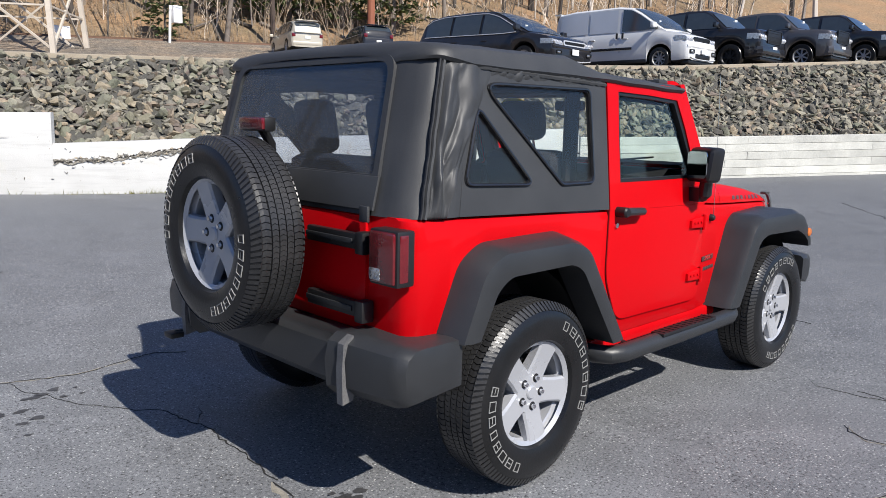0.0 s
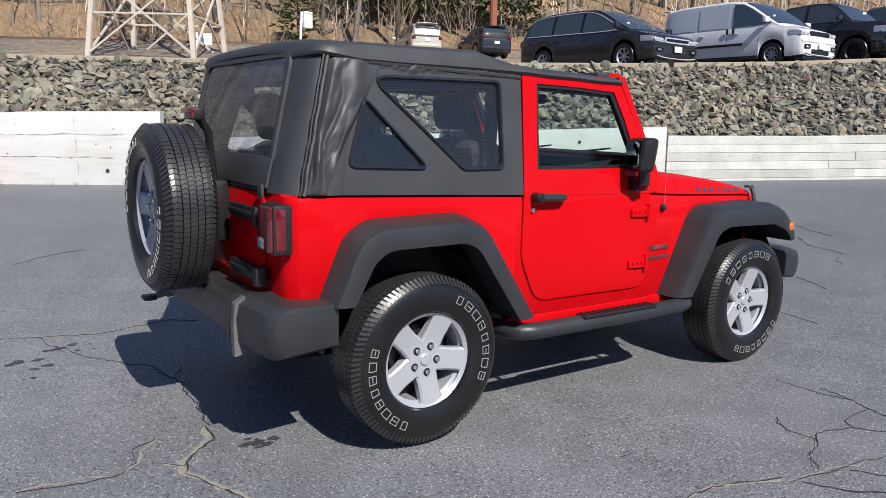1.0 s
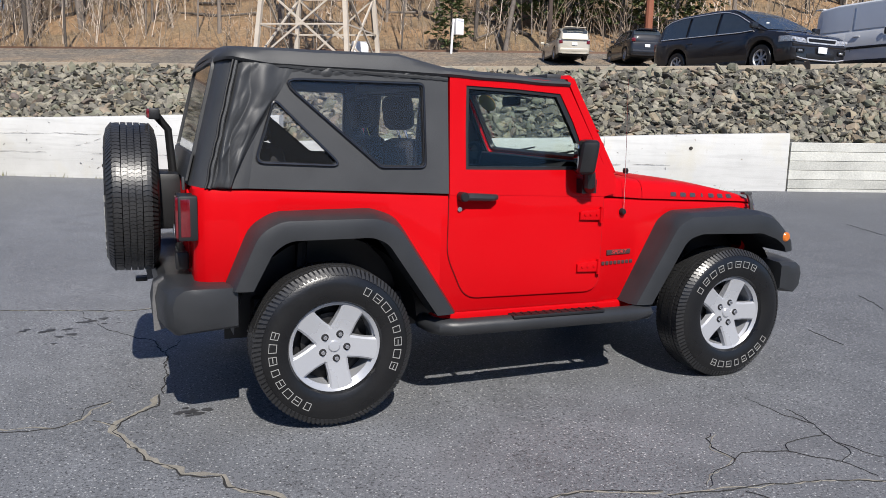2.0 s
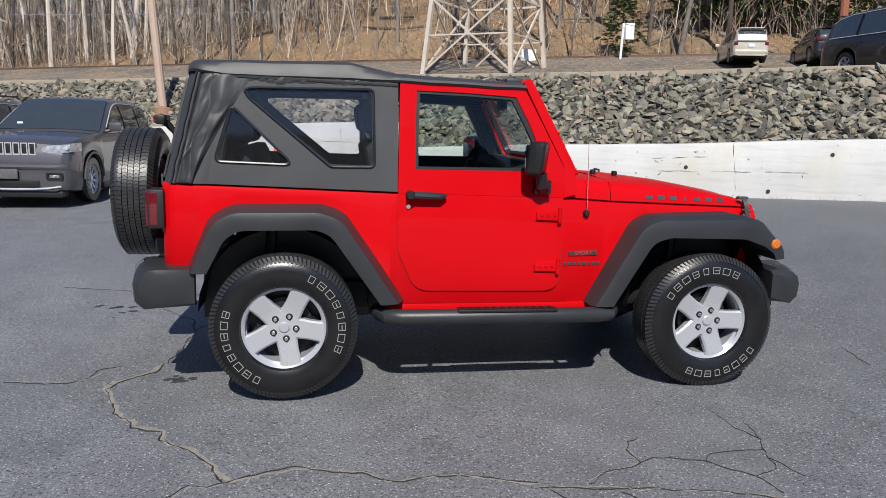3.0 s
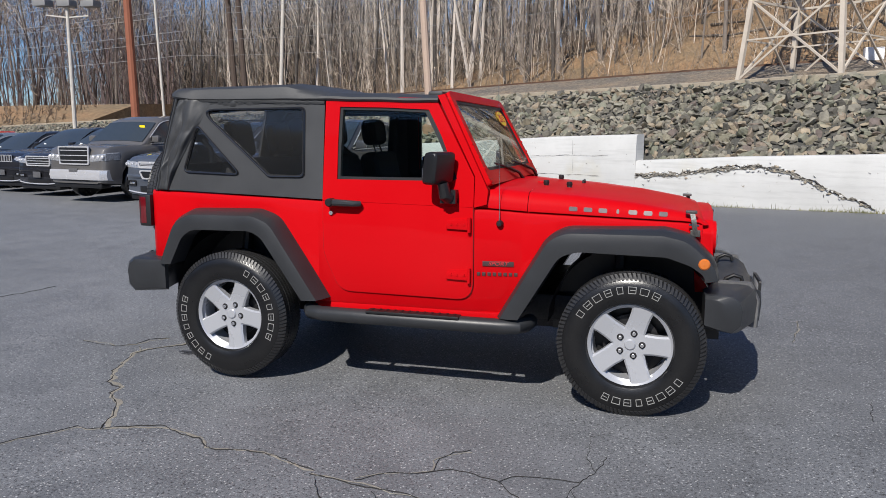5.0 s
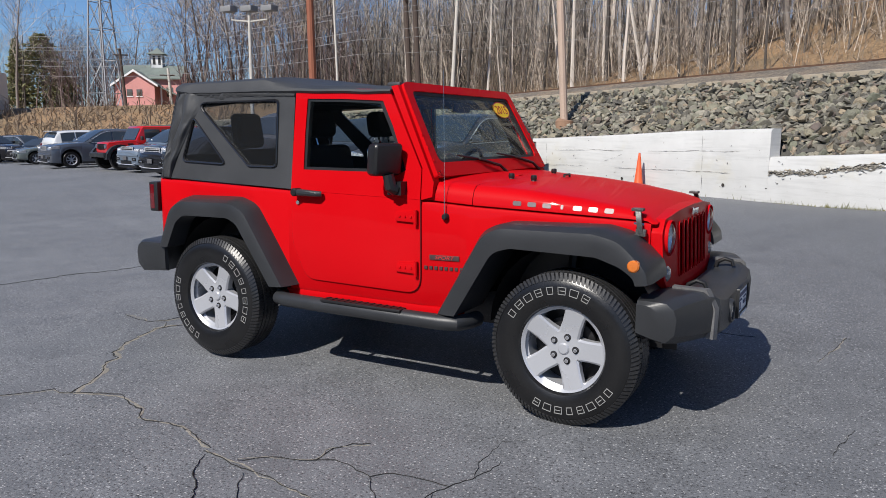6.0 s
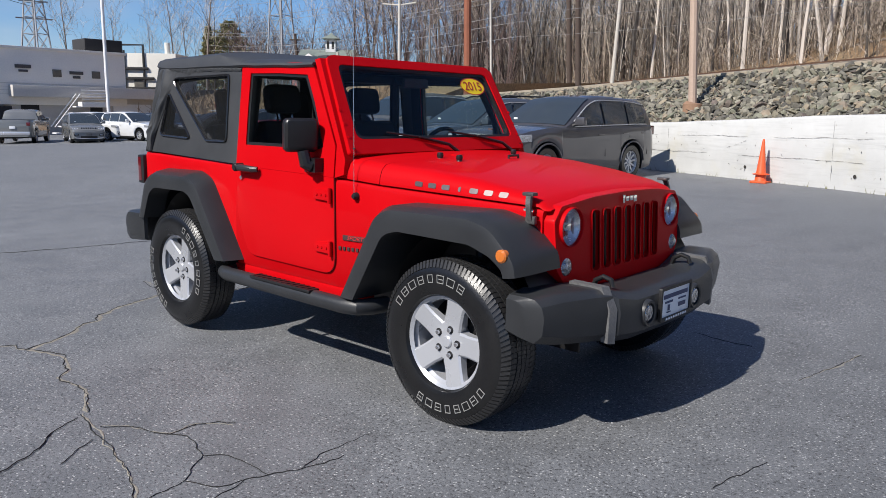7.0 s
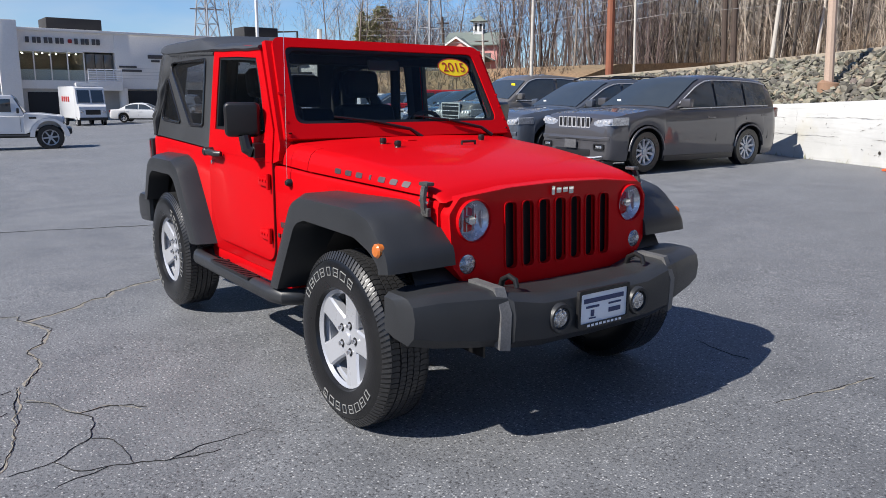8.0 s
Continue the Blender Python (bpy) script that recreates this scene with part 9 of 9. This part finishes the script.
stair = thing("outdoor_stair", pose(-72.2, 27.2, -1.5), "white steel outdoor stair with railings", "stair")
for k in range(5):
    part("tread", B((0, -1.6 + 0.5 * k, 0.6 + 0.62 * k), (1.0, 0.5, 0.12), 0.02), MATS["white_paint"], stair)
for dx in (-0.5, 0.5):
    part("handrail", tube([(dx, -1.9, 1.2), (dx, 0.6, 4.3)], 0.05, 6), MATS["white_paint"], stair)
part("landing", B((0, 2.0, 3.3), (1.2, 2.6, 0.5), 0.03), GREY_WALL, stair)
for k in range(4):
    part("landing_rail", tube([(0.6, 0.7, 3.8 + 0.28 * k), (0.6, 3.3, 3.8 + 0.28 * k)], 0.04, 6), MATS["white_paint"], stair)

annex = thing("white_annex", pose(-84.5, 41.5, -0.6, 0, 0, -48), "white rendered industrial building with pipes behind the showroom", "building")
part("wall", B((0, 0, 4.0), (7, 8.5, 8.6), 0.05), mat("cream_render", (0.66, 0.64, 0.58), 0.8, vary=0.08, scale=0.6, fine=10, bump=0.05), annex)
part("chimney", tube([(2, 2.8, 4), (2, 2.8, 9.6)], 0.3, 10), MATS["cream_render"], annex)
part("pipe", tube([(3.6, 0.6, 3.0), (3.6, 0.6, 9.2), (3.6, -3.0, 9.2)], 0.14, 8), NEAR_BLACK, annex)
part("pipe", tube([(3.6, -1.6, 3.0), (3.6, -1.6, 8.6)], 0.12, 8), NEAR_BLACK, annex)
for k in range(3):
    part("beam", B((3.62, -1.0 + 0.6 * k, 6.6 - 1.1 * k), (0.3, 4.2, 0.28), 0.03), NEAR_BLACK, annex)
for k in range(2):
    part("window", B((3.52, -2.6 + 2.6 * k, 4.6), (0.1, 1.2, 1.5), 0.01), GLASS_FAR, annex)

van = thing("delivery_van", Matrix.LocRotScale((-54.7, 9.6, land_z(-54.7, 9.6) - 0.05), Euler((0, 0, radians(3))), (0.88, 0.88, 0.88)), "white step delivery van with red side lettering bars", "van")
part("cargo_box", B((-1.0, 0, 1.85), (4.6, 2.2, 2.5), 0.10), WHITEP, van)
part("nose", loft([[(q, -w, 0.55), (q, -w, zt), (q, w, zt), (q, w, 0.55)] for q, w, zt in ((1.2, 1.08, 3.05), (1.7, 1.06, 2.95), (1.95, 1.05, 1.75), (2.25, 1.0, 1.55), (2.35, 0.98, 1.0))]), WHITEP, van)
for y in (-0.5, 0.5):
    part("windshield", loft([[(1.745 + 0.24 * u, y - 0.44, 2.80 - 0.95 * u), (1.745 + 0.24 * u, y + 0.44, 2.80 - 0.95 * u)] for u in (0, 1)], False, False), CAR_GLASS, van)
part("grille", B((2.32, 0, 1.12), (0.08, 1.1, 0.38), 0.03), TRIM_DARK, van)
part("bumper", B((2.40, 0, 0.62), (0.14, 2.1, 0.20), 0.04), TRIM_DARK, van)
for y in (-0.82, 0.82):
    part("headlight", B((2.33, y, 1.15), (0.06, 0.2, 0.2), 0.05), CLEAR_LENS, van)
for c in (-1.9, 1.55):
    for s_ in (-1, 1):
        road_wheel(van, pose(c, s_ * 0.95, 0.40, 0, 0, 0 if s_ < 0 else 180), 0.40, MATS["steel_wheel"], 5)
for k in range(4):
    part("lettering_bar", B((-2.0 + 0.62 * k, -1.108, 2.1), (0.42, 0.02, 0.40), 0.005), RED_INK, van)
part("roof_sign", B((1.0, 0, 3.25), (0.5, 1.6, 0.25), 0.04), WHITEP, van)

house = thing("pink_house", pose(-112.6, 91.5, 3.5, 0, 0, 38), "pink house with a grey-green gabled roof and a white cupola", "house")
PINK = mat("pink_brick", (0.62, 0.29, 0.27), 0.85, vary=0.12, scale=0.8, fine=10, bump=0.1)
ROOF = mat("grey_green_shingle", (0.17, 0.20, 0.18), 0.9, vary=0.15, scale=0.8, fine=8, bump=0.1)
part("wall", prism([(-4.5, 0), (4.5, 0), (4.5, 7.0), (0, 9.2), (-4.5, 7.0)], -4.9, 4.9, "x"), PINK, house)
for s_ in (-1, 1):
    part("roof", loft([[(x_, s_ * 5.2, 6.75), (x_, 0, 9.3), (x_, 0, 9.5), (x_, s_ * 5.2, 6.95)] for x_ in (-5.4, 5.4)]), ROOF, house)
cup = part("cupola", B((0.5, 0, 10.1), (1.9, 1.9, 2.6), 0.05), MATS["white_paint"], house)
part("cupola_roof", loft([[(0.5 + a * w, b * w, z) for a, b in ((-1, -1), (1, -1), (1, 1), (-1, 1))] for w, z in ((1.65, 11.4), (0.7, 12.0), (0.05, 12.6))]), ROOF, cup)
for dy in (-0.45, 0.45):
    part("louver", B((1.43, dy, 10.3), (0.1, 0.45, 1.5), 0.02), NEAR_BLACK, cup)
    part("louver", B((0.5 + dy, -0.93, 10.3), (0.45, 0.1, 1.5), 0.02), NEAR_BLACK, cup)
for y in (-2.4, 0.4, 2.8):
    w_ = part("window", B((4.93, y, 4.2), (0.1, 1.1, 1.6), 0.02), GLASS_FAR, house)
    part("window_frame", frame_ring([(y - 0.7, 3.25), (y + 0.7, 3.25), (y + 0.7, 5.15), (y - 0.7, 5.15)], [(y - 0.52, 3.43), (y + 0.52, 3.43), (y + 0.52, 4.97), (y - 0.52, 4.97)], 4.9, 5.04, "x"), MATS["white_paint"], w_)
part("wing_wall", prism([(-5.0, 0), (1.4, 0), (1.4, 5.7), (-1.8, 7.8), (-5.0, 5.7)], -8.0, -4.45, "y"), PINK, house)
for s_ in (-1, 1):
    part("wing_roof", loft([[(-1.8 + s_ * 3.8, y_, 5.45), (-1.8, y_, 7.95), (-1.8, y_, 8.13), (-1.8 + s_ * 3.8, y_, 5.63)] for y_ in (-8.5, -2.0)]), ROOF, house)
    part("rake_board", loft([[(-1.8 + s_ * 3.85, y_, 5.25), (-1.8, y_, 7.78), (-1.8, y_, 8.16), (-1.8 + s_ * 3.85, y_, 5.63)] for y_ in (-8.62, -8.52)]), MATS["white_paint"], house)
for x_ in (-2.7, -1.1):
    part("window", B((x_, -8.03, 4.3), (0.9, 0.1, 1.1), 0.02), GLASS_FAR, house)
    part("window_frame", B((x_, -8.03, 3.65), (1.2, 0.16, 0.14), 0.02), MATS["white_paint"], house)
part("window", B((3.2, -4.53, 4.6), (1.1, 0.1, 1.6), 0.02), GLASS_FAR, house)
part("porch_post", B((2.2, -6.6, 2.9), (0.25, 0.25, 5.0), 0.02), MATS["white_paint"], house)
part("porch_roof", loft([[(1.4, y_, 5.6), (4.8, y_, 3.9), (4.8, y_, 4.05), (1.4, y_, 5.75)] for y_ in (-7.2, -4.5)]), ROOF, house)

# rough bank and barrier at the lot's far edge
bank = bmesh.new()
loft([[(x_, y_, z_ - 3), (x_ + 0.3, y_ - 2.5, z_ + 0.2), (x_ + 0.8, y_ + 3, z_ + 2.4 + 0.5 * noise.noise(Vector((x_ * 0.2, 0, 0)))), (x_ + 1, y_ + 14, z_ + 5.4), (x_ + 1, y_ + 60, z_ + 7.2), (x_, y_ + 60, z_ - 3)] for x_, y_, z_ in [(-150 + 5 * k, 30.0 + 0.02 * k * k + (8 if k < 12 else 0), -2.2 + 0.05 * k) for k in range(22)]], True, True, bank)
tagged(part("far_bank", bank, LITTER), "brown weedy bank beyond the row of cars", "bank", kind="structure")
scrub = ([], [])
for i in range(3200):
    k_ = trng.uniform(0, 20.5)
    kk_ = int(k_)
    x_, y_, z_ = -150 + 5 * k_, 30.0 + 0.02 * k_ * k_ + (8 if kk_ < 12 else 0), -2.2 + 0.05 * k_
    v_ = trng.uniform(-1.8, 13)
    zz = z_ + curve_at([(-2.5, 0.2), (3, 2.4), (14, 5.4)], v_) - 0.2
    h_ = trng.uniform(0.3, 1.1) if trng.random() < 0.9 else trng.uniform(1.2, 3)
    a_ = Vector((x_ + 0.6, y_ + v_, zz))
    d_ = Vector((trng.uniform(-0.4, 0.4), trng.uniform(-0.4, 0.4), 1)).normalized()
    seg_mesh("scrub", [(a_, a_ + d_ * h_, 0.05, 0.02, 1)] + [(a_ + d_ * h_ * q, a_ + d_ * h_ * q + Vector((trng.uniform(-1, 1), trng.uniform(-1, 1), 0.7)) * h_ * 0.4, 0.035, 0.015, 1) for q in (0.3, 0.5, 0.7)], None, None, scrub)
me = bpy.data.meshes.new("scrub")
me.from_pydata(scrub[0], [], scrub[1])
me.materials.append(MATS["dry_stems"])
tagged(new("scrub", me), "leafless brown scrub on the far bank", "scrub", kind="stuff")
bar_ = thing("barrier_wall", pose(-46, 31.5, -1.0, 0, 0, -28), "tan concrete barrier wall at the lot's edge", "wall", kind="structure")
for k in range(8):
    part("panel", B((-9 + 2.6 * k, 0, 1.2), (2.55, 0.3, 2.3), 0.02), CURB, bar_)
